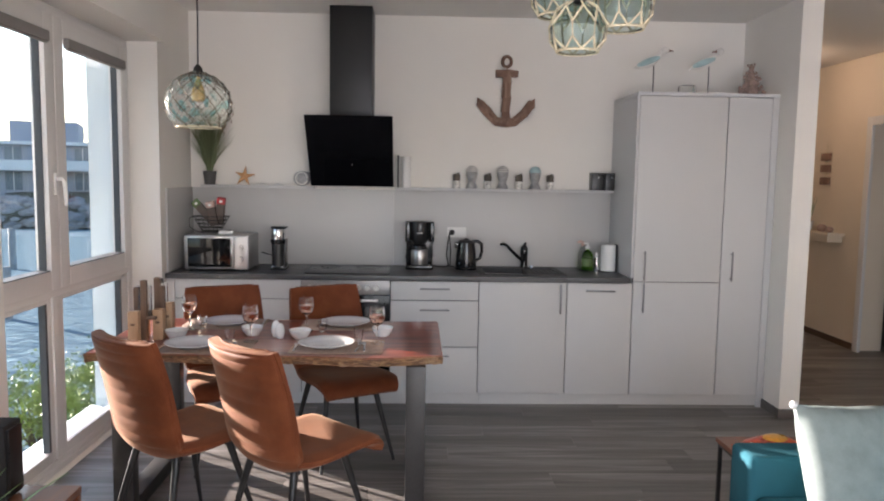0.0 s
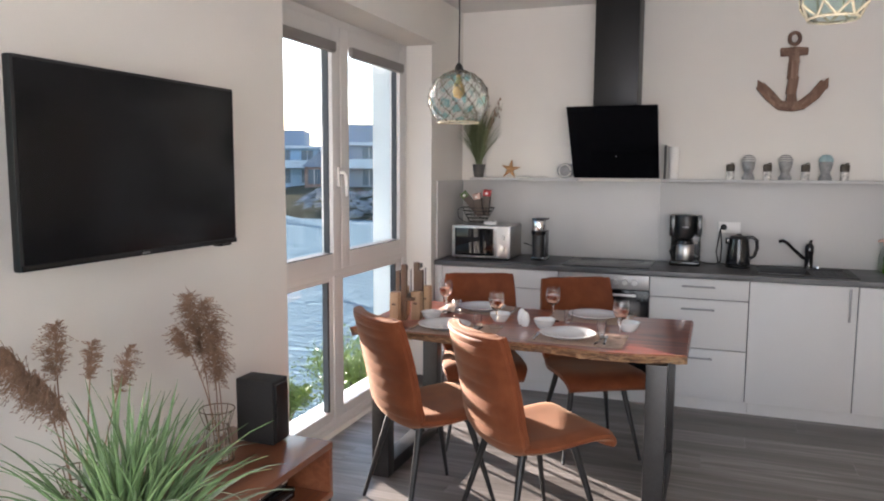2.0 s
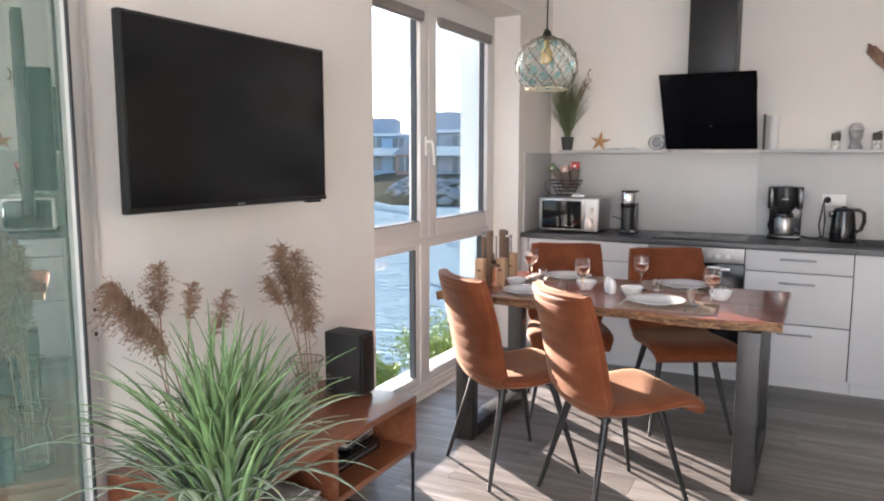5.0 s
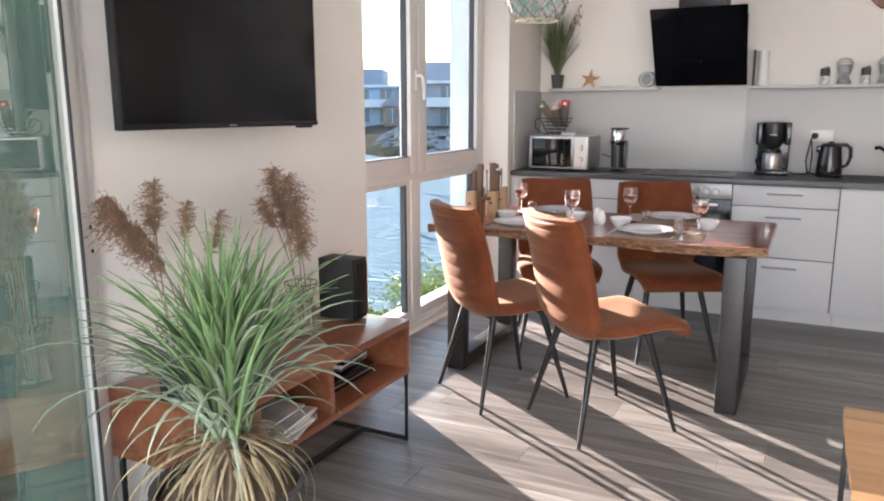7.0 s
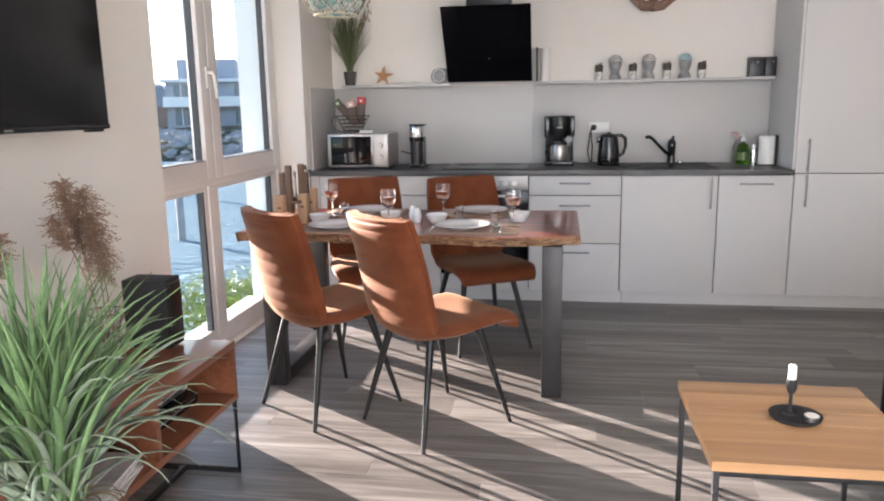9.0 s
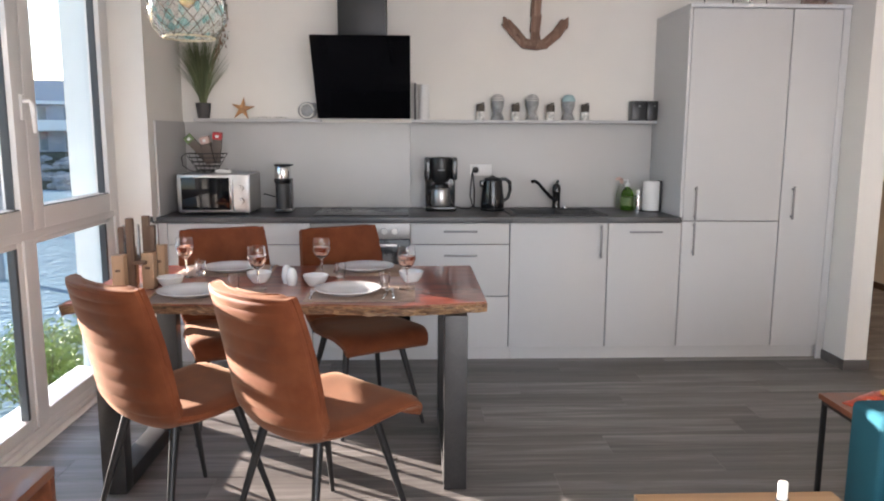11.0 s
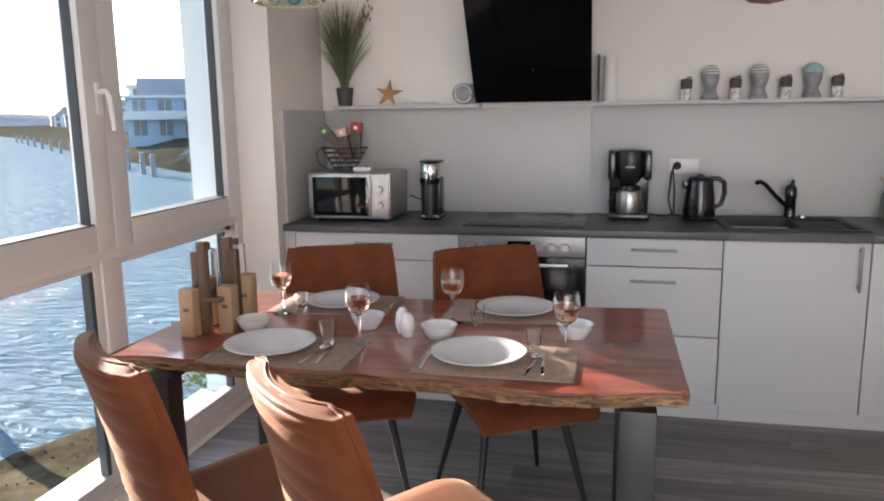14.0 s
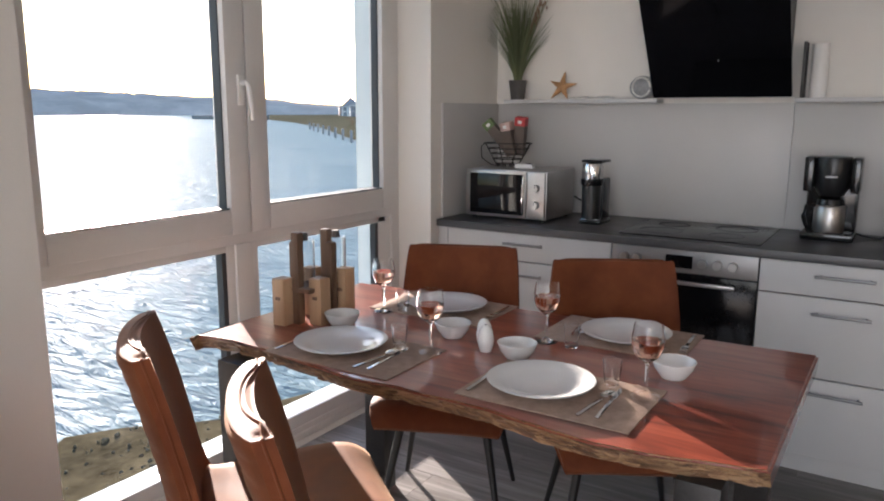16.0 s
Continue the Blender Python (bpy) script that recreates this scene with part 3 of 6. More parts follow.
    # sill strip outside and dark floor seal
    part("sill", box((-0.30, y0, -0.03), (d0, y1, 0.012), 0.004), M["facade"], w, "pale outer sill")
    part("seal", box((0.0, y0, 0.0), (0.012, y1, 0.030), 0.003), M["pvc"], w)
    return w


window_wall()


# ---- the balcony door, a leaf swung into the room ----
def balcony_door():
    d = thing("door_1", pose(0.070, -4.176, 0, 0, 0, 28), "white-framed glass balcony door standing ajar", "door", kind="structure")
    L = 0.95
    bm = box((-0.03, -0.075, 0.02), (0.03, 0.0, 2.35), 0.004)
    box((-0.03, -L, 0.02), (0.03, -L + 0.09, 2.35), 0.004, bm)
    box((-0.03, -L + 0.09, 0.02), (0.03, -0.075, 0.11), 0.004, bm)
    box((-0.03, -L + 0.09, 2.26), (0.03, -0.075, 2.35), 0.004, bm)
    part("sash", bm, M["pvc"], d)
    part("gasket", box((0.026, -0.083, 0.11), (0.032, -0.072, 2.26)), M["gasket"], d)
    part("pane", box((-0.012, -L + 0.09, 0.11), (0.012, -0.075, 2.26)), M["leafglass"], d, "green-tinted reflecting glass pane")
    hg = part("hinge", rod((0.02, 0.008, 0.92), (0.02, 0.008, 1.02), 0.011, seg=10), M["whiteplastic"], d)
    bm = None
    for z in (0.93, 1.0):
        bm = rod((0.03, -0.02, z), (0.034, -0.02, z), 0.006, seg=8, bm=bm)
    part("screw", bm, M["iron"], hg)
    return d


balcony_door()
bm = box((-0.14, -4.170, 0.0), (WX + 0.022, -4.132, 2.40), 0.003)
structure("door_jamb", bm, M["pvc"], "white plastic jamb of the balcony door")
bm = None
for z in (0.93, 1.0):
    bm = rod((WX + 0.022, -4.150, z), (WX + 0.026, -4.150, z), 0.006, seg=8, bm=bm)
structure("jamb_screw", bm, M["iron"], "dark screws in the white jamb")


# ---- kitchen ----
KA = 1.5            # where the oven ends and the drawers begin
FY = -0.60          # plane of the fronts


def bar_handle(parent, p0, p1):
    p0, p1 = Vector(p0), Vector(p1)
    lo = Vector([min(a, b) for a, b in zip(p0, p1)]) - Vector((0.006, 0.004, 0.006))
    hi = Vector([max(a, b) for a, b in zip(p0, p1)]) + Vector((0.006, 0.004, 0.006))
    bm = box(lo, hi, 0.003)
    d = (p1 - p0).normalized()
    for p in (p0 + d * 0.012, p1 - d * 0.012):
        rod(p, p + Vector((0, 0.026, 0)), 0.005, seg=8, bm=bm)
    return part("handle", bm, M["nickel"], parent, "satin metal bar handle")


def cabinet(name, x0, x1, z0, z1, fronts, label, category="cabinet", depth=0.0, y_back=-0.002):
    """fronts: (kind, z low, z high, x low, x high, handle) with handle ('h', x, z) or ('v', x, z)."""
    c = thing(name, (0, 0, 0), label, category)
    part("body", box((x0 + 0.002, FY + 0.022, z0), (x1 - 0.002, y_back, z1)), M["carcass"], c, smooth=False)
    part("gap", box((x0 + 0.0005, FY + 0.012, z0 + 0.003), (x1 - 0.0005, FY + 0.022, z1 - 0.003)), M["gap"], c, "dark shadow gap", False)
    for kind, lo, hi, a, b, hd in fronts:
        f = part(kind, box((a + 0.003, FY - 0.008, lo + 0.003), (b - 0.003, FY + 0.012, hi - 0.003), 0.0015), M["front"], c)
        if hd and hd[0] == "h":
            bar_handle(f, (hd[1] - 0.095, FY - 0.034, hd[2]), (hd[1] + 0.095, FY - 0.034, hd[2]))
        if hd and hd[0] == "v":
            bar_handle(f, (hd[1], FY - 0.034, hd[2] - 0.095), (hd[1], FY - 0.034, hd[2] + 0.095))
    return c


BOT, TOP = 0.085, 0.862
for x0, x1, lab in ((0.06, KA - 0.6, "light grey base cabinet with drawers"), (KA, KA + 0.6, "light grey kitchen drawer unit with three drawers")):
    mid = (x0 + x1) / 2
    cabinet("drawer_cabinet", x0, x1, BOT, TOP, [("drawer", 0.730, TOP, x0, x1, ("h", mid, 0.812)), ("drawer", 0.410, 0.730, x0, x1, ("h", mid, 0.667)), ("drawer", BOT, 0.410, x0, x1, ("h", mid, 0.352))], lab)
cabinet("sink_cabinet", KA + 0.6, KA + 1.2, BOT, TOP, [("door", BOT, TOP, KA + 0.6, KA + 1.2, ("v", KA + 1.155, 0.750))], "light grey sink cabinet with one door")
cabinet("dishwasher", KA + 1.2, KA + 1.65, BOT, TOP, [("door", BOT, TOP, KA + 1.2, KA + 1.65, ("h", KA + 1.425, 0.808))], "built-in dishwasher behind a light grey front", "dishwasher")
cabinet("tall_cabinet", KA + 1.65, KA + 2.25, BOT, 2.125, [("door", BOT, 0.872, KA + 1.65, KA + 2.25, ("v", KA + 1.72, 0.765)), ("door", 0.872, 2.125, KA + 1.65, KA + 2.25, ("v", KA + 1.72, 0.985))], "tall light grey cabinet with two doors")
cabinet("tall_cabinet", KA + 2.25, KA + 2.55, BOT, 2.125, [("door", BOT, 2.125, KA + 2.25, KA + 2.55, ("v", KA + 2.32, 0.985))], "narrow tall light grey cabinet with one door")
finish("filler_panel", box((KA + 2.552, FY - 0.004, 0.0), (4.097, FY + 0.014, 2.14), 0.001), M["front"])
tagged(bpy.data.objects["filler_panel"], "light grey filler strip beside the tall cabinet", "panel")
finish("end_panel", box((KA + 1.634, FY - 0.006, TOP + 0.036), (KA + 1.65, -0.002, 2.125), 0.001), M["carcass"])
tagged(bpy.data.objects["end_panel"], "grey side panel of the tall cabinet, coloured lighter as daylit", "panel")
finish("top_panel", box((KA + 1.634, FY - 0.012, 2.127), (4.097, -0.002, 2.150), 0.002), M["carcass"])
tagged(bpy.data.objects["top_panel"], "grey top board of the tall cabinets", "panel")
finish("filler_panel", box((0.003, FY - 0.004, 0.0), (0.058, FY + 0.014, TOP), 0.001), M["front"])
tagged(bpy.data.objects["filler_panel.001"], "light grey filler strip beside the drawers", "panel")
for a, b in ((0.06, KA + 0.62), (KA + 0.622, 4.097)):
    ob = finish("plinth", box((a, FY + 0.04, 0.0), (b, FY + 0.058, BOT - 0.003), 0.001), M["front"])
    tagged(ob, "light grey plinth below the kitchen cabinets", "plinth")


def oven():
    o = thing("oven", (0, 0, 0), "built-in black oven with steel control panel", "oven")
    a, b = KA - 0.6, KA
    part("body", box((a + 0.004, FY + 0.012, BOT), (b - 0.004, -0.01, TOP)), M["gap"], o, smooth=False)
    pn = part("control_panel", box((a + 0.003, FY - 0.010, 0.765), (b - 0.003, FY + 0.012, TOP - 0.002), 0.002), M["ovensteel"], o, "brushed steel control panel")
    part("display", box((a + 0.235, FY - 0.012, 0.785), (a + 0.345, FY - 0.008, 0.838), 0.001), M["blackglass"], pn)
    for k, x in enumerate((0.06, 0.115, 0.385, 0.445, 0.505)):
        kb = rod((a + x, FY - 0.010, 0.812), (a + x, FY - 0.034, 0.812), 0.019, 0.017, 16)
        part("knob", kb, M["steel"], pn, "pale oven knob")
    dr = part("door", box((a + 0.003, FY - 0.010, 0.19), (b - 0.003, FY + 0.012, 0.760), 0.002), M["ovenglass"], o, "black glass oven door")
    hb = box((a + 0.08, FY - 0.050, 0.722), (b - 0.08, FY - 0.034, 0.738), 0.004)
    for x in (a + 0.10, b - 0.10):
        rod((x, FY - 0.010, 0.730), (x, FY - 0.036, 0.730), 0.006, seg=8, bm=hb)
    part("handle", hb, M["steel"], dr, "steel bar handle")
    part("front", box((a + 0.003, FY - 0.008, BOT + 0.003), (b - 0.003, FY + 0.012, 0.185), 0.0015), M["front"], o)
    return o


oven()

# worktop with an opening for the sink
SX0, SX1, SY0, SY1 = 2.12, 2.70, -0.535, -0.10
WT = 0.897
bm = box((0.003, FY - 0.022, TOP + 0.001), (SX0, -0.002, WT), 0.002)
box((SX1, FY - 0.022, TOP + 0.001), (KA + 1.632, -0.002, WT), 0.002, bm)
box((SX0, FY - 0.022, TOP + 0.001), (SX1, SY0, WT), 0, bm)
box((SX0, SY1, TOP + 0.001), (SX1, -0.002, WT), 0, bm)
tagged(finish("worktop", bm, M["worktop"], None), "dark slate grey kitchen worktop", "worktop")


def sink():
    s = thing("sink", (0, 0, WT), "black granite sink with drainer set in the worktop", "sink")
    bm = box((SX0 - 0.012, SY0 - 0.012, 0.0005), (SX1 + 0.012, SY0 + 0.03, 0.007), 0.002)
    box((SX0 - 0.012, SY1 - 0.05, 0.0005), (SX1 + 0.012, SY1 + 0.03, 0.007), 0.002, bm)
    box((SX0 - 0.012, SY0 + 0.03, 0.0005), (SX0 + 0.03, SY1 - 0.05, 0.007), 0.002, bm)
    box((SX1 - 0.03, SY0 + 0.03, 0.0005), (SX1 + 0.012, SY1 - 0.05, 0.007), 0.002, bm)
    part("rim", bm, M["sink"], s)
    bx0, bx1, by0, by1 = SX0 + 0.03, SX0 + 0.335, SY0 + 0.03, SY1 - 0.05
    bm = box((bx0 - 0.012, by0, -0.17), (bx0, by1, 0.004))
    box((bx1, by0, -0.17), (bx1 + 0.012, by1, 0.004), 0, bm)
    box((bx0, by0 - 0.012, -0.17), (bx1, by0, 0.004), 0, bm)
    box((bx0, by1, -0.17), (bx1, by1 + 0.012, 0.004), 0, bm)
    box((bx0, by0, -0.18), (bx1, by1, -0.165), 0, bm)
    part("basin", bm, M["sink"], s)
    bm = box((bx1 + 0.012, by0, -0.012), (SX1 - 0.03, by1, -0.003))
    for k in range(6):
        x = bx1 + 0.035 + k * 0.033
        box((x, by0 + 0.03, -0.004), (x + 0.012, by1 - 0.03, 0.001), 0.002, bm)
    part("drainer", bm, M["sink"], s)
    part("drain", rod((bx0 + 0.15, by0 + 0.15, -0.165), (bx0 + 0.15, by0 + 0.15, -0.160), 0.04, seg=20), M["chrome"], s)
    part("overflow_knob", rod((2.53, SY1 - 0.02, 0.006), (2.53, SY1 - 0.02, 0.02), 0.018, 0.015, 14), M["chrome"], s)
    return s


sink()


def tap():
    t = thing("tap", (2.475, -0.10, WT + 0.007), "black swivel kitchen tap", "tap")
    part("body", lathe([(0, 0), (0.028, 0), (0.028, 0.006), (0.027, 0.012), (0.026, 0.09), (0.029, 0.10), (0.028, 0.140), (0.020, 0.158), (0, 0.161)], 20), M["gloss"], t)
    part("spout", tube([(0, -0.005, 0.05), (-0.045, -0.045, 0.075), (-0.10, -0.10, 0.125), (-0.15, -0.15, 0.175), (-0.178, -0.178, 0.190), (-0.195, -0.195, 0.186)], [0.012, 0.012, 0.011, 0.011, 0.011, 0.012], 12), M["gloss"], t)
    part("lever", tube([(0, 0, 0.148), (0.004, 0.0, 0.165), (0.010, 0.002, 0.185)], [0.012, 0.011, 0.008], 10), M["gloss"], t)
    return t


tap()

# hob flush in the worktop
h = thing("hob", (0, 0, WT), "black glass ceramic hob with a thin steel rim", "hob")
part("glass", box((KA - 0.59, -0.555, 0.0005), (KA - 0.01, -0.055, 0.006), 0.002), M["hobglass"], h)
for cx, cy, r in ((KA - 0.45, -0.40, 0.09), (KA - 0.17, -0.40, 0.07), (KA - 0.45, -0.18, 0.07), (KA - 0.17, -0.18, 0.09)):
    bm = tube([(cx + r * math.cos(k * math.pi / 14), cy + r * math.sin(k * math.pi / 14), 0.006) for k in range(28)], 0.0012, 4, None, True)
    part("zone_mark", bm, M["gap"], h)

# splashback, side splash, wall ledges
def splashback(lo, hi, strip_lo, strip_hi, label):
    o = thing("splashback", (0, 0, 0), label, "splashback")
    part("panel", box(lo, hi, 0.0008), M["splash"], o)
    part("edge_strip", box(strip_lo, strip_hi, 0.0006), M["front"], o, "pale edge strip")


for a, b in ((0.014, KA), (KA + 0.002, KA + 1.632)):
    splashback((a, -0.012, WT + 0.001), (b - 0.003, -0.002, 1.462), (b - 0.003, -0.0135, WT + 0.001), (b, -0.002, 1.462), "light grey splashback panel behind the worktop")
splashback((0.002, -0.575, WT + 0.001), (0.013, -0.002, 1.462), (0.002, -0.579, WT + 0.001), (0.0145, -0.575, 1.462), "grey splashback panel on the side wall")
for a, b in ((0.10, KA - 0.585), (KA + 0.01, KA + 1.632)):
    ob = finish("wall_shelf", box((a, -0.115, 1.464), (b, -0.002, 1.483), 0.002), M["front"])
    tagged(ob, "narrow pale grey wall ledge above the splashback", "shelf")


def hood():
    o = thing("cooker_hood", (0, 0, 0), "black angled glass cooker hood with anthracite chimney", "cooker hood")
    a, b = KA - 0.60, KA
    y0, z0, y1, z1 = -0.115, 1.492, -0.455, 1.972
    d = Vector((0, y1 - y0, z1 - z0)).normalized()
    nrm = Vector((0, -d.z, d.y)) * 0.012
    top = [[Vector((x, y0, z0)) + nrm, Vector((x, y1, z1)) + nrm] for x in (a, b)]
    bot = [[Vector((x, y0, z0)), Vector((x, y1, z1))] for x in (a, b)]
    bm = skin(top, bot)
    bmesh.ops.bevel(bm, geom=bm.edges[:], offset=0.003, segments=2, affect="EDGES")
    part("glass_front", bm, M["blackglass"], o, "glossy black slanted glass front")
    bm = bmesh.new()
    prof = [(-0.002, 1.50), (y0 + 0.004, 1.50), (y1 + 0.02, z1 - 0.01), (-0.002, z1 - 0.01)]
    sides = [[bm.verts.new((x, y, z)) for y, z in prof] for x in (a + 0.03, b - 0.03)]
    bm.faces.new(sides[0])
    bm.faces.new(sides[1])
    for k in range(4):
        bm.faces.new((sides[0][k], sides[0][(k + 1) % 4], sides[1][(k + 1) % 4], sides[1][k]))
    part("body", bm, M["hoodmetal"], o, smooth=False)
    part("chimney", box((1.055, -0.30, z1 - 0.01), (1.350, -0.002, CEIL - 0.004), 0.002), M["hoodmetal"], o, "anthracite metal chimney")
    pw = rod((KA - 0.29, -0.232, 1.64), (KA - 0.29, -0.236, 1.642), 0.003, seg=8)
    part("button", pw, M["whiteplastic"], o)
    return o


hood()


# ---- dining table ----
TZ = 0.75


def dining_table():
    t = thing("dining_table", (0, 0, 0), "live-edge acacia dining table on dark steel frames", "dining table")
    n = 46
    front, back = [], []
    for i in range(n + 1):
        u = i / n
        x = 0.160 + u * (1.800 - 0.160)
        w = 0.018 * math.sin(5.2 * u + 0.8) + 0.012 * math.sin(13 * u) + 0.010 * noise.noise((u * 18, 0.3, 2))
        front.append((x, -2.275 + w * 1.2 + 0.03 * max(0, (u - 0.85) / 0.15)))
        back.append((x, -1.43 + 0.6 * w))
    front[0] = (0.198, -2.292)
    rows_t, rows_b = [], []
    for (xf, yf), (xb, yb) in zip(front, back):
        r1, r2 = [], []
        for k in range(9):
            v = k / 8
            rough_edge = 0.010 * noise.noise((xf * 25, v * 3, 1)) if k in (0, 8) else 0
            r1.append((xf + (xb - xf) * v, yf + (yb - yf) * v, TZ))
            inset = 0.028 + rough_edge if k == 0 else (-0.015 + rough_edge if k == 8 else 0)
            r2.append((xf + (xb - xf) * v, yf + (yb - yf) * v + inset, TZ - 0.045))
        rows_t.append(r1)
        rows_b.append(r2)
    bm = skin(rows_t, rows_b)
    top_e = [e for e in bm.edges if len(e.link_faces) == 2 and all(abs(v.co.z - TZ) < 1e-5 for v in e.verts) and any(abs(f.normal.z) < 0.8 for f in e.link_faces)]
    bmesh.ops.recalc_face_normals(bm, faces=bm.faces[:])
    bmesh.ops.bevel(bm, geom=top_e, offset=0.007, segments=3, affect="EDGES")
    for f in bm.faces:
        c = f.calc_center_median()
        if f.normal.z < 0.35 and (c.y < -2.2 or c.y > -1.46 or c.x < 0.30) and c.x < 1.79:
            f.material_index = 1
    part("tabletop", bm, [M["acacia"], M["bark"]], t, "glossy red-brown slab with a rough bark edge")
    # a strip of worn bark knobs along the front edge
    random.seed(5)
    bm = None
    for k in range(150):
        u = random.random()
        i = min(n - 1, int(u * n))
        f0 = front[i]
        x = f0[0] + (front[i + 1][0] - f0[0]) * (u * n - i)
        y = f0[1] + (front[i + 1][1] - f0[1]) * (u * n - i)
        if not 0.25 < x < 1.78:
            continue
        z = TZ - 0.010 - random.random() * 0.032
        bm = ball((x, y + 0.006 + (TZ - z) * 0.5, z), 0.009 + random.random() * 0.006, (1.9, 0.7, 0.55), 1, bm)
    tagged(part("bark", bm, M["bark"], t, "rough bark along the live edge"), kind="stuff")
    for name, x in (("leg_frame", 0.358), ("leg_frame", 1.677)):
        s = 0.045
        bm = box((x - s, -2.283, 0.0), (x + s, -2.210, TZ - 0.045), 0.004)
        box((x - s, -1.60, 0.0), (x + s, -1.53, TZ - 0.045), 0.004, bm)
        box((x - s, -2.210, 0.0), (x + s, -1.60, 0.07), 0.004, bm)
        box((x - s, -2.210, TZ - 0.060), (x + s, -1.60, TZ - 0.0455), 0.004, bm)
        part(name, bm, M["tableleg"], t, "dark square steel leg frame")
    return t


dining_table()


# ---- dining chairs ----
def chair_shell(path, widths, thick, curl, ribs=None, cols=13, sub=5, rim=0.25, corner=0.0):
    """A padded shell that follows a side profile; curl bends its sides forward."""
    pts = []
    k = len(path)
    for i in range(k - 1):
        p0, p1, p2, p3 = path[max(i - 1, 0)], path[i], path[i + 1], path[min(i + 2, k - 1)]
        for q in range(sub):
            t = q / sub
            pts.append(tuple(0.5 * (2 * p1[c] + (p2[c] - p0[c]) * t + (2 * p0[c] - 5 * p1[c] + 4 * p2[c] - p3[c]) * t * t + (3 * p1[c] - p0[c] - 3 * p2[c] + p3[c]) * t ** 3) for c in (0, 1)))
    pts.append(path[-1])
    n = len(pts)
    top, bot = [], []
    for i, (y, z) in enumerate(pts):
        s = i / (n - 1)
        a, b = pts[max(i - 1, 0)], pts[min(i + 1, n - 1)]
        d = Vector((b[0] - a[0], b[1] - a[1])).normalized()
        nv = Vector((d[1], -d[0]))
        w = np.interp(s, [q[0] for q in widths], [q[1] for q in widths])
        if corner and s > 1 - corner:
            w -= 0.090 * (1 - math.sqrt(max(0.0, 1 - ((s - 1 + corner) / corner) ** 2)))
        end = max(0.15, 1 - max(0, abs(2 * s - 1) - 0.86) / 0.14) ** 0.5
        r1, r2 = [], []
        for j in range(cols):
            u = -1 + 2 * j / (cols - 1)
            su = math.copysign(abs(u) ** 0.85, u)
            edge = max(0.0, 1 - abs(u) ** 5) ** 0.5
            th = thick * (rim + (1 - rim) * edge) * end
            c = curl * u * u
            rib = ribs(s, u) if ribs else 0
            x = su * w / 2
            r1.append((x, y + nv[0] * (c + th * 0.5), z + nv[1] * (c + th * 0.5)))
            r2.append((x, y + nv[0] * (c - th * 0.5 - rib), z + nv[1] * (c - th * 0.5 - rib)))
        top.append(r1)
        bot.append(r2)
    return skin(top, bot), top, bot


def dining_chair(m, label, group):
    c = thing("dining_chair", m, label, "chair", group)
    path = [(0.275, 0.405), (0.262, 0.438), (0.21, 0.458), (0.10, 0.455), (0.0, 0.448), (-0.10, 0.447), (-0.175, 0.46)]
    bm, t, b = chair_shell([(y, z) for y, z in reversed(path)], [(0, 0.40), (0.3, 0.455), (0.7, 0.455), (1, 0.40)], 0.062, -0.012)
    st = part("seat", bm, M["leather"], c, "padded cognac suede seat")
    part("piping", tube([(p[0] * 1.002, p[1], p[2]) for p in [r[0] for r in t]] + [p for p in t[-1]] + [r[-1] for r in reversed(t)], 0.004, 6), M["leather"], st)
    bp = [(-0.125, 0.418), (-0.178, 0.450), (-0.206, 0.52), (-0.226, 0.62), (-0.250, 0.73), (-0.279, 0.84), (-0.297, 0.900), (-0.300, 0.915)]

    def ribs(s, u):
        if s < 0.22 or s > 0.86:
            return 0.0
        k = abs(math.sin(math.pi * (s - 0.22) / 0.64 * 8))
        return 0.0085 * k ** 0.30 * max(0.0, 1 - abs(u) ** 2.5)
    bm, t, b = chair_shell(bp, [(0, 0.37), (0.25, 0.440), (0.55, 0.440), (0.9, 0.400), (1, 0.375)], 0.050, 0.034, ribs, 23, 16, 0.7, 0.095)
    bk = part("backrest", bm, M["leather"], c, "cognac suede backrest with horizontal quilting")
    mid = [(0.5 * (p[0] + q[0]), 0.5 * (p[1] + q[1]), 0.5 * (p[2] + q[2])) for p, q in ([(r[0], s[0]) for r, s in zip(t, b)] + list(zip(t[-1], b[-1])) + [(r[-1], s[-1]) for r, s in zip(reversed(t), reversed(b))])]
    part("piping", tube(mid, 0.003, 6), M["leather"], bk, "stitched edge piping")
    bm = box((-0.15, -0.14, 0.402), (0.15, -0.11, 0.418), 0.002)
    box((-0.15, 0.11, 0.402), (0.15, 0.14, 0.418), 0.002, bm)
    box((-0.02, -0.11, 0.402), (0.02, 0.11, 0.418), 0.002, bm)
    part("seat_frame", bm, M["iron"], c)
    for sx in (-1, 1):
        for sy in (-1, 1):
            bm = rod((sx * 0.135, sy * 0.125, 0.425), (sx * 0.213, sy * 0.232, 0.0), 0.017, 0.0085, 14)
            part("leg", bm, M["iron"], c)
    return c


CH = "cognac suede dining chair with black legs, "
dining_chair(pose(0.688, -2.453, 0, 0, 0, -38.2), CH + "turned from the table", "chairs round the dining table")
first = bpy.data.objects["dining_chair"]
for m, end in ((pose(1.196, -2.589, 0, 0, 0, -42.5), "sunlit, turned from table"), (pose(0.66, -1.55, 0, 0, 0, 202), "pushed in beside the window"), (pose(1.262, -1.49, 0, 0, 0, 209), "pushed in before the oven")):
    tagged(copy_thing(first, m), CH + end)


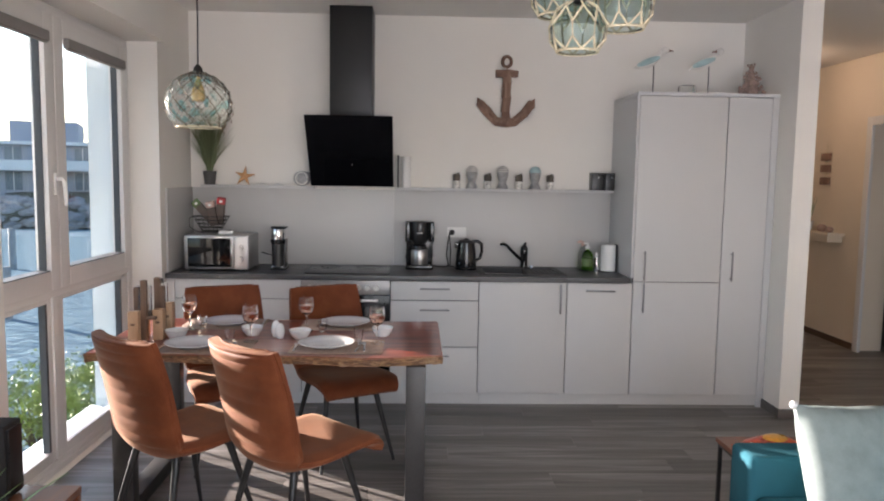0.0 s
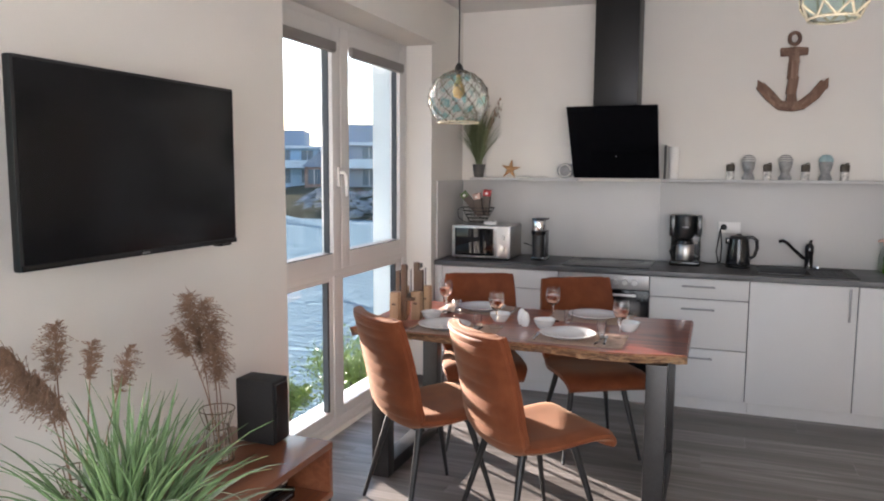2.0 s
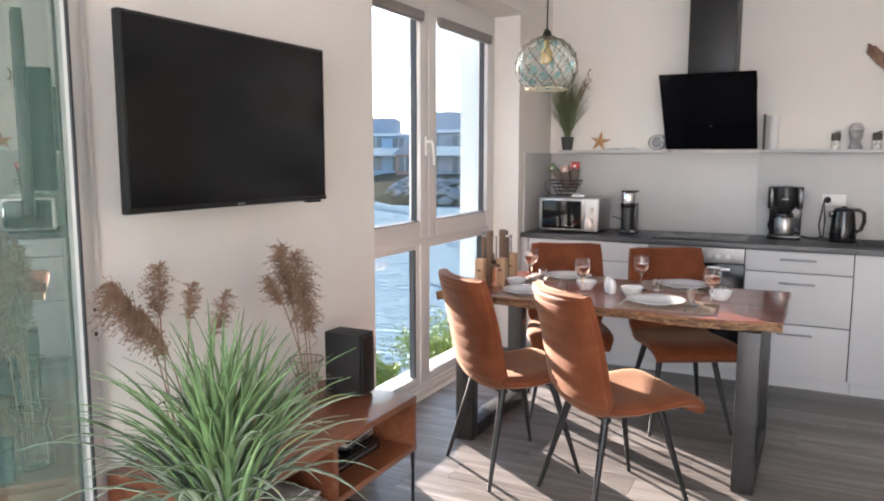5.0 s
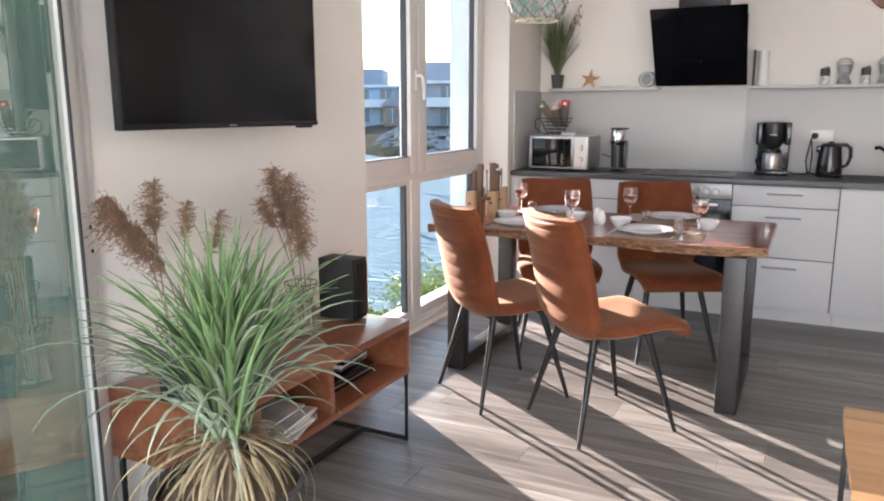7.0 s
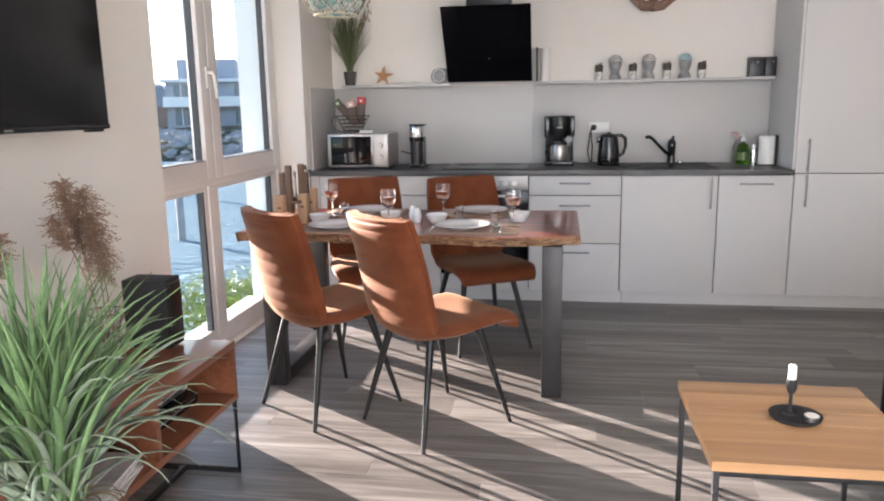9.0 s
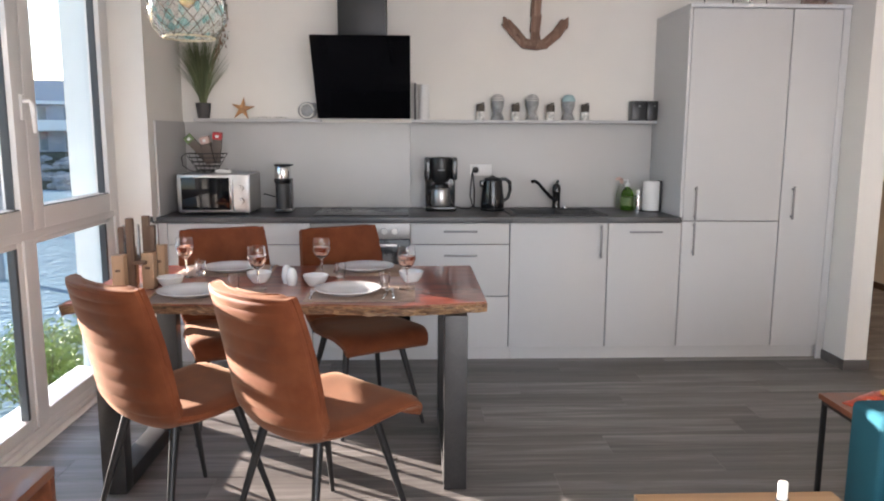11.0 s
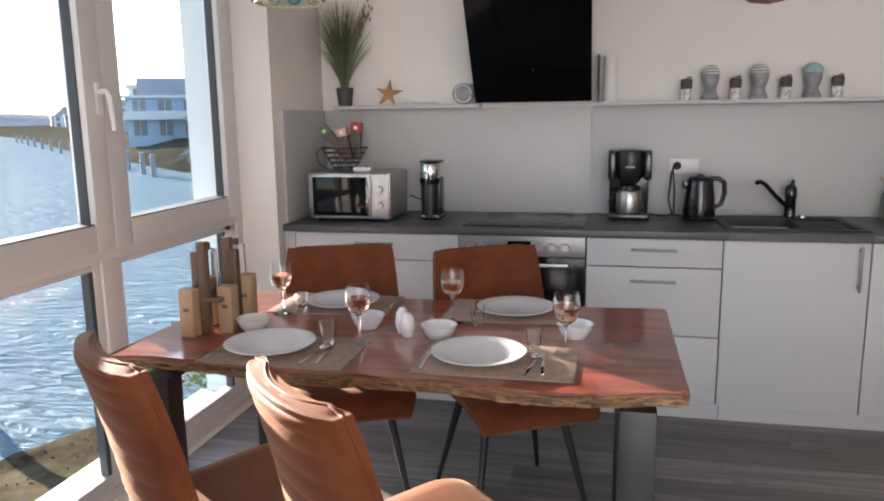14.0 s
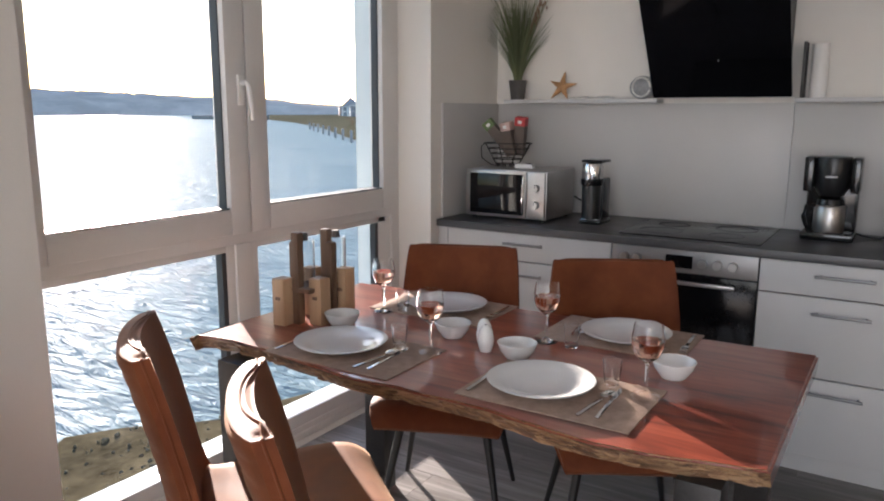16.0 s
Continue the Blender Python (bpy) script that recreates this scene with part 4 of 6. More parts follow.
# ---- outside ----
def sheet(name, rows, material, label, kind="structure"):
    bm = bmesh.new()
    g = [[bm.verts.new(p) for p in r] for r in rows]
    for a, b in zip(g, g[1:]):
        for k in range(len(a) - 1):
            bm.faces.new((a[k], a[k + 1], b[k + 1], b[k]))
    ob = finish(name, bm, material, None, label)
    if ob.data.polygons[0].normal.z < 0:
        ob.data.flip_normals()
    return tagged(ob, kind=kind)


WZ = -3.2
structure("water", box((-3500, -2500, WZ - 0.2), (2500, 4500, WZ)), M["water"], "grey-blue rippled harbour water reaching the far shore")


def shore_x(y):
    return float(np.interp(y, [-14, 0, 2.5, 4.2, 8, 14, 25], [-8.4, -7.8, -7.5, -6.3, -4.6, -2.6, 0.5]))


rows = []
for i in range(60):
    y = -14 + i * 39 / 59
    r = []
    for k in range(26):
        s = k / 25
        x = shore_x(y) - 1.5 + s * 12
        d = x - shore_x(y)
        z = WZ + 0.13 * d + 0.10 * noise.noise((x * 0.7, y * 0.7, 3)) + 0.05 * noise.noise((x * 2.5, y * 2.5, 8))
        r.append((x, y, min(z, -0.6)))
    rows.append(r)
sheet("ground", rows, M["sand"], "sandy pebble shore with thin grass below the house")
random.seed(12)
pebbles = None
for k in range(520):
    y = -3 + 9 * random.random()
    d = 0.1 + 3.2 * random.random() ** 1.4
    x = shore_x(y) + d
    r = 0.010 + 0.028 * random.random() ** 2
    pebbles = ball((x, y, WZ + 0.13 * d + 0.10 * noise.noise((x * 0.7, y * 0.7, 3)) + 0.12 * r), r, (1, 1, 1), 1, pebbles)
tagged(finish("pebbles", pebbles, M["pebble"], None, "grey and brown pebbles scattered along the waterline"), category="pebbles", kind="stuff")


def shrub(center, size, count, seed, label):
    random.seed(seed)
    s = thing("shrub", center, label, "shrub", "shrubs on the shore")
    bm = None
    tips = []
    for k in range(26):
        a, lean = random.random() * 6.28, random.random() ** 0.6
        tip = Vector((math.cos(a) * lean * size * 0.8, math.sin(a) * lean * size * 0.8, size * (1.25 - 0.5 * lean) * (0.75 + 0.4 * random.random())))
        midp = tip * 0.5 + Vector((0, 0, size * 0.12))
        bm = tube([(0.05 * math.cos(a), 0.05 * math.sin(a), -0.1), midp, tip], [0.018, 0.011, 0.004], 5, bm)
        tips.append((midp, tip))
    part("twigs", bm, M["twig"], s)
    lb = bmesh.new()
    for k in range(count):
        midp, tip = random.choice(tips)
        p = midp.lerp(tip, random.random() ** 0.7) + Vector((random.gauss(0, 1), random.gauss(0, 1), random.gauss(0, 0.8))) * size * 0.10
        d = Vector((random.gauss(0, 1), random.gauss(0, 1), random.gauss(0.6, 0.7))).normalized()
        q = d.cross(Vector((random.random(), random.random(), 0.3))).normalized()
        L, w = 0.05 + random.random() * 0.05, 0.014 + random.random() * 0.010
        vs = [lb.verts.new(p), lb.verts.new(p + d * L * 0.5 + q * w), lb.verts.new(p + d * L), lb.verts.new(p + d * L * 0.5 - q * w)]
        lb.faces.new(vs)
    tagged(part("foliage", lb, M["shrub"], s, "bright yellow-green leaves", False), kind="stuff")
    return s


for k, (x, y, z, size) in enumerate(((-4.6, 6.6, -2.95, 1.15), (-3.6, 5.2, -2.85, 1.05), (-5.2, 5.4, -3.0, 0.75), (-3.4, 7.6, -2.8, 1.2), (-2.4, 4.4, -2.7, 1.0), (-4.3, 8.6, -3.0, 0.9))):
    shrub((x, y, z), size, 2600, 20 + k, "yellow-green leafy shrub growing on the shore")


def mooring_post(x, y, h, r):
    ob = finish("mooring_post", lathe([(0, -1.5), (r, -1.5), (r * 1.03, 0), (r, h - 0.03), (r * 0.9, h), (0, h + 0.02)], 14), M["post"], None, at=(x, y, WZ))
    return tagged(ob, "grey mooring post standing in the harbour water", "post", "mooring posts in the water")


mooring_post(-8.3, 5.35, 1.75, 0.13)
mooring_post(-11.5, 18.5, 1.7, 0.13)
mooring_post(-18.0, 31.0, 2.0, 0.16)
for k in range(14):
    u = (k / 13) ** 1.4
    mooring_post(-36 - 104 * u, 52 + 100 * u, 1.9, 0.22)

# opposite bank
bank = [(60, 62), (0, 58), (-18, 57.5), (-36, 56.5), (-58, 77), (-82, 99), (-150, 168), (-235, 246), (-420, 400)]
rows = [[], [], [], [], []]
for i, (x, y) in enumerate(bank):
    a, b = Vector(bank[max(i - 1, 0)]), Vector(bank[min(i + 1, len(bank) - 1)])
    d = (b - a).normalized()
    nn = Vector((d.y, -d.x)) if Vector((d.y, -d.x)).y > 0 else Vector((-d.y, d.x))
    for k, (off, z) in enumerate(((-2, WZ - 0.8), (2, WZ + 0.7), (8, -0.9), (11, -0.6), (160, 0.3))):
        rows[k].append((x + nn.x * off, y + nn.y * off, z))
sheet("bank", rows, M["bank"], "grassy embankment on the far side of the harbour basin")
random.seed(3)
bm = None
for k in range(420):
    u = random.random()
    x = 12 - 55 * u
    y = 58.3 if x > -34 else 58.3 + (-34 - x) * 0.95
    s = random.random()
    bm = ball((x, y + s * 7 - 1.5, WZ + 0.1 + s * 2.1), 0.35 + 0.45 * random.random(), (1.2, 1, 0.7), 1, bm)
tagged(finish("embankment_rock", bm, M["rock"], None, "heap of grey stones along the opposite embankment", False), category="rocks", kind="stuff")


def building(x, y, turn, w, d, floors, wall, label, balcony=True, setback=False, gable=False, fh=2.6):
    b = thing("apartment_building", pose(x, y, -0.8, 0, 0, turn), label, "building", "buildings across the harbour")
    H = floors * fh
    part("wall", box((-w / 2, 0, -1), (w / 2, d, H), 0), M[wall], b, smooth=False)
    if gable:
        bm = bmesh.new()
        a = [bm.verts.new(p) for p in ((-w / 2 - 0.4, -0.4, H), (w / 2 + 0.4, -0.4, H), (0, -0.4, H + w * 0.5))]
        c = [bm.verts.new(p) for p in ((-w / 2 - 0.4, d, H), (w / 2 + 0.4, d, H), (0, d, H + w * 0.5))]
        bm.faces.new(a)
        bm.faces.new(c)
        for k in range(3):
            bm.faces.new((a[k], a[(k + 1) % 3], c[(k + 1) % 3], c[k]))
        part("roof", bm, M["bdark"], b, "dark pitched roof", False)
    else:
        part("roof", box((-w / 2 - 0.5, -0.8, H), (w / 2 + 0.5, d, H + 0.35)), M["bwhite"], b, smooth=False)
        if setback:
            part("penthouse", box((-w / 2 + 1.2, 1.5, H + 0.35), (w / 2 - 2.2, d - 1, H + 2.6)), M["bdark"], b, smooth=False)
    n = max(2, int(w / 2.6))
    for f in range(floors):
        for k in range(n):
            cx = -w / 2 + (k + 0.5) * w / n
            wd = part("window", box((cx - 0.8, -0.08, f * fh + 0.4), (cx + 0.8, 0.05, f * fh + 2.3)), M["bglass"], b, smooth=False)
            part("frame", box((cx - 0.04, -0.12, f * fh + 0.4), (cx + 0.04, -0.09, f * fh + 2.3)), M["bwhite"], wd, smooth=False)
        if balcony and f:
            bal = part("balcony", box((-w / 2 - 0.2, -1.7, f * fh - 0.15), (w / 2 + 0.2, -0.1, f * fh + 0.05)), M["bwhite"], b, "white balcony slab", False)
            part("railing", box((-w / 2 - 0.1, -1.68, f * fh + 0.05), (w / 2 + 0.1, -1.62, f * fh + 0.95)), M["bwhite"], bal, smooth=False)
    return b


building(-55, 84, 25, 9.5, 12, 2, "bblue", "blue and white apartment block with balconies and roof storey", True, True)
building(-46.5, 80, 25, 5.0, 10, 1, "bbrick", "brick-coloured house beside the blue block", False, False, True)
building(-38, 76, 20, 10, 12, 2, "bdark", "dark terraced block with white balconies", True, True)
building(-25, 74, 15, 8, 11, 1, "bwhite", "white house with a dark pitched roof", False, False, True)
building(-12, 78, 10, 12, 12, 2, "bwhite", "white apartment block with balconies", True, True)
building(-72, 106, 35, 6, 9, 3, "bwhite", "slim white block at the water", True, False)
building(-86, 122, 38, 9, 10, 1, "bdark", "low dark house on the bank", False, False)
building(-102, 136, 40, 8, 10, 2, "bwhite", "low white house on the bank", True, False)
building(-120, 160, 42, 14, 12, 2, "bdark", "low dark house on the bank", False, True)
building(-212, 268, 40, 13, 10, 2, "bdark", "low dark house on the distant bank", False, False)
building(-238, 290, 40, 9, 10, 2, "bwhite", "low white house on the distant bank", False, False, True)
building(-262, 322, 42, 16, 10, 2, "bbrick", "brick-coloured house on the distant bank", False, False)

# far shore with woodland, haze put into its pale colour
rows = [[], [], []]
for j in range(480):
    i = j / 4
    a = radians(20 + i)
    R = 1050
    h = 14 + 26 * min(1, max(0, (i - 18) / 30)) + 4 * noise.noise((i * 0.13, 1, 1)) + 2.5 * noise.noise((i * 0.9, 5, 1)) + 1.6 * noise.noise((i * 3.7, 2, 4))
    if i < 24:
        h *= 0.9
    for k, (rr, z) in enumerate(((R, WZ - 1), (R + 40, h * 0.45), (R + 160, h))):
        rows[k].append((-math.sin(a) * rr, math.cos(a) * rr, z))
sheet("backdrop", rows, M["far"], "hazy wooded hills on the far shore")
structure("jetty", box((-392, 318, WZ - 0.5), (-330, 325, WZ + 2.4)), M["rock"], "low stone jetty in the harbour mouth")


# ---- things on the worktop and the ledges ----
def microwave():
    o = thing("microwave", (0.085, -0.475, WT), "silver microwave oven with dark window and two knobs", "microwave")
    w, d, h = 0.435, 0.34, 0.245
    part("body", box((0, 0.012, 0.012), (w, d, h), 0.006), M["steel"], o, "silver metal housing")
    dr = part("door", box((0.004, -0.006, 0.016), (0.335, 0.012, h - 0.004), 0.004), M["steel"], o)
    part("window", box((0.028, -0.009, 0.030), (0.318, -0.004, h - 0.018), 0.003), M["blackglass"], dr, "dark glass window")
    part("handle", tube([(0.322, -0.010, 0.035), (0.326, -0.026, 0.07), (0.328, -0.030, 0.12), (0.326, -0.026, 0.18), (0.322, -0.010, 0.215)], 0.006, 8), M["chrome"], dr)
    cp = part("control_panel", box((0.339, -0.006, 0.016), (w - 0.004, 0.012, h - 0.004), 0.004), M["steel"], o)
    for z in (0.085, 0.165):
        k = part("knob", rod((0.388, -0.006, z), (0.388, -0.026, z), 0.019, 0.016, 18), M["steel"], cp)
        part("pointer", box((0.386, -0.030, z), (0.390, -0.025, z + 0.016), 0.0005), M["chrome"], k)
    for x in (0.03, w - 0.03):
        for y in (0.04, d - 0.03):
            part("foot", rod((x, y, 0), (x, y, 0.013), 0.012, seg=10), M["matt"], o)


microwave()


def wire_basket():
    o = thing("wire_basket", (0.225, -0.30, WT + 0.245), "black wire basket holding tea boxes on the microwave", "basket")
    for k in range(5):
        r, z = 0.055 + 0.014 * k, 0.018 + 0.026 * k
        part("hoop", tube([(r * 1.15 * math.cos(a * math.pi / 12), r * 0.9 * math.sin(a * math.pi / 12), z) for a in range(24)], 0.0028, 6, None, True), M["iron"], o)
    for k in range(8):
        a = k * math.pi / 4
        part("spoke", tube([(0.02 * math.cos(a), 0.016 * math.sin(a), 0.004), (0.055 * 1.15 * math.cos(a), 0.05 * math.sin(a), 0.014), (0.111 * 1.15 * math.cos(a), 0.1 * math.sin(a), 0.122)], 0.0022, 5), M["iron"], o)
    part("handle", tube([(-0.128, 0, 0.122), (-0.155, 0, 0.10), (-0.15, 0, 0.045), (-0.10, 0, 0.012), (-0.05, 0, 0.004)], 0.003, 6), M["iron"], o)


wire_basket()
for nm, mt, x, y, z, rot, size, lab in (
        ("tea_box", "green", 0.170, -0.30, 1.300, (8, -40, 10), (0.052, 0.05, 0.19), "dark green tea box leaning in the basket"),
        ("tea_box", "pink", 0.238, -0.31, 1.285, (8, -10, -4), (0.055, 0.045, 0.17), "pale pink tea box standing in the basket"),
        ("tea_box", "redbox", 0.288, -0.29, 1.300, (8, 7, 6), (0.055, 0.045, 0.19), "red tea box standing in the basket")):
    sx, sy, sz = size[0] / 2, size[1] / 2, size[2] / 2
    o = thing(nm, pose(x, y, z, *rot), lab, "box", "tea boxes in the basket")
    part("carton", box((-sx, -sy, -sz), (sx, sy, sz - 0.042), 0.002), M["darkroom"], o, "dark brown printed carton")
    part("lid", box((-sx - 0.0006, -sy - 0.0006, sz - 0.042), (sx + 0.0006, sy + 0.0006, sz), 0.002), M[mt], o, "coloured lid of the carton")
    part("label_mark", box((-0.010, -sy - 0.0016, sz - 0.030), (0.010, -sy - 0.0006, sz - 0.014), 0), M["paper"], o, "small pale print", False)
o = thing("adapter", (0.33, -0.32, WT + 0.2455), "small white appliance adapter on the microwave", "adapter")
part("case", box((-0.045, -0.02, 0), (0.05, 0.02, 0.022), 0.004), M["whiteplastic"], o)
part("button", box((0.015, -0.012, 0.022), (0.035, 0.004, 0.025), 0.001), M["matt"], o)


def capsule_machine():
    o = thing("capsule_coffee_machine", (0.705, -0.33, WT), "slim black capsule coffee machine with chrome head", "coffee machine")
    part("base", box((-0.052, -0.055, 0), (0.052, 0.10, 0.022), 0.008), M["gloss"], o)
    part("tray", box((-0.04, -0.06, 0.022), (0.04, 0.0, 0.028), 0.003), M["chrome"], o, "chrome drip tray")
    part("column", box((-0.045, 0.0, 0.02), (0.045, 0.10, 0.215), 0.012), M["gloss"], o)
    part("cup_stand", rod((0, -0.035, 0.028), (0, -0.035, 0.185), 0.044, 0.046, 20), M["blackplastic"], o)
    part("collar", lathe([(0, 0.185), (0.050, 0.185), (0.054, 0.20), (0.054, 0.215), (0, 0.215)], 24, None, (0, -0.03, 0)), M["gloss"], o)
    part("head", lathe([(0, 0.215), (0.048, 0.215), (0.050, 0.235), (0.050, 0.275), (0.046, 0.287), (0, 0.290)], 24, None, (0, -0.03, 0)), M["chrome"], o, "chrome head")
    part("lever", box((-0.05, -0.05, 0.290), (0.056, 0.06, 0.304), 0.006), M["gloss"], o)
    part("cable", tube([(-0.045, 0.05, 0.09), (-0.09, 0.06, 0.10), (-0.14, 0.10, 0.11), (-0.16, 0.18, 0.10)], 0.004, 6), M["matt"], o)


capsule_machine()


def filter_machine():
    o = thing("filter_coffee_machine", (1.695, -0.205, WT), "black filter coffee machine with steel jug", "coffee machine")
    part("base", box((-0.10, -0.08, 0), (0.10, 0.11, 0.035), 0.012), M["gloss"], o)
    part("tower", box((-0.098, 0.03, 0.03), (0.098, 0.11, 0.33), 0.014), M["gloss"], o)
    part("side_cheek", box((-0.105, -0.07, 0.20), (-0.068, 0.06, 0.345), 0.010), M["gloss"], o)
    part("side_cheek", box((0.068, -0.07, 0.20), (0.105, 0.06, 0.345), 0.010), M["gloss"], o)
    part("filter_holder", lathe([(0, 0.185), (0.045, 0.185), (0.066, 0.22), (0.070, 0.33), (0.066, 0.345), (0, 0.350)], 24, None, (0, -0.02, 0)), M["blackplastic"], o)
    j = part("jug", lathe([(0, 0.036), (0.058, 0.036), (0.060, 0.040), (0.060, 0.138), (0.056, 0.145), (0, 0.147)], 24, None, (0, -0.02, 0)), M["steel"], o, "brushed steel jug")
    part("lid", lathe([(0, 0.147), (0.054, 0.147), (0.050, 0.170), (0.03, 0.180), (0, 0.182)], 20, None, (0, -0.02, 0)), M["gloss"], j)
    part("handle", tube([(-0.055, -0.045, 0.145), (-0.085, -0.07, 0.14), (-0.092, -0.076, 0.10), (-0.08, -0.066, 0.06)], 0.009, 8), M["gloss"], j)
    part("emblem", box((-0.022, -0.0915, 0.262), (0.022, -0.0885, 0.270), 0), M["nickel"], o, "pale maker's mark", False)
    part("cable", tube([(0.09, 0.09, 0.02), (0.14, 0.10, 0.006), (0.19, 0.08, 0.005), (0.23, 0.12, 0.02), (0.235, 0.17, 0.12), (0.222, 0.185, 0.25)], 0.0045, 6), M["matt"], o, "black mains cable")


filter_machine()


def kettle():
    o = thing("kettle", (2.035, -0.20, WT), "black electric kettle with a smoked body", "kettle")
    part("base", lathe([(0, 0), (0.078, 0), (0.080, 0.012), (0.074, 0.022), (0, 0.022)], 28), M["gloss"], o)
    part("body", lathe([(0, 0.022), (0.076, 0.022), (0.078, 0.04), (0.070, 0.13), (0.062, 0.195), (0, 0.197)], 28), M["gloss"], o)
    part("lid", lathe([(0, 0.196), (0.061, 0.196), (0.052, 0.212), (0.02, 0.218), (0.012, 0.226), (0, 0.228)], 24), M["blackplastic"], o)
    part("spout", box((-0.085, -0.014, 0.155), (-0.050, 0.014, 0.197), 0.008), M["gloss"], o)
    part("handle", tube([(0.045, 0, 0.205), (0.085, 0, 0.205), (0.112, 0, 0.185), (0.115, 0, 0.13), (0.100, 0, 0.08), (0.072, 0, 0.062)], [0.011, 0.012, 0.013, 0.012, 0.011, 0.010], 10), M["gloss"], o)
    part("cable", tube([(-0.07, 0.02, 0.012), (-0.125, 0.04, 0.02), (-0.14, 0.10, 0.09), (-0.125, 0.17, 0.19), (-0.122, 0.183, 0.24)], 0.0045, 6), M["matt"], o, "black mains cable")


kettle()


def socket():
    o = thing("wall_socket", (1.974, -0.012, 1.152), "white double wall socket with a plug in it", "socket")
    part("plate", box((-0.072, -0.010, -0.038), (0.072, 0, 0.038), 0.004), M["whiteplastic"], o)
    for x in (-0.036, 0.036):
        part("well", lathe([(0.021, 0), (0.021, 0.003), (0.017, 0.003), (0.017, 0.001), (0, 0.001)], 20, None, (0, 0, 0)), M["gap"] if x < 0 else M["whiteplastic"], o, at=pose(x, -0.010, 0, 90, 0, 0))
    part("plug", lathe([(0, 0), (0.019, 0), (0.018, 0.02), (0.010, 0.034), (0, 0.036)], 16), M["matt"], o, "black plug", at=pose(-0.036, -0.012, 0, 90, 0, 0))


socket()


def soap_bottle():
    o = thing("soap_bottle", (2.935, -0.17, WT), "clear pump bottle of green dish soap", "bottle")
    part("bottle", lathe([(0, 0), (0.040, 0), (0.043, 0.01), (0.042, 0.10), (0.030, 0.135), (0.014, 0.145), (0.014, 0.155), (0, 0.155)], 20), M["soap"], o, "clear bottle with bright green soap")
    part("collar", lathe([(0, 0.155), (0.016, 0.155), (0.016, 0.175), (0, 0.176)], 14), M["whiteplastic"], o)
    part("pump", tube([(0, 0, 0.175), (0, 0, 0.20), (-0.03, -0.012, 0.20)], 0.006, 8), M["whiteplastic"], o)
    part("label_band", rod((0, 0, 0.03), (0, 0, 0.085), 0.0432, 0.0432, 20), M["green"], o, "green label")


soap_bottle()
o = thing("spray_bottle", (2.915, -0.095, WT), "pale spray bottle with a pink trigger", "bottle")
part("bottle", lathe([(0, 0), (0.032, 0), (0.034, 0.012), (0.032, 0.11), (0.016, 0.15), (0.013, 0.17), (0, 0.17)], 18), M["clearplastic"], o)
part("trigger", tube([(0, 0, 0.17), (0, 0, 0.195), (-0.02, -0.012, 0.205), (-0.045, -0.025, 0.20)], [0.013, 0.014, 0.012, 0.007], 8), M["pink"], o, "pink trigger head")
o = thing("kitchen_roll_holder", (3.065, -0.26, WT), "white kitchen roll in a black holder", "kitchen roll")
part("paper_roll", lathe([(0.018, 0.008), (0.052, 0.008), (0.053, 0.012), (0.053, 0.19), (0.052, 0.195), (0.018, 0.195)], 30, None, (0, 0, 0), True), M["paper"], o, "white paper roll")
part("base", rod((0, 0, 0), (0, 0, 0.008), 0.06, seg=24), M["matt"], o)
part("guard", box((0.048, -0.035, 0.006), (0.058, 0.03, 0.20), 0.003), M["matt"], o)
o = thing("dish_brush", (2.992, -0.225, WT), "upright chrome brush holder beside the soap", "brush")
part("holder", lathe([(0, 0), (0.020, 0), (0.020, 0.10), (0.016, 0.10), (0.016, 0.02), (0, 0.02)], 16), M["chrome"], o)
part("brush", rod((0, 0, 0.02), (0, 0, 0.135), 0.009, 0.012, 10), M["whiteplastic"], o)

LZ = 1.483          # top of the wall ledges


def grass_pot():
    o = thing("potted_grass", (0.155, -0.062, LZ), "tall artificial grass in a small dark grey pot", "plant")
    part("pot", lathe([(0, 0), (0.036, 0), (0.048, 0.095), (0.049, 0.10), (0.044, 0.10), (0.040, 0.085), (0, 0.085)], 20), M["potgrey"], o)
    random.seed(11)
    shapes = []
    for k in range(9):
        bm = None
        for q in range(46):
            a, lean, L = random.random() * 6.28, random.random() ** 0.9 * 0.17, 0.24 + random.random() * 0.31
            pts = []
            for s in range(5):
                u = s / 4
                dx, dy = lean * u ** 1.7 * math.cos(a), lean * u ** 1.7 * math.sin(a)
                pts.append((0.015 * math.cos(a) + dx, max(-0.30, min(0.050, 0.015 * math.sin(a) + dy * 0.8)), 0.08 + L * u * (1 - 0.1 * u)))
            bm = tube(pts, [0.0020, 0.0020, 0.0017, 0.0012, 0.0004], 3, bm)
        tagged(part("grass_tuft", bm, M["plantgrass"], o), kind="stuff")
    for k in range(3):
        bm = None
        tip = Vector((0.10 + 0.035 * k, -0.02 - 0.01 * k, 0.44 + 0.06 * k))
        bm = tube([(0, 0, 0.08), tip * 0.55 + Vector((0, 0, 0.08)), tip], [0.0016, 0.0014, 0.001], 4)
        for q in range(9):
            p = tip + Vector((random.gauss(0, 0.016), random.gauss(0, 0.012), random.gauss(-0.02, 0.03)))
            ball(p, 0.009, (0.5, 0.5, 1.5), 1, bm)
        tagged(part("seed_head", bm, M["pampas"], o, "brown seed heads"), kind="stuff")


grass_pot()


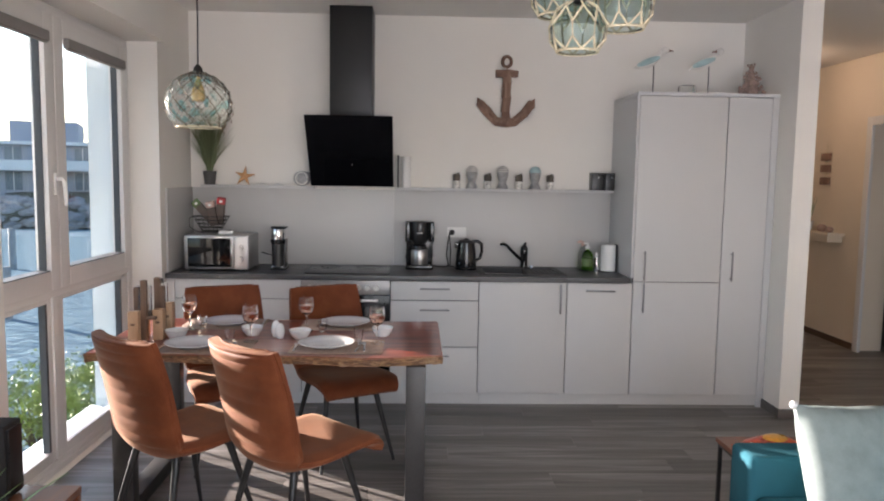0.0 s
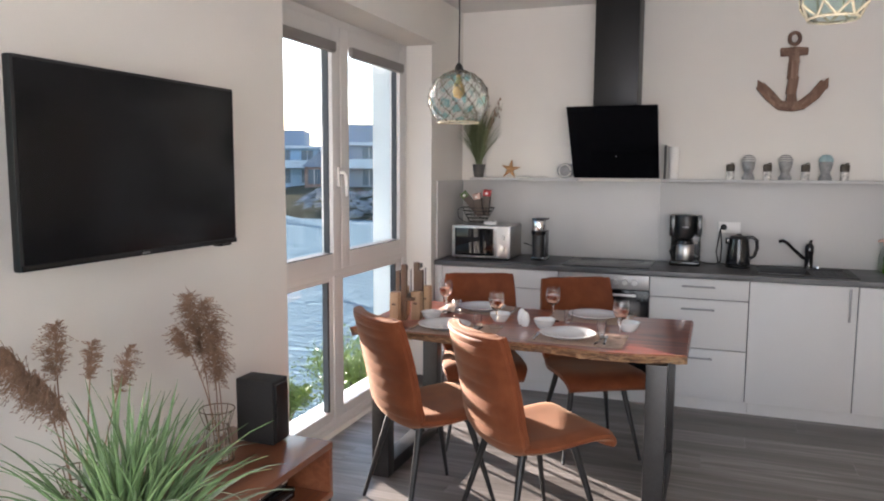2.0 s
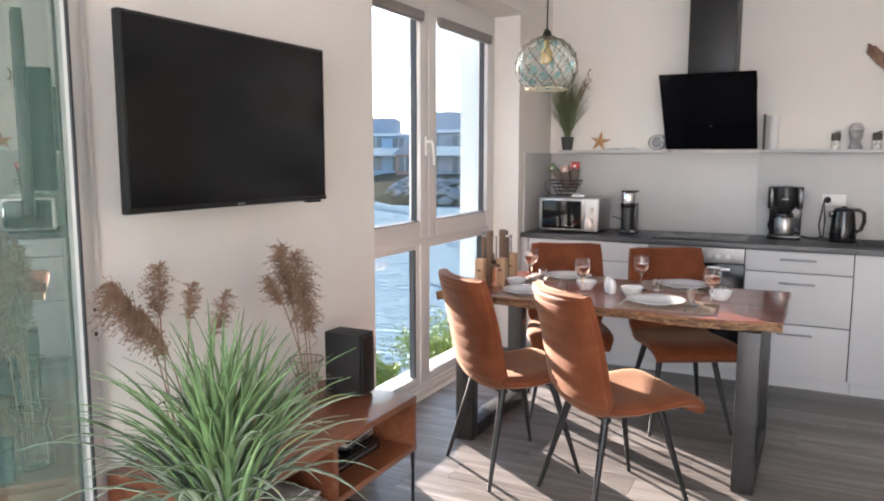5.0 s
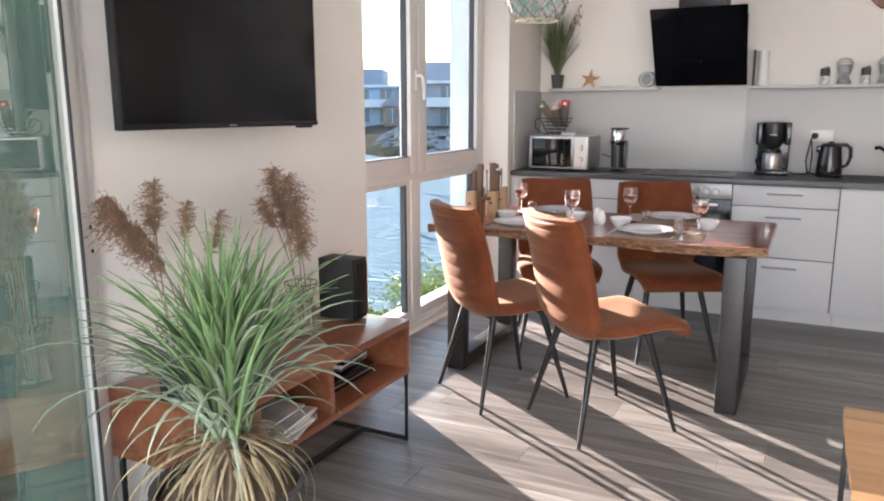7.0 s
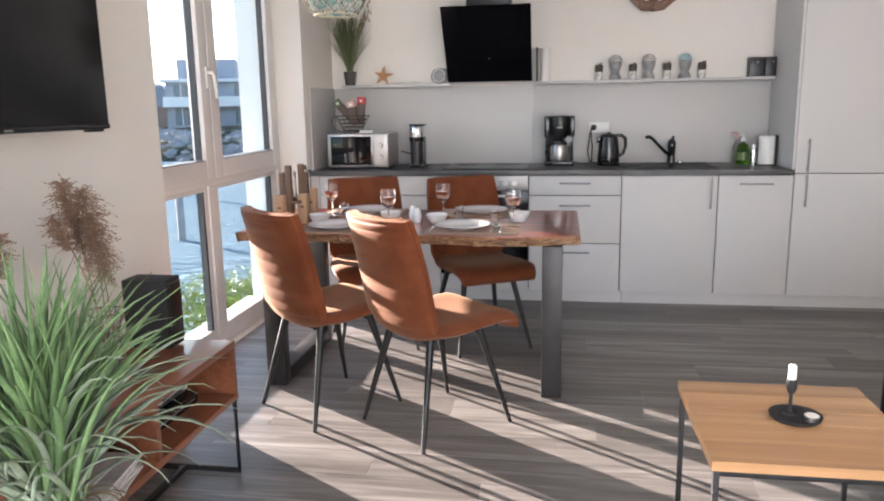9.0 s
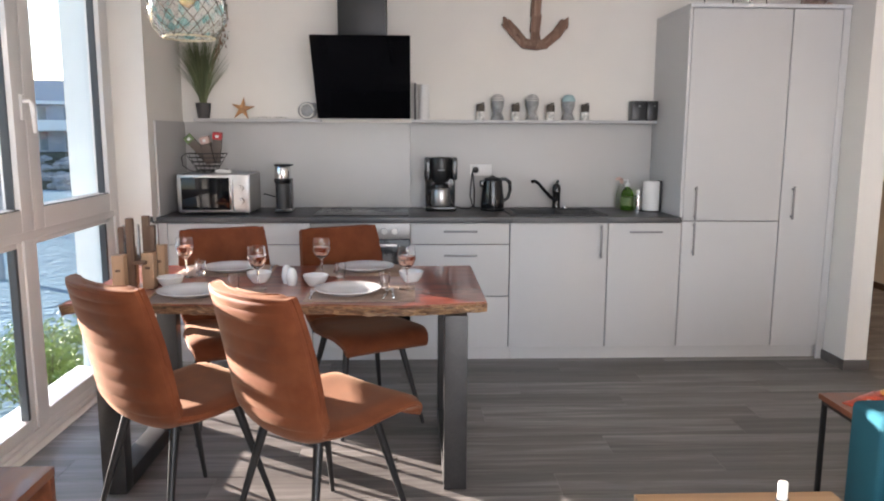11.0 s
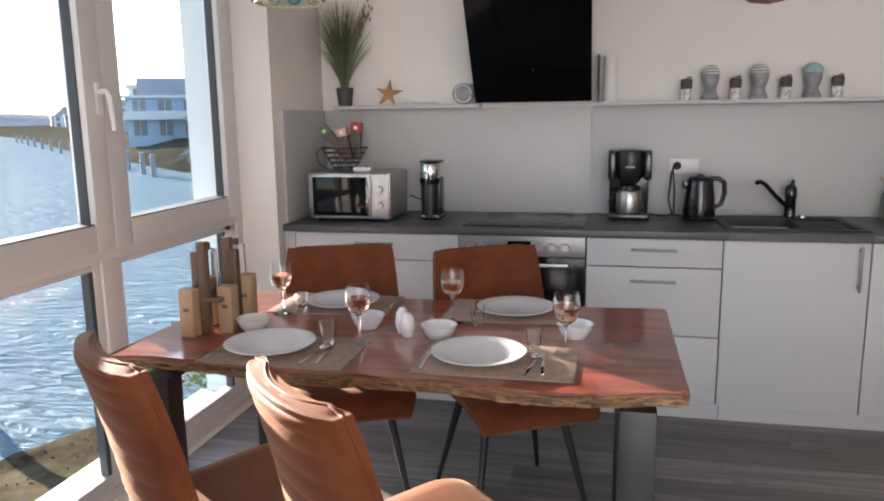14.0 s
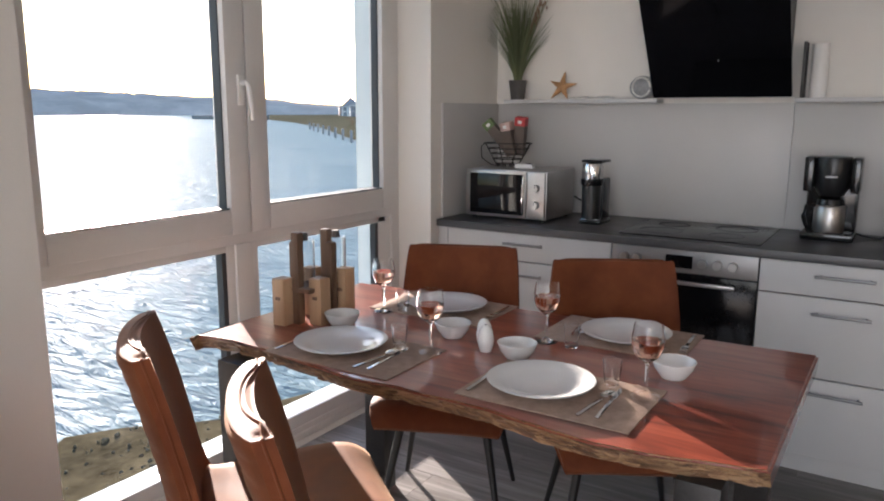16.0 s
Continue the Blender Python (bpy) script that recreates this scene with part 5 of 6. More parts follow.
def starfish():
    bm = bmesh.new()
    n = 10
    fr, bk = [], []
    for k in range(n):
        a = math.pi / 2 + k * math.pi / 5
        r = 0.078 if k % 2 == 0 else 0.024
        fr.append(bm.verts.new((r * math.cos(a), -0.004 if k % 2 == 0 else -0.009, r * math.sin(a))))
        bk.append(bm.verts.new((r * math.cos(a), 0.006, r * math.sin(a))))
    cf, cb = bm.verts.new((0, -0.022, 0)), bm.verts.new((0, 0.006, 0))
    for k in range(n):
        q = (k + 1) % n
        bm.faces.new((fr[k], fr[q], cf))
        bm.faces.new((bk[q], bk[k], cb))
        bm.faces.new((fr[k], bk[k], bk[q], fr[q]))
    bmesh.ops.subdivide_edges(bm, edges=bm.edges[:], cuts=2, use_grid_fill=True, smooth=0.6)
    for v in bm.verts:
        v.co.y += 0.002 * noise.noise(v.co * 120)
    ob = finish("starfish", bm, M["starfish"], None, at=pose(0.405, -0.055, LZ + 0.064, -12, 6, 0))
    tagged(ob, "orange-brown dried starfish leaning on the wall ledge", "starfish")


starfish()
for k in range(7):
    ob = finish("seashell", ball((0, 0, 0), 0.012 + 0.004 * (k % 3), (1.5, 0.9, 0.5), 2), M["gullwhite"], None, at=(0.47 + 0.035 * k, -0.075 + 0.012 * (k % 2), LZ + 0.0055))
    tagged(ob, "small white seashell lying on the ledge", "seashell", "seashells on the ledge")


def fish_ornament():
    bm = ball((0, 0, 0.055), 0.060, (1.05, 0.38, 0.92), 3)
    for v in bm.verts:
        if v.co.x > 0.03:
            v.co.z += (v.co.x - 0.03) * 0.9 * (1 if v.co.z > 0.055 else -0.4)
    o = thing("ceramic_ornament", (0.825, -0.06, LZ), "grey and white round ceramic ornament", "ornament")
    part("figure", bm, M["seal"], o)
    part("stripe", tube([(0.058 * math.cos(a) * 0.75, -0.020, 0.055 + 0.045 * math.sin(a)) for a in [k * 0.3 for k in range(21)]], 0.005, 6), M["gullwhite"], o, "white glazed ring")


fish_ornament()
o = thing("wall_panel", (1.575, 0, LZ), "small dark-edged mirror panel leaning on the ledge", "panel")
part("board", box((-0.050, -0.09, 0.0), (-0.038, -0.01, 0.235), 0.002), M["potgrey"], o)
o = thing("kitchen_roll", (1.590, -0.058, LZ), "upright white paper roll on the ledge", "kitchen roll")
part("roll", lathe([(0.012, 0), (0.034, 0), (0.034, 0.225), (0.012, 0.225)], 24, None, (0, 0, 0), True), M["paper"], o)

# painted heads wearing caps, and spice jars between them
for x, mt, cap in ((2.076, "seal", "gullwhite"), (2.305, "seal", "gullwhite"), (2.547, "seal", "gull")):
    bm = lathe([(0, 0), (0.040, 0), (0.043, 0.012), (0.030, 0.038), (0.027, 0.050), (0.036, 0.075), (0.043, 0.105), (0.040, 0.135), (0.024, 0.158), (0, 0.163)], 20)
    for v in bm.verts:
        if 0.05 < v.co.z < 0.12 and v.co.y < -0.03:
            v.co.y -= 0.006
    ob = finish("statue", bm, M[mt], None, at=(x, -0.060, LZ))
    tagged(ob, "small grey ceramic bust on the wall ledge", "statue", "ceramic busts on the ledge")
    o = thing("bathing_cap", (x, -0.060, LZ + 0.122), "painted ceramic cap with pale stripes" if cap == "gullwhite" else "green glazed ceramic cap on the bust", "cap", "caps of the busts")
    part("shell", lathe([(0.0435, 0), (0.045, 0.004), (0.0415, 0.022), (0.026, 0.042), (0, 0.047), (0, 0.0435), (0.023, 0.040), (0.0400, 0.018)], 20, None, (0, 0, 0), True), M["gull"] if cap == "gull" else M["seal"], o)
    if cap == "gullwhite":
        for k in range(3):
            r, z = (0.0455, 0.043, 0.033)[k], (0.006, 0.020, 0.034)[k]
            part("stripe", tube([(r * math.cos(a * 0.3142), r * math.sin(a * 0.3142), z) for a in range(20)], 0.0032, 5, None, True), M["gullwhite"], o)
for x in (1.963, 2.196, 2.428, 2.660):
    o = thing("spice_mill", (x, -0.060, LZ), "small patterned glass jar with dark lid", "jar", "jars on the ledge")
    part("jar", lathe([(0, 0), (0.026, 0), (0.027, 0.006), (0.024, 0.055), (0, 0.056)], 14), M["jar"], o)
    part("lid", lathe([(0, 0.056), (0.027, 0.056), (0.028, 0.095), (0.022, 0.105), (0, 0.106)], 14), M["knot"], o, "mottled dark lid")
    part("crank", tube([(0, 0, 0.104), (0.006, 0, 0.112), (0.024, -0.004, 0.110)], 0.0035, 6), M["matt"], o)
for x in (3.012, 3.112):
    o = thing("storage_tin", (x, -0.060, LZ), "small black storage box on the ledge", "box", "black boxes on the ledge")
    part("body", box((-0.047, -0.045, 0), (0.047, 0.05, 0.118), 0.004), M["blackplastic"], o)
    part("lid", box((-0.048, -0.046, 0.118), (0.048, 0.051, 0.128), 0.003), M["blackplastic"], o)
    part("knob", rod((0, -0.045, 0.095), (0, -0.052, 0.095), 0.007, seg=10), M["nickel"], o)


# ---- driftwood anchor on the wall ----
def anchor():
    o = thing("wall_anchor", (2.322, -0.004, 1.94), "brown driftwood anchor hanging on the kitchen wall", "wall decoration")
    random.seed(4)

    def chips(name, pts, w):
        whole = None
        for (x0, z0), (x1, z1) in zip(pts, pts[1:]):
            d = math.degrees(math.atan2(x1 - x0, z1 - z0))
            L = math.hypot(x1 - x0, z1 - z0)
            for s in (-1, 0, 1):
                m = pose((x0 + x1) / 2 + s * w * 0.30 * math.cos(radians(d)), -0.016 - 0.006 * random.random(), (z0 + z1) / 2 - s * w * 0.30 * math.sin(radians(d)), 0, d + random.gauss(0, 5), 0)
                bm = box((-w * 0.24, -0.016, -L * 0.60), (w * 0.24, 0.012, L * 0.60), 0.006, None, 2, m)
                if whole is None:
                    whole = part(name, bm, M["drift"], o)
                else:
                    part("driftwood_piece", bm, M["drift"], whole)
        return whole
    chips("shank", [(0, 0.03), (0, 0.12), (0, 0.22), (0, 0.32), (0, 0.41)], 0.060)
    chips("stock", [(-0.075, 0.385), (0, 0.392), (0.078, 0.388)], 0.050)
    chips("arm", [(0, 0.025), (-0.07, 0.045), (-0.135, 0.10), (-0.19, 0.175)], 0.060)
    chips("arm", [(0, 0.025), (0.07, 0.045), (0.135, 0.10), (0.19, 0.175)], 0.060)
    for s in (-1, 1):
        bm = bmesh.new()
        a = [bm.verts.new((s * x, y, z)) for y in (-0.035, -0.004) for x, z in ((0.155, 0.17), (0.215, 0.215), (0.213, 0.135))]
        bm.faces.new(a[:3])
        bm.faces.new(a[3:])
        for k in range(3):
            bm.faces.new((a[k], a[(k + 1) % 3], a[3 + (k + 1) % 3], a[3 + k]))
        bmesh.ops.bevel(bm, geom=bm.edges[:], offset=0.005, segments=2, affect="EDGES")
        part("fluke", bm, M["drift"], o)
    part("ring", tube([(0.032 * math.cos(k * 0.3927), -0.018, 0.475 + 0.038 * math.sin(k * 0.3927)) for k in range(16)], 0.013, 8, None, True), M["drift"], o)


anchor()


# ---- on top of the tall cabinets ----
def gull(x, flip):
    o = thing("wooden_gull", pose(x, -0.34, 2.150, 0, 0, 0), "painted wooden seagull on a metal stick", "figurine", "wooden gulls on the cabinet")
    part("base", box((-0.035, -0.025, 0), (0.035, 0.025, 0.012), 0.003), M["drift"], o)
    part("stick", rod((0, 0, 0.012), (0, 0, 0.215), 0.004, seg=8), M["iron"], o)
    s = 1
    bm = bmesh.new()
    n = 12
    rings = []
    for i in range(n):
        u = i / (n - 1)
        x0 = -0.140 + 0.215 * u
        z0 = 0.192 + 0.080 * u + 0.045 * max(0, u - 0.65) / 0.35
        r = 0.006 + 0.030 * math.sin(math.pi * min(1, u * 0.95)) ** 1.2
        rings.append([bm.verts.new((s * x0, r * 0.8 * math.cos(k * math.pi / 5), z0 + r * math.sin(k * math.pi / 5))) for k in range(10)])
    for a, b in zip(rings, rings[1:]):
        for k in range(10):
            bm.faces.new((a[k], a[(k + 1) % 10], b[(k + 1) % 10], b[k]))
    bm.faces.new(rings[0])
    bm.faces.new(rings[-1])
    part("body", bm, M["gullwhite"], o, "white painted body")
    part("wing", ball((0, 0, 0), 0.060, (1.5, 0.12, 0.36), 2), M["gull"], o, "blue-green painted wing", at=pose(-0.045, -0.024, 0.236, 0, -21, 0))
    part("head", ball((0.076, 0, 0.318), 0.025, (1.15, 0.85, 1), 2), M["gullwhite"], o)
    part("beak", rod((0.076 + 0.022 * flip, 0, 0.318), (0.076 + 0.062 * flip, 0, 0.312), 0.009, 0.002, 8), M["drift"], o, "brown beak")


gull(3.315, 1)
gull(3.705, -1)
o = thing("glass_candle_holder", (3.57, -0.30, 2.150), "clear square glass candle holder on the cabinet", "candle holder")
part("bowl", box((-0.05, -0.04, 0.0), (0.05, 0.04, 0.085), 0.006), M["clearplastic"], o)
o = thing("shell_ornament", (4.005, -0.345, 2.150), "pointed brown shell ornament on a wooden base", "ornament")
part("base", box((-0.085, -0.05, 0), (0.085, 0.05, 0.016), 0.004), M["drift"], o)
bm = rod((0, 0, 0.016), (0, 0, 0.235), 0.062, 0.008, 14)
random.seed(9)
for k in range(80):
    u = random.random()
    w = 0.078 * (1 - u) + 0.012
    bm = ball(((random.random() * 2 - 1) * w, -0.012 + random.gauss(0, 0.014), 0.03 + 0.20 * u), 0.015 * (1 - 0.4 * u), (1, 0.8, 1.3), 1, bm)
tagged(part("shell_cluster", bm, M["shell"], o, "glossy brown and white shells"), kind="stuff")


# ---- table setting ----
TT = TZ + 0.0005


def placemat(x, y):
    o = finish("placemat", box((-0.215, -0.145, 0), (0.215, 0.145, 0.003), 0.001), M["mat"], None, at=(x, y, TT))
    return tagged(o, "woven beige-brown placemat on the table", "placemat", "placemats on the table")


def plate(x, y, z):
    o = finish("plate", lathe([(0, 0.004), (0.05, 0.003), (0.075, 0.0), (0.082, 0.001), (0.095, 0.008), (0.132, 0.020), (0.134, 0.023), (0.130, 0.024), (0.095, 0.013), (0.078, 0.008), (0, 0.008)], 44), M["white"], None, at=(x, y, z))
    return tagged(o, "white porcelain dinner plate on a placemat", "plate", "dinner plates on the table")


def bowl(x, y):
    o = finish("bowl", lathe([(0, 0.0), (0.030, 0.0), (0.034, 0.004), (0.049, 0.026), (0.056, 0.045), (0.053, 0.046), (0.046, 0.028), (0.030, 0.009), (0, 0.008)], 32), M["white"], None, at=(x, y, TT))
    return tagged(o, "small white porcelain bowl on the table", "bowl", "small bowls on the table")


def wine_glass(x, y, z):
    o = thing("wine_glass", (x, y, z), "stemmed wine glass half filled with rose wine", "wine glass", "wine glasses on the table")
    part("glass", lathe([(0, 0), (0.034, 0), (0.035, 0.002), (0.012, 0.006), (0.0045, 0.014), (0.004, 0.075), (0.008, 0.085), (0.028, 0.100), (0.038, 0.125), (0.039, 0.145), (0.034, 0.178), (0.033, 0.178), (0.0375, 0.145), (0.0365, 0.126), (0.027, 0.1025), (0, 0.090)], 28), M["glass"], o, "clear glass")
    part("wine", lathe([(0, 0.0912), (0.0262, 0.1030), (0.0358, 0.126), (0.0366, 0.138), (0, 0.138)], 28), M["wine"], o, "pink-orange wine")


def shot_glass(x, y, z):
    o = finish("shot_glass", lathe([(0, 0), (0.016, 0), (0.018, 0.002), (0.024, 0.066), (0.0225, 0.066), (0.0165, 0.014), (0, 0.012)], 20), M["glass"], None, at=(x, y, z))
    tagged(o, "small clear shot glass on the table", "glass", "shot glasses on the table")


def cutlery(x, y, z, turn, kind):
    o = thing(kind, pose(x, y, z, 0, 0, turn), "steel %s lying beside a plate" % kind, kind, "cutlery on the table")
    bm = box((-0.005, -0.10, 0.001), (0.005, 0.02, 0.0045), 0.0015)
    part("handle", bm, M["chrome"], o)
    if kind == "knife":
        part("blade", prism([(-0.004, 0.02), (0.007, 0.03), (0.008, 0.085), (0.0, 0.105), (-0.004, 0.10)], 0.0015, 0.003), M["chrome"], o)
    elif kind == "spoon":
        part("bowl", ball((0, 0.055, 0.006), 0.02, (0.85, 1.35, 0.22), 2), M["chrome"], o)
    else:
        bm = box((-0.010, 0.02, 0.0015), (0.010, 0.05, 0.004), 0.001)
        for k in range(4):
            box((-0.010 + k * 0.0057, 0.05, 0.0015), (-0.0075 + k * 0.0057, 0.09, 0.0035), 0.0005, bm)
        part("tines", bm, M["chrome"], o)


SEATS = ((0.690, -2.112, 1), (1.306, -2.090, 1), (0.645, -1.570, -1), (1.272, -1.570, -1))
for x, y, s in SEATS:
    placemat(x, y)
    plate(x - 0.055 * s if s > 0 else x + 0.02, y + 0.004 * s, TT + 0.0035)
    cutlery(x + 0.125 * s, y - 0.01 * s, TT + 0.003, 4 if s > 0 else 184, "knife")
    cutlery(x + 0.100 * s, y - 0.02 * s, TT + 0.003, -6 if s > 0 else 172, "spoon")
    cutlery(x - 0.197 * s, y - 0.02 * s, TT + 0.003, 3 if s > 0 else 183, "fork")
for x, y in ((0.498, -1.720), (0.876, -2.008), (1.105, -1.735), (1.487, -2.010)):
    on = any(abs(x - a) < 0.215 and abs(y - b) < 0.145 for a, b, s in SEATS)
    wine_glass(x, y, TT + (0.003 if on else 0))
for x, y in ((0.500, -1.940), (1.100, -1.915), (1.505, -1.835), (0.848, -1.842)):
    bowl(x, y)
for x, y in ((0.782, -2.025), (1.190, -1.748), (1.395, -1.985), (0.555, -1.688)):
    on = any(abs(x - a) < 0.215 and abs(y - b) < 0.145 for a, b, s in SEATS)
    shot_glass(x, y, TT + (0.003 if on else 0))
for dx, sc in ((-0.018, 1.0), (0.020, 0.92)):
    o = thing("salt_shaker", (0.985 + 0.7 * dx, -1.890 - dx, TT), "white egg-shaped porcelain salt shaker", "shaker", "salt and pepper shakers")
    part("body", lathe([(0, 0), (0.016, 0), (0.022, 0.02 * sc), (0.024, 0.038 * sc), (0.019, 0.066 * sc), (0.010, 0.080 * sc), (0, 0.084 * sc)], 20), M["white"], o)
    part("holes", rod((0, 0, 0.0835 * sc), (0, 0, 0.0845 * sc), 0.003, seg=8), M["gap"], o)

def candle_stand():
    o = thing("wooden_lantern", (0.372, -1.905, TT), "table lantern of wooden blocks round glass tubes", "lantern")
    for x, y, h, mt in ((-0.045, -0.115, 0.150, "stand"), (0.05, -0.05, 0.150, "stand"), (0.06, 0.06, 0.165, "stand"), (-0.055, 0.03, 0.16, "stand")):
        b = part("block", box((x - 0.024, y - 0.024, 0), (x + 0.024, y + 0.024, h), 0.003), M["stand"], o, "pale wooden block")
        part("mark", box((x - 0.010, y - 0.0252, h * 0.55), (x + 0.010, y - 0.0242, h * 0.62), 0), M["walnut"], b, "small dark burnt mark", False)
    for x, y, h in ((-0.008, -0.085, 0.295), (0.02, 0.02, 0.295), (-0.055, -0.045, 0.255), (0.045, 0.012, 0.255)):
        part("rod", box((x - 0.014, y - 0.014, 0.0), (x + 0.014, y + 0.014, h), 0.004), M["walnut"], o, "dark wooden post")
    for x, y in ((-0.02, -0.04), (0.022, 0.065)):
        part("tube", lathe([(0.030, 0.12), (0.033, 0.12), (0.033, 0.262), (0.030, 0.262)], 20, None, (x, y, 0), True), M["glass"], o, "clear glass tube")
        part("cap", rod((x, y, 0.262), (x, y, 0.285), 0.014, 0.012, 12), M["potgrey"], o)
    part("shelf", box((-0.05, -0.10, 0.105), (0.05, 0.085, 0.12), 0.003), M["walnut"], o)


candle_stand()


# ---- pendant lamp over the table ----
M["netcord"] = mat("net_cord", (0.17, 0.14, 0.10), 0.9, var=0.2, scale=60, bump=0.3)


def pendant():
    px, py = 0.535, -1.632
    o = thing("pendant_lamp", (px, py, 0), "round sea-glass pendant lamp wrapped in a rope net", "pendant lamp")
    part("canopy", lathe([(0, CEIL - 0.045), (0.02, CEIL - 0.045), (0.05, CEIL - 0.02), (0.052, CEIL - 0.001), (0, CEIL - 0.001)], 24), M["matt"], o)
    part("cord", tube([(0, 0, 2.10), (0.002, 0, 2.35), (-0.002, 0, CEIL - 0.04)], 0.004, 6), M["matt"], o)
    part("lamp_holder", lathe([(0, 2.055), (0.022, 2.055), (0.026, 2.075), (0.022, 2.10), (0.010, 2.118), (0, 2.12)], 18), M["iron"], o)
    R, cz, flat = 0.165, 1.920, 0.95
    prof = []
    for k in range(15):
        a = radians(83 - k * (83 + 50) / 14)
        prof.append((R * math.cos(a), cz + R * flat * math.sin(a)))
    inner = [(r - 0.006 if r > 0.03 else r, z - (0.004 if z > cz else -0.0)) for r, z in reversed(prof)]
    part("shade", lathe(prof + inner, 30, None, (0, 0, 0), True), M["mosaic"], o, "turquoise and clear mosaic glass")
    # rope net in diamonds, with a knot at each crossing
    rows_n, cols = 7, 12
    def pt(i, k):
        a = radians(76 - i * (76 + 46) / rows_n)
        th = (k + 0.5 * (i % 2)) * 2 * math.pi / cols
        return Vector(((R + 0.004) * math.cos(a) * math.cos(th), (R + 0.004) * math.cos(a) * math.sin(th), cz + (R + 0.004) * flat * math.sin(a)))
    for k in range(cols):
        bm = tube([pt(i, k + (i // 2) + 0) for i in range(rows_n + 1)], 0.0024, 5)
        part("rope", bm, M["netcord"], o)
        bm = tube([pt(i, k - ((i + 1) // 2)) for i in range(rows_n + 1)], 0.0018, 5)
        part("rope", bm, M["netcord"], o)
    bm = None
    for i in range(rows_n + 1):
        for k in range(cols):
            bm = ball(pt(i, k), 0.006, (1, 1, 1), 1, bm)
    tagged(part("knot", bm, M["knot"], o, "dark rope knots"), kind="stuff")
    zr = cz - R * flat * math.sin(radians(50))
    part("rim", tube([((R * 0.643 + 0.002) * math.cos(k * 0.2094), (R * 0.643 + 0.002) * math.sin(k * 0.2094), zr) for k in range(30)], 0.005, 6, None, True), M["rope"], o)
    part("bulb", lathe([(0, 1.925), (0.030, 1.94), (0.036, 1.965), (0.028, 2.0), (0.015, 2.03), (0.014, 2.056), (0, 2.056)], 18), M["bulb"], o, "amber filament bulb")


pendant()


def float_cluster():
    o = thing("cluster_lamp", (2.20, -3.20, 0), "hanging cluster of turquoise glass floats in rope nets", "pendant lamp")
    part("canopy", lathe([(0, CEIL - 0.04), (0.08, CEIL - 0.04), (0.085, CEIL - 0.002), (0, CEIL - 0.002)], 24), M["matt"], o)
    random.seed(2)
    for k, (x, y, z, r) in enumerate(((-0.030, 0.0, 2.025, 0.088), (0.115, 0.02, 2.105, 0.092), (-0.075, 0.10, 2.155, 0.088), (0.03, -0.10, 2.19, 0.085), (0.06, 0.13, 2.24, 0.085))):
        g = part("glass_float", lathe([(0.002, r * 0.98), (0.35 * r, 0.92 * r), (0.75 * r, 0.62 * r), (r, 0.05 * r), (0.92 * r, -0.42 * r), (0.68 * r, -0.76 * r), (0.62 * r, -0.74 * r), (0.86 * r, -0.40 * r), (0.94 * r, 0.05 * r), (0.70 * r, 0.58 * r), (0.32 * r, 0.87 * r), (0.002, 0.93 * r)], 24, None, (x, y, z), True), M["float"], o, "turquoise blown glass float")
        net = None
        n = 8
        for q in range(n):
            a0, a1 = q * 2 * math.pi / n, (q + 0.5) * 2 * math.pi / n
            ring = [(a0, 1.2), (a0, 0.75), (a1, 0.12), (a1, -0.35), (a0, -0.80)]
            net = tube([(x + 1.05 * r * math.cos(e) * math.cos(a), y + 1.05 * r * math.cos(e) * math.sin(a), z + 1.05 * r * math.sin(e)) for a, e in ring], 0.0038, 5, net)
            ring = [(a0 + 2 * math.pi / n, 0.75), (a1, 0.12)]
            net = tube([(x + 1.05 * r * math.cos(e) * math.cos(a), y + 1.05 * r * math.cos(e) * math.sin(a), z + 1.05 * r * math.sin(e)) for a, e in ring], 0.0038, 5, net)
            ring = [(a1, -0.35), (a0 + 2 * math.pi / n, -0.80)]
            net = tube([(x + 1.05 * r * math.cos(e) * math.cos(a), y + 1.05 * r * math.cos(e) * math.sin(a), z + 1.05 * r * math.sin(e)) for a, e in ring], 0.0038, 5, net)
        net = tube([(x + 0.73 * r * math.cos(q * 0.3142), y + 0.73 * r * math.sin(q * 0.3142), z - 0.76 * r) for q in range(20)], 0.0045, 5, net, True)
        part("rope_net", net, M["rope"], g, "straw-coloured rope net")
        part("lamp_holder", rod((x, y, z + r * 0.9), (x, y, z + r * 0.9 + 0.05), 0.018, 0.014, 12), M["iron"], g)
        part("cord", tube([(x, y, z + r + 0.03), (x * 0.6, y * 0.6, (z + CEIL) / 2), (x * 0.15, y * 0.15, CEIL - 0.04)], 0.0035, 5), M["matt"], o)


float_cluster()


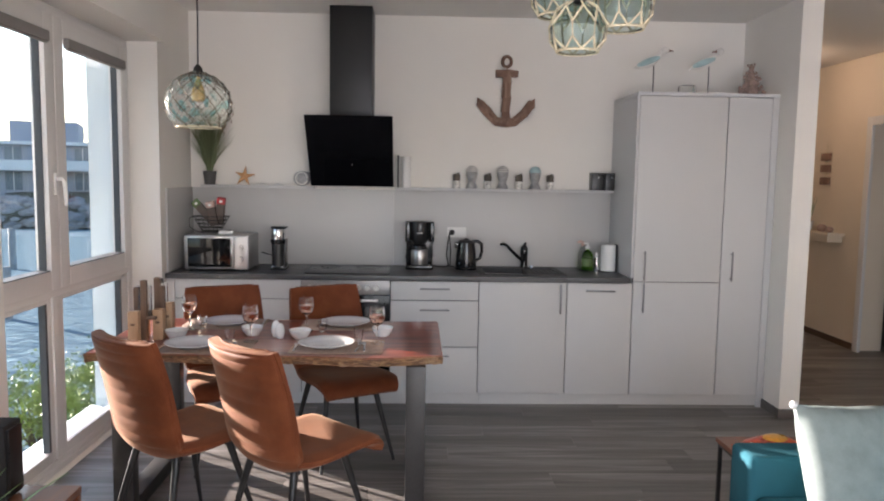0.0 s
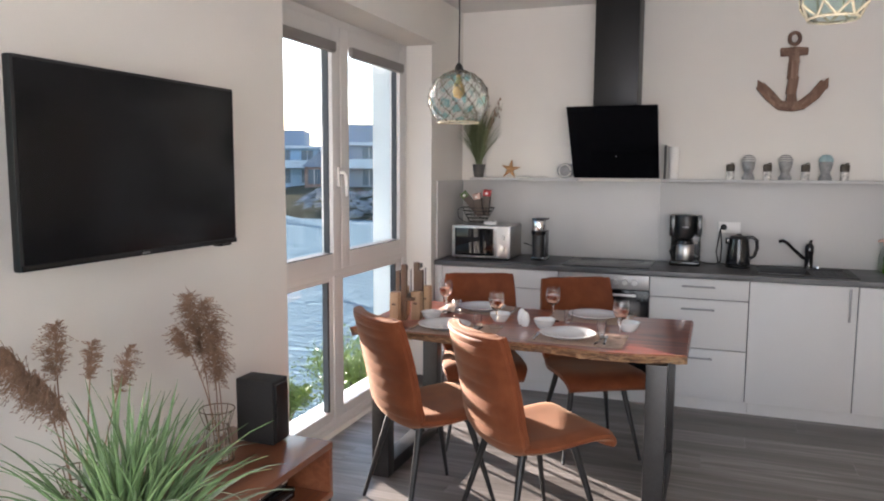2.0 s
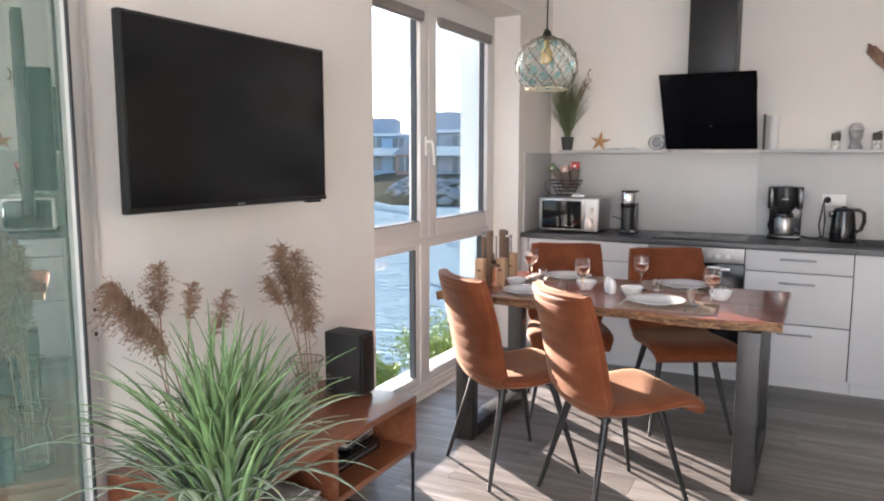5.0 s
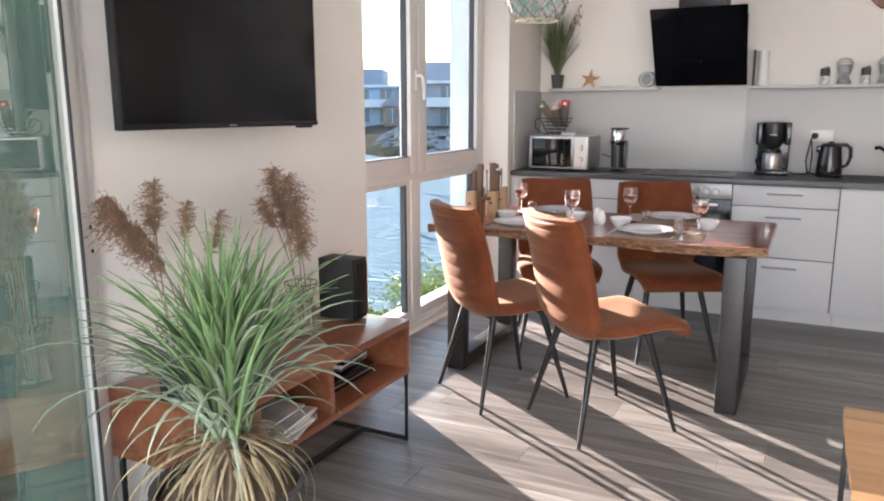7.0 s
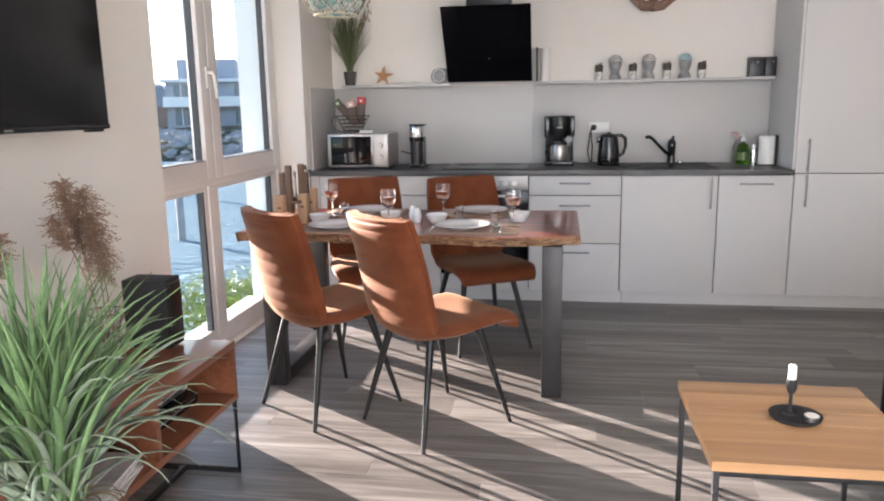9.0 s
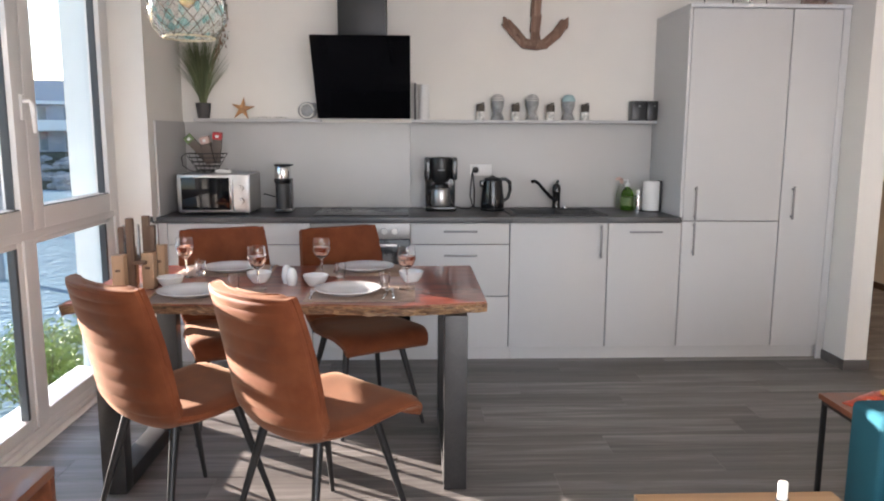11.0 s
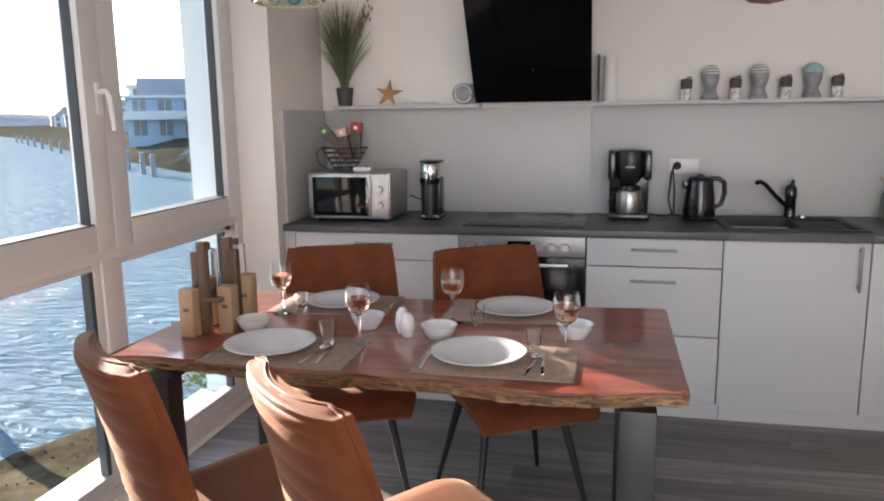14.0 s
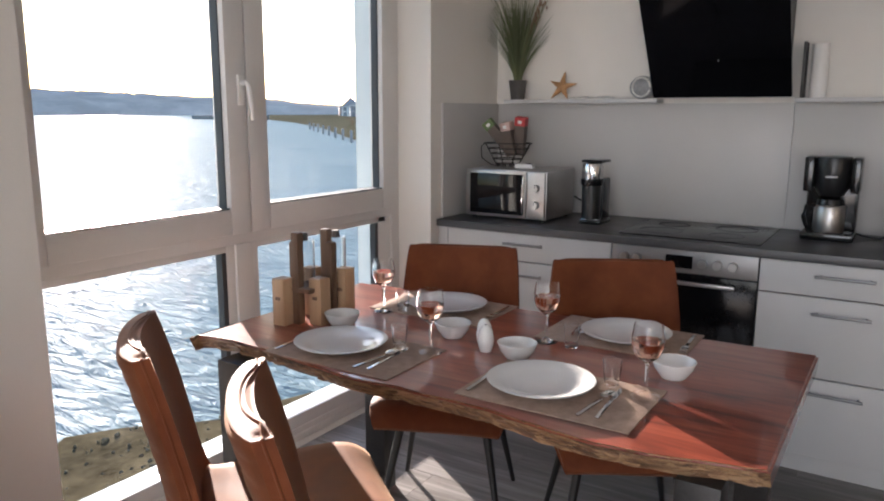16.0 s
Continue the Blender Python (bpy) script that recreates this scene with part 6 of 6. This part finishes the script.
# ---- television wall ----
def television():
    o = thing("television", (0, 0, 0), "large black flat television on a wall bracket", "television")
    y0, y1, z0, z1 = -4.152, -3.245, 1.270, 1.825
    part("case", box((0.204, y0, z0), (0.232, y1, z1), 0.006), M["blackplastic"], o)
    part("screen", box((0.231, y0 + 0.010, z0 + 0.018), (0.2345, y1 - 0.010, z1 - 0.010), 0.001), M["screen"], o, "dark glossy screen")
    part("chin", box((0.230, y0 + 0.004, z0 + 0.002), (0.2365, y1 - 0.004, z0 + 0.017), 0.001), M["gloss"], o)
    part("maker_mark", box((0.2366, -3.73, z0 + 0.006), (0.2372, -3.695, z0 + 0.012), 0), M["nickel"], o, "pale maker's mark", False)
    part("back_cover", box((0.140, y0 + 0.12, z0 + 0.06), (0.205, y1 - 0.12, z1 - 0.14), 0.008), M["blackplastic"], o)
    part("bracket", box((WX + 0.001, -3.80, 1.45), (0.142, -3.62, 1.65), 0.004), M["iron"], o, "black wall bracket")
    part("sensor", box((0.200, -3.34, z0 - 0.008), (0.228, -3.27, z0), 0.002), M["gloss"], o)


television()


def lowboard():
    o = thing("tv_lowboard", (0, 0, 0), "red-brown wooden media lowboard on a black steel frame", "lowboard")
    x0, x1, y0, y1, z0, z1 = 0.10, 0.560, -4.165, -3.128, 0.292, 0.512
    part("top", box((x0, y0, z1 - 0.026), (x1, y1, z1), 0.003), M["sheesham"], o)
    part("bottom", box((x0, y0, z0), (x1, y1, z0 + 0.024), 0.003), M["sheesham"], o)
    for y in (y0, -3.672, y1 - 0.024):
        part("side_panel", box((x0, y, z0 + 0.024), (x1 - 0.002, y + 0.024, z1 - 0.026), 0.002), M["sheesham"], o)
    part("back_panel", box((x0, y0 + 0.024, z0 + 0.024), (x0 + 0.012, y1 - 0.024, z1 - 0.026)), M["sheesham"], o, smooth=False)
    f = part("drawer", box((x1 - 0.022, y0 + 0.026, z0 + 0.027), (x1 - 0.001, -4.02, z1 - 0.029), 0.002), M["sheesham"], o)
    part("handle", rod((x1 - 0.001, -4.09, 0.40), (x1 + 0.018, -4.09, 0.40), 0.010, 0.012, 12), M["iron"], f)
    r = 0.011
    for y in (y0 + 0.02, y1 - 0.012):
        bm = tube([(x1 - 0.012, y, z0), (x1 - 0.012, y, r), (x0 + 0.012, y, r), (x0 + 0.012, y, z0)], r, 4)
        part("leg_frame", bm, M["iron"], o)
    bm = box(((x0 + x1) / 2 - 0.01, y0 + 0.03, 0.002), ((x0 + x1) / 2 + 0.01, y1 - 0.02, 0.022))
    part("floor_bar", bm, M["iron"], o)


lowboard()
LB = 0.512


def speaker(x0, x1, y0, y1, h, label):
    o = thing("loudspeaker", (x0, y0, LB), label, "loudspeaker", "loudspeakers on the lowboard")
    w, d = x1 - x0, y1 - y0
    part("cabinet", box((0, 0, 0.004), (w, d, h), 0.004), M["matt"], o)
    g = part("grille", box((w - 0.001, 0.012, 0.018), (w + 0.010, d - 0.012, h - 0.014), 0.004), M["blackplastic"], o, "black cloth grille")
    for x in (0.03, w - 0.03):
        for y in (0.03, d - 0.03):
            part("foot", rod((x, y, 0), (x, y, 0.005), 0.010, seg=8), M["matt"], o)


speaker(0.225, 0.385, -3.262, -3.160, 0.245, "black loudspeaker box standing on the lowboard")
speaker(0.30, 0.48, -4.15, -4.02, 0.10, "low black audio box on the lowboard")
o = thing("media_player", (0.20, -3.60, 0.317), "flat black media player in the lowboard", "media player")
part("case", box((0, 0, 0.004), (0.26, 0.36, 0.045), 0.004), M["gloss"], o)
part("front_strip", box((0.258, 0.02, 0.020), (0.262, 0.34, 0.026), 0.001), M["nickel"], o)
for k in range(3):
    o = thing("game_box", pose(0.27 + 0.01 * k, -3.28 - 0.012 * k, 0.317 + 0.031 * k, 0, 0, 3 * k), "dark boxed disc set stacked in the lowboard", "box", "boxes in the lowboard")
    part("case", box((-0.12, -0.10, 0), (0.12, 0.10, 0.028), 0.002), M["gloss"] if k != 1 else M["book"], o)
    part("band", box((0.1185, -0.09, 0.008), (0.1205, 0.09, 0.018), 0), M["nickel"], o, smooth=False)
random.seed(8)
for k in range(7):
    o = thing("magazine", pose(0.40 + random.gauss(0, 0.02), -3.86 + random.gauss(0, 0.015), 0.3170 + k * 0.0075, 0, 0, random.gauss(8, 9)), "magazine lying in an untidy pile in the lowboard", "magazine", "magazines in the lowboard")
    part("pages", box((-0.14, -0.10, 0.0008), (0.14, 0.10, 0.0062), 0.0006), M["paper"], o, "white page edges")
    part("cover", box((-0.141, -0.101, 0.0062), (0.141, 0.101, 0.0072), 0.0004), M["book"], o)


def plume(parent, root, tip, L, n, seed, bend, sweep):
    """A dried reed plume on a thin stalk: fine branchlets that hug the axis and blow to one side."""
    random.seed(seed)
    root, tip, sweep = Vector(root), Vector(tip), Vector(sweep)
    mid = (root + tip) / 2 + Vector(bend)
    curve = lambda u: root * (1 - u) ** 2 + mid * 2 * u * (1 - u) + tip * u * u
    part("stalk", tube([curve(k / 12) for k in range(13)], 0.0022, 5), M["pampas"], parent)
    total = (tip - root).length
    bm = None
    for b in range(n):
        v = random.random() ** 0.85
        u = 1 - v * L / total
        p = curve(u)
        out = (curve(min(1, u + 0.03)) - curve(u - 0.03)).normalized()
        width = 0.22 + 0.78 * math.sin(math.pi * min(1, 0.08 + 0.86 * v)) ** 0.8
        side = Vector((random.gauss(0, 1), random.gauss(0, 1), random.gauss(0, 0.5))).normalized()
        d = (out * 0.8 + side * 0.65 + sweep * (0.4 + 0.6 * random.random())).normalized()
        s = (0.036 + 0.042 * random.random()) * width * L / 0.2
        e = p + d * s + Vector((0, 0, -s * 0.30)) + sweep * s * 0.35
        bm = tube([p, p + d * s * 0.55, e], [0.0007, 0.0011, 0.0004], 3, bm)
        for q in range(3):
            f = p + (e - p) * (0.35 + 0.3 * q)
            w = Vector((random.gauss(0, 1), random.gauss(0, 1), random.gauss(-0.3, 0.8))).normalized() * 0.0055 + d * 0.006
            bm = tube([f, f + w], [0.0019, 0.0005], 3, bm)
    tagged(part("feather", bm, M["pampas"], parent, "brown feathery plume"), kind="stuff")


def pampas_vase(x, y, label, plumes):
    o = thing("pampas_vase", (x, y, LB), label, "vase")
    for k in range(8):
        a = k * math.pi / 4
        part("wire", tube([(0.055 * math.cos(a), 0.055 * math.sin(a), 0.003), (0.050 * math.cos(a), 0.050 * math.sin(a), 0.08), (0.040 * math.cos(a), 0.040 * math.sin(a), 0.12), (0.062 * math.cos(a), 0.062 * math.sin(a), 0.185)], 0.0018, 5), M["wire"], o)
    for r, z in ((0.055, 0.003), (0.040, 0.12), (0.062, 0.185)):
        part("hoop", tube([(r * math.cos(k * 0.3142), r * math.sin(k * 0.3142), z) for k in range(20)], 0.0022, 5, None, True), M["wire"], o)
    part("inner_glass", lathe([(0, 0.004), (0.040, 0.004), (0.042, 0.01), (0.036, 0.13), (0.034, 0.13), (0.039, 0.012), (0, 0.008)], 20), M["glass"], o, "clear glass insert")
    for k, (tip, L, n, bend, sweep) in enumerate(plumes):
        plume(o, (0.008 * k - 0.01, 0.006 * k, 0.012), tip, L, n, 40 + k, bend, sweep)


pampas_vase(0.27, -3.435, "black wire vase with tall brown dried reed plumes", [
    ((0.0, -0.135, 0.610), 0.25, 300, (0, 0.03, 0.06), (0.1, -0.25, -0.1)),
    ((0.02, -0.080, 0.585), 0.25, 280, (0, 0.04, 0.05), (0.1, 0.10, -0.35)),
    ((0.03, -0.235, 0.525), 0.16, 150, (0, 0.03, 0.09), (0, -0.2, -0.25)),
    ((0.05, -0.085, 0.470), 0.20, 240, (0, 0.02, 0.05), (0.1, -0.05, -0.75))])
pampas_vase(0.25, -4.02, "wire vase with drooping brown dried reeds", [
    ((0.02, -0.225, 0.590), 0.24, 330, (0, 0.06, 0.12), (0.1, -0.55, -0.55)),
    ((0.0, -0.050, 0.612), 0.17, 190, (0, -0.05, 0.05), (0, -0.25, -0.3)),
    ((0.02, 0.050, 0.548), 0.12, 120, (0, -0.01, 0.03), (0, 0.10, -0.2)),
    ((0.03, 0.180, 0.500), 0.15, 130, (0, -0.02, 0.03), (0, 0.05, -0.3)),
    ((0.04, -0.150, 0.500), 0.19, 220, (0.02, 0.03, 0.10), (0.1, -0.55, -0.7))])


# ---- the big grass plant ----
def leaf_mesh(name, L, up, droop, w, material, seg=10):
    """A strap leaf that springs from the origin along +x and bends over."""
    top, bot = [], []
    x, z, ang = 0.0, 0.0, up
    for i in range(seg + 1):
        u = i / seg
        ww = w * (0.55 + 0.9 * u if u < 0.35 else 0.865 * (1 - ((u - 0.35) / 0.65) ** 1.6) + 0.02)
        nrm = Vector((-math.sin(ang), 0, math.cos(ang)))
        c = Vector((x, 0, z))
        fold = nrm * ww * 0.22
        top.append([c + Vector((0, -ww / 2, 0)) + fold, c, c + Vector((0, ww / 2, 0)) + fold])
        bot.append([p - nrm * 0.0009 for p in top[-1]])
        x += math.cos(ang) * L / seg
        z += math.sin(ang) * L / seg
        ang -= droop * (0.3 + 1.4 * u) / seg
    bm = skin(top, bot)
    bmesh.ops.recalc_face_normals(bm, faces=bm.faces[:])
    me = bpy.data.meshes.new(name)
    bm.to_mesh(me)
    bm.free()
    me.materials.append(material)
    me.shade_smooth()
    return me


def grass_plant():
    o = thing("potted_plant", (0.795, -4.41, 0.0), "bushy ornamental grass with green straps and dry lower leaves", "plant")
    part("pot", lathe([(0, 0), (0.13, 0), (0.14, 0.01), (0.17, 0.48), (0.175, 0.49), (0.16, 0.49), (0.155, 0.46), (0, 0.46)], 30), M["potgrey"], o, "dark grey pot")
    part("soil", lathe([(0, 0.465), (0.155, 0.465), (0.10, 0.50), (0.04, 0.59), (0, 0.62)], 20), M["twig"], o, "brown stem base")
    random.seed(12)
    kinds = []
    for k in range(8):
        up = radians(87 - 4.6 * k)
        kinds.append(leaf_mesh("leaf", (0.43 - 0.010 * k) + 0.02 * (k % 3), up, 0.55 + 0.235 * k, 0.0145, M["leaf"] if k < 4 else M["leaf2"]))
    for k in range(295):
        q = min(7, int(abs(random.gauss(0, 4.4))))
        a = random.random() * 360
        s = 0.78 + 0.42 * random.random()
        m = pose(random.gauss(0, 0.018), random.gauss(0, 0.018), 0.595 + random.random() * 0.03, random.gauss(0, 8), random.gauss(0, 6), a) @ Matrix.Diagonal((s, s * (0.8 + 0.5 * random.random()), s, 1))
        shared("leaf", kinds[q], o, m)
    dry = [leaf_mesh("dry_leaf", 0.26 + 0.02 * k, radians(2 - 14 * k), 1.9 - 0.1 * k, 0.0105, M["dryleaf"]) for k in range(4)]
    for k in range(150):
        s = 0.62 + 0.45 * random.random()
        m = pose(random.gauss(0, 0.02), random.gauss(0, 0.02), 0.590 + random.gauss(0, 0.012), random.gauss(0, 12), random.gauss(0, 10), random.random() * 360) @ Matrix.Diagonal((s, s, s, 1))
        shared("dry_leaf", random.choice(dry), o, m)


grass_plant()


# ---- coffee table, side table, sofa ----
def frame_table(name, x0, x1, y0, y1, h, top_t, material, label, category, boards):
    o = thing(name, (0, 0, 0), label, category)
    cuts = [y0 + (y1 - y0) * c for c in boards]
    for q, (lo, hi) in enumerate(zip(cuts, cuts[1:])):
        ys = [lo + 0.0004 + (hi - lo - 0.0008) * k / 5 for k in range(6)]
        left = [(x0 + 0.003 * noise.noise((y * 9, 0.5, h)), y) for y in ys]
        right = [(x1 + 0.003 * noise.noise((y * 9, 7.5, h)), y) for y in ys]
        part("board", prism(left + right[::-1], h - top_t, h, None, 0.0012), material, o, at=(0, 0, 0))
    s = 0.0075
    for x in (x0 + 0.015, x1 - 0.015):
        for y in (y0 + 0.015, y1 - 0.015):
            part("leg", box((x - s, y - s, 0.0), (x + s, y + s, h - top_t - 0.001), 0.001), M["iron"], o)
    for z in (h - top_t - 0.016, 0.0):
        for y in (y0 + 0.015, y1 - 0.015):
            part("rail", box((x0 + 0.0225, y - s, z), (x1 - 0.0225, y + s, z + 0.015), 0.001), M["iron"], o)
        for x in (x0 + 0.015, x1 - 0.015):
            if z == 0.0 and x > (x0 + x1) / 2:
                continue
            part("rail", box((x - s, y0 + 0.0225, z), (x + s, y1 - 0.0225, z + 0.015), 0.001), M["iron"], o)
    return o


frame_table("coffee_table", 2.075, 2.590, -3.805, -3.270, 0.480, 0.026, M["oak"], "oak coffee table with natural edge on thin black frame", "coffee table", (0, 0.22, 0.45, 0.61, 0.83, 1))
frame_table("side_table", 2.945, 3.40, -2.835, -2.57, 0.490, 0.020, M["sheesham"], "brown wooden side table on thin black frame beside the sofa", "side table", (0, 0.5, 1))

o = thing("candle_tray", (2.345, -3.520, 0.480), "black round metal dish on the coffee table", "tray")
part("dish", lathe([(0, 0), (0.062, 0), (0.066, 0.006), (0.068, 0.011), (0.064, 0.011), (0.060, 0.006), (0, 0.005)], 30), M["matt"], o)
o = thing("candle_holder", (2.335, -3.505, 0.4855), "black stemmed candle holder with a white candle", "candle holder")
part("stem", lathe([(0, 0), (0.018, 0), (0.016, 0.004), (0.005, 0.008), (0.0045, 0.055), (0.010, 0.062), (0.014, 0.075), (0.014, 0.100), (0.011, 0.100), (0.011, 0.080), (0, 0.078)], 18), M["matt"], o)
part("candle", lathe([(0, 0.079), (0.0105, 0.079), (0.0105, 0.138), (0.006, 0.141), (0, 0.139)], 14), M["candle"], o, "white stump of candle")
o = thing("tealight", (2.378, -3.548, 0.4855), "white tealight lying in the black dish", "candle")
part("cup", lathe([(0, 0), (0.019, 0), (0.0195, 0.015), (0.018, 0.015), (0, 0.012)], 18), M["steel"], o)
part("wax", lathe([(0, 0.0121), (0.0178, 0.0148), (0.017, 0.0165), (0, 0.0155)], 18), M["candle"], o)


def snack_bag():
    n = 12
    top, bot = [], []
    for i in range(n + 1):
        u = i / n
        r1, r2 = [], []
        for j in range(9):
            v = j / 8
            puff = 0.045 * (math.sin(math.pi * u) * math.sin(math.pi * v)) ** 0.6 + 0.006 * noise.noise((u * 7, v * 7, 3))
            x, y = (u - 0.5) * 0.26, (v - 0.5) * 0.17
            r1.append((x, y, 0.003 + max(0, puff)))
            r2.append((x, y, 0.0))
        top.append(r1)
        bot.append(r2)
    o = thing("snack_bag", pose(3.12, -2.70, 0.4905, 0, 0, 24), "crumpled red and orange snack bag on the side table", "bag")
    part("bag", skin(top, bot), M["red"], o)
    part("picture", ball((0.01, -0.005, 0.040), 0.055, (1.1, 0.8, 0.22), 2), M["yellow"], o, "orange printed patch")
    part("print_bar", box((-0.10, -0.02, 0.022), (-0.055, 0.02, 0.030), 0.002), M["paper"], o, "white printed patch")


snack_bag()


def sofa():
    o = thing("sofa", (0, 0, 0), "teal fabric sofa with a box armrest", "sofa")
    part("armrest", box((2.885, -3.02, 0.06), (3.80, -2.85, 0.572), 0.025, None, 3), M["teal"], o)
    part("armrest", box((2.885, -5.10, 0.06), (3.80, -4.92, 0.572), 0.025, None, 3), M["teal"], o)
    part("base", box((2.93, -4.92, 0.06), (3.80, -3.02, 0.26), 0.015), M["teal"], o)
    for a, b in ((-3.97, -3.025), (-4.915, -3.98)):
        c = part("seat_cushion", box((2.90, a, 0.262), (3.58, b, 0.435), 0.035, None, 3), M["teal"], o)
        part("piping", tube([(2.905, a + 0.03, 0.41), (2.900, (a + b) / 2, 0.412), (2.905, b - 0.03, 0.41)], 0.005, 6), M["teal"], c)
        part("back_cushion", box((3.56, a, 0.437), (3.72, b, 0.86), 0.045, None, 3), M["teal"], o)
    part("back", box((3.72, -4.92, 0.26), (3.90, -3.02, 0.82), 0.03, None, 3), M["teal"], o)
    for x in (2.96, 3.72):
        for y in (-4.98, -2.96):
            part("foot", rod((x, y, 0), (x, y, 0.062), 0.018, 0.022, 10), M["iron"], o)


sofa()


def cushion():
    n = 18
    top, bot = [], []
    for i in range(n + 1):
        r1, r2 = [], []
        for j in range(n + 1):
            u, v = -1 + 2 * i / n, -1 + 2 * j / n
            k = max(0, (1 - u ** 4) * (1 - v ** 4)) ** 0.6
            px, pz = u * 0.215, v * 0.200
            pinch = 1 - 0.07 * (1 - abs(u * v)) * (abs(u) ** 6 + abs(v) ** 6) * 0.5
            quilt = 0.004 * (abs(math.sin((u + v) * 7)) + abs(math.sin((u - v) * 7)))
            r1.append((px * pinch, -0.008 - 0.058 * k - quilt * k, pz * pinch))
            r2.append((px * pinch, 0.008 + 0.068 * k, pz * pinch))
        top.append(r1)
        bot.append(r2)
    o = thing("cushion", pose(3.175, -3.185, 0.612, -24, 4, 13), "pale mint quilted cushion leaning on the sofa arm", "cushion")
    part("cover", skin(top, bot), M["mint"], o)
    for u, v in ((-1, -1), (-1, 1), (1, -1), (1, 1)):
        part("pompom", ball((u * 0.215, 0, v * 0.200), 0.014, (1, 1, 1), 2), M["gullwhite"], o, "small white pompom")


cushion()


# ---- hallway ----
o = thing("hall_plaques", (5.797, 1.81, 1.55), "three small driftwood plaques hanging on a string", "wall decoration")
part("string", tube([(-0.004, 0, 0.42), (-0.006, 0.01, 0.2), (-0.006, 0, 0.0)], 0.003, 5), M["rope"], o)
for k, z in enumerate((0.03, 0.155, 0.27)):
    part("plaque", box((-0.022, -0.085, z - 0.03), (-0.004, 0.085, z + 0.045), 0.004), M["drift"], o)
o = thing("hall_ledge", (5.80, 1.72, 1.085), "cream wall ledge in the hallway", "shelf")
part("board", box((-0.17, -0.30, -0.03), (-0.001, 0.36, 0.0), 0.003), M["hallwall"], o)
part("console", box((-0.15, -0.26, -0.09), (-0.001, 0.32, -0.03), 0.003), M["hallwall"], o)
o = thing("hall_plant", (5.70, 1.93, 1.085), "small dark green plant in a white pot", "plant")
part("pot", lathe([(0, 0), (0.045, 0), (0.055, 0.09), (0.05, 0.09), (0, 0.08)], 18), M["white"], o)
random.seed(31)
bm = None
for k in range(40):
    a, r = random.random() * 6.28, random.random() * 0.10
    bm = tube([(0, 0, 0.07), (r * 0.4 * math.cos(a), r * 0.4 * math.sin(a), 0.17), (r * math.cos(a) * 0.8, r * math.sin(a), 0.24 + random.random() * 0.12)], [0.004, 0.004, 0.001], 4, bm)
tagged(part("grass", bm, M["plantgrass"], o), kind="stuff")
for y, r in ((1.66, 0.05), (1.52, 0.04)):
    ob = finish("hall_shell", ball((0, 0, r * 0.75), r, (0.9, 1.1, 0.8), 2), M["shell"], None, at=(5.70, y, 1.085))
    tagged(ob, "brown and white shell on the hall ledge", "seashell", "shells in the hall")
o = thing("linen_shelf", (6.45, 0.75, 0.0), "store shelf with folded linen, coloured dark as unlit", "shelf")
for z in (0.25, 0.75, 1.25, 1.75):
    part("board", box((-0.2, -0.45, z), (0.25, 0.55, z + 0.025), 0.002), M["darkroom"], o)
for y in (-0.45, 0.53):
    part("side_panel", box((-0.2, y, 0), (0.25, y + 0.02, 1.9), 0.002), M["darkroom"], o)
for z in (0.275, 0.775):
    for k in range(3):
        ob = finish("folded_towel", box((-0.16, -0.12, 0), (0.16, 0.12, 0.07), 0.03, None, 3), M["linen"], None, at=(6.45, 0.95 - 0.01 * k, z + 0.0705 * k))
        tagged(ob, "pale folded towel on the store shelf", "towel", "towels on the store shelf")
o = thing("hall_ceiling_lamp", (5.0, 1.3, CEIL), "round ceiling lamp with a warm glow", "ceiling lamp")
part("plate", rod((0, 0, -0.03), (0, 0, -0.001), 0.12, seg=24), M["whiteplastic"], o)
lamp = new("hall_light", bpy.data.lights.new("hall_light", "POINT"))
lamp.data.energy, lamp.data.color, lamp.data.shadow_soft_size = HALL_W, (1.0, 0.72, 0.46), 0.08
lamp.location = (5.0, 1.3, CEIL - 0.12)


# ---- floor planks ----
floor_ob = bpy.data.objects["floor"]
PW, PL = 0.190, 1.38
plank_meshes = {}


def plank_mesh(length):
    key = round(length, 2)
    if key not in plank_meshes:
        bm = box((0, 0.0004, -0.012), (length - 0.0008, PW - 0.0004, 0.0))
        bmesh.ops.bevel(bm, geom=[e for e in bm.edges if all(v.co.z > -0.001 for v in e.verts)], offset=0.0008, segments=1, affect="EDGES")
        me = bpy.data.meshes.new("plank")
        bm.to_mesh(me)
        bm.free()
        me.materials.append(M["plank"])
        plank_meshes[key] = me
    return plank_meshes[key]


rest = None
row, y = 0, 2.98
while y > -7.7:
    y -= PW
    x = -0.135
    cut = (0.46, 1.15, 0.20, 0.85, 1.38, 0.62)[row % 6]
    while x < 5.82:
        length = min(cut, 6.04 - x)
        if length > 0.02:
            if y > -6.4:
                shared("plank", plank_mesh(length), floor_ob, Matrix.Translation((x, y, 0)))
            else:
                rest = box((x, y + 0.0006, -0.012), (x + length - 0.0012, y + PW - 0.0006, 0.0), 0, rest)
        x += length
        cut = PL
    row += 1
tagged(part("plank_rest", rest, M["plank"], floor_ob, smooth=False), kind="stuff")
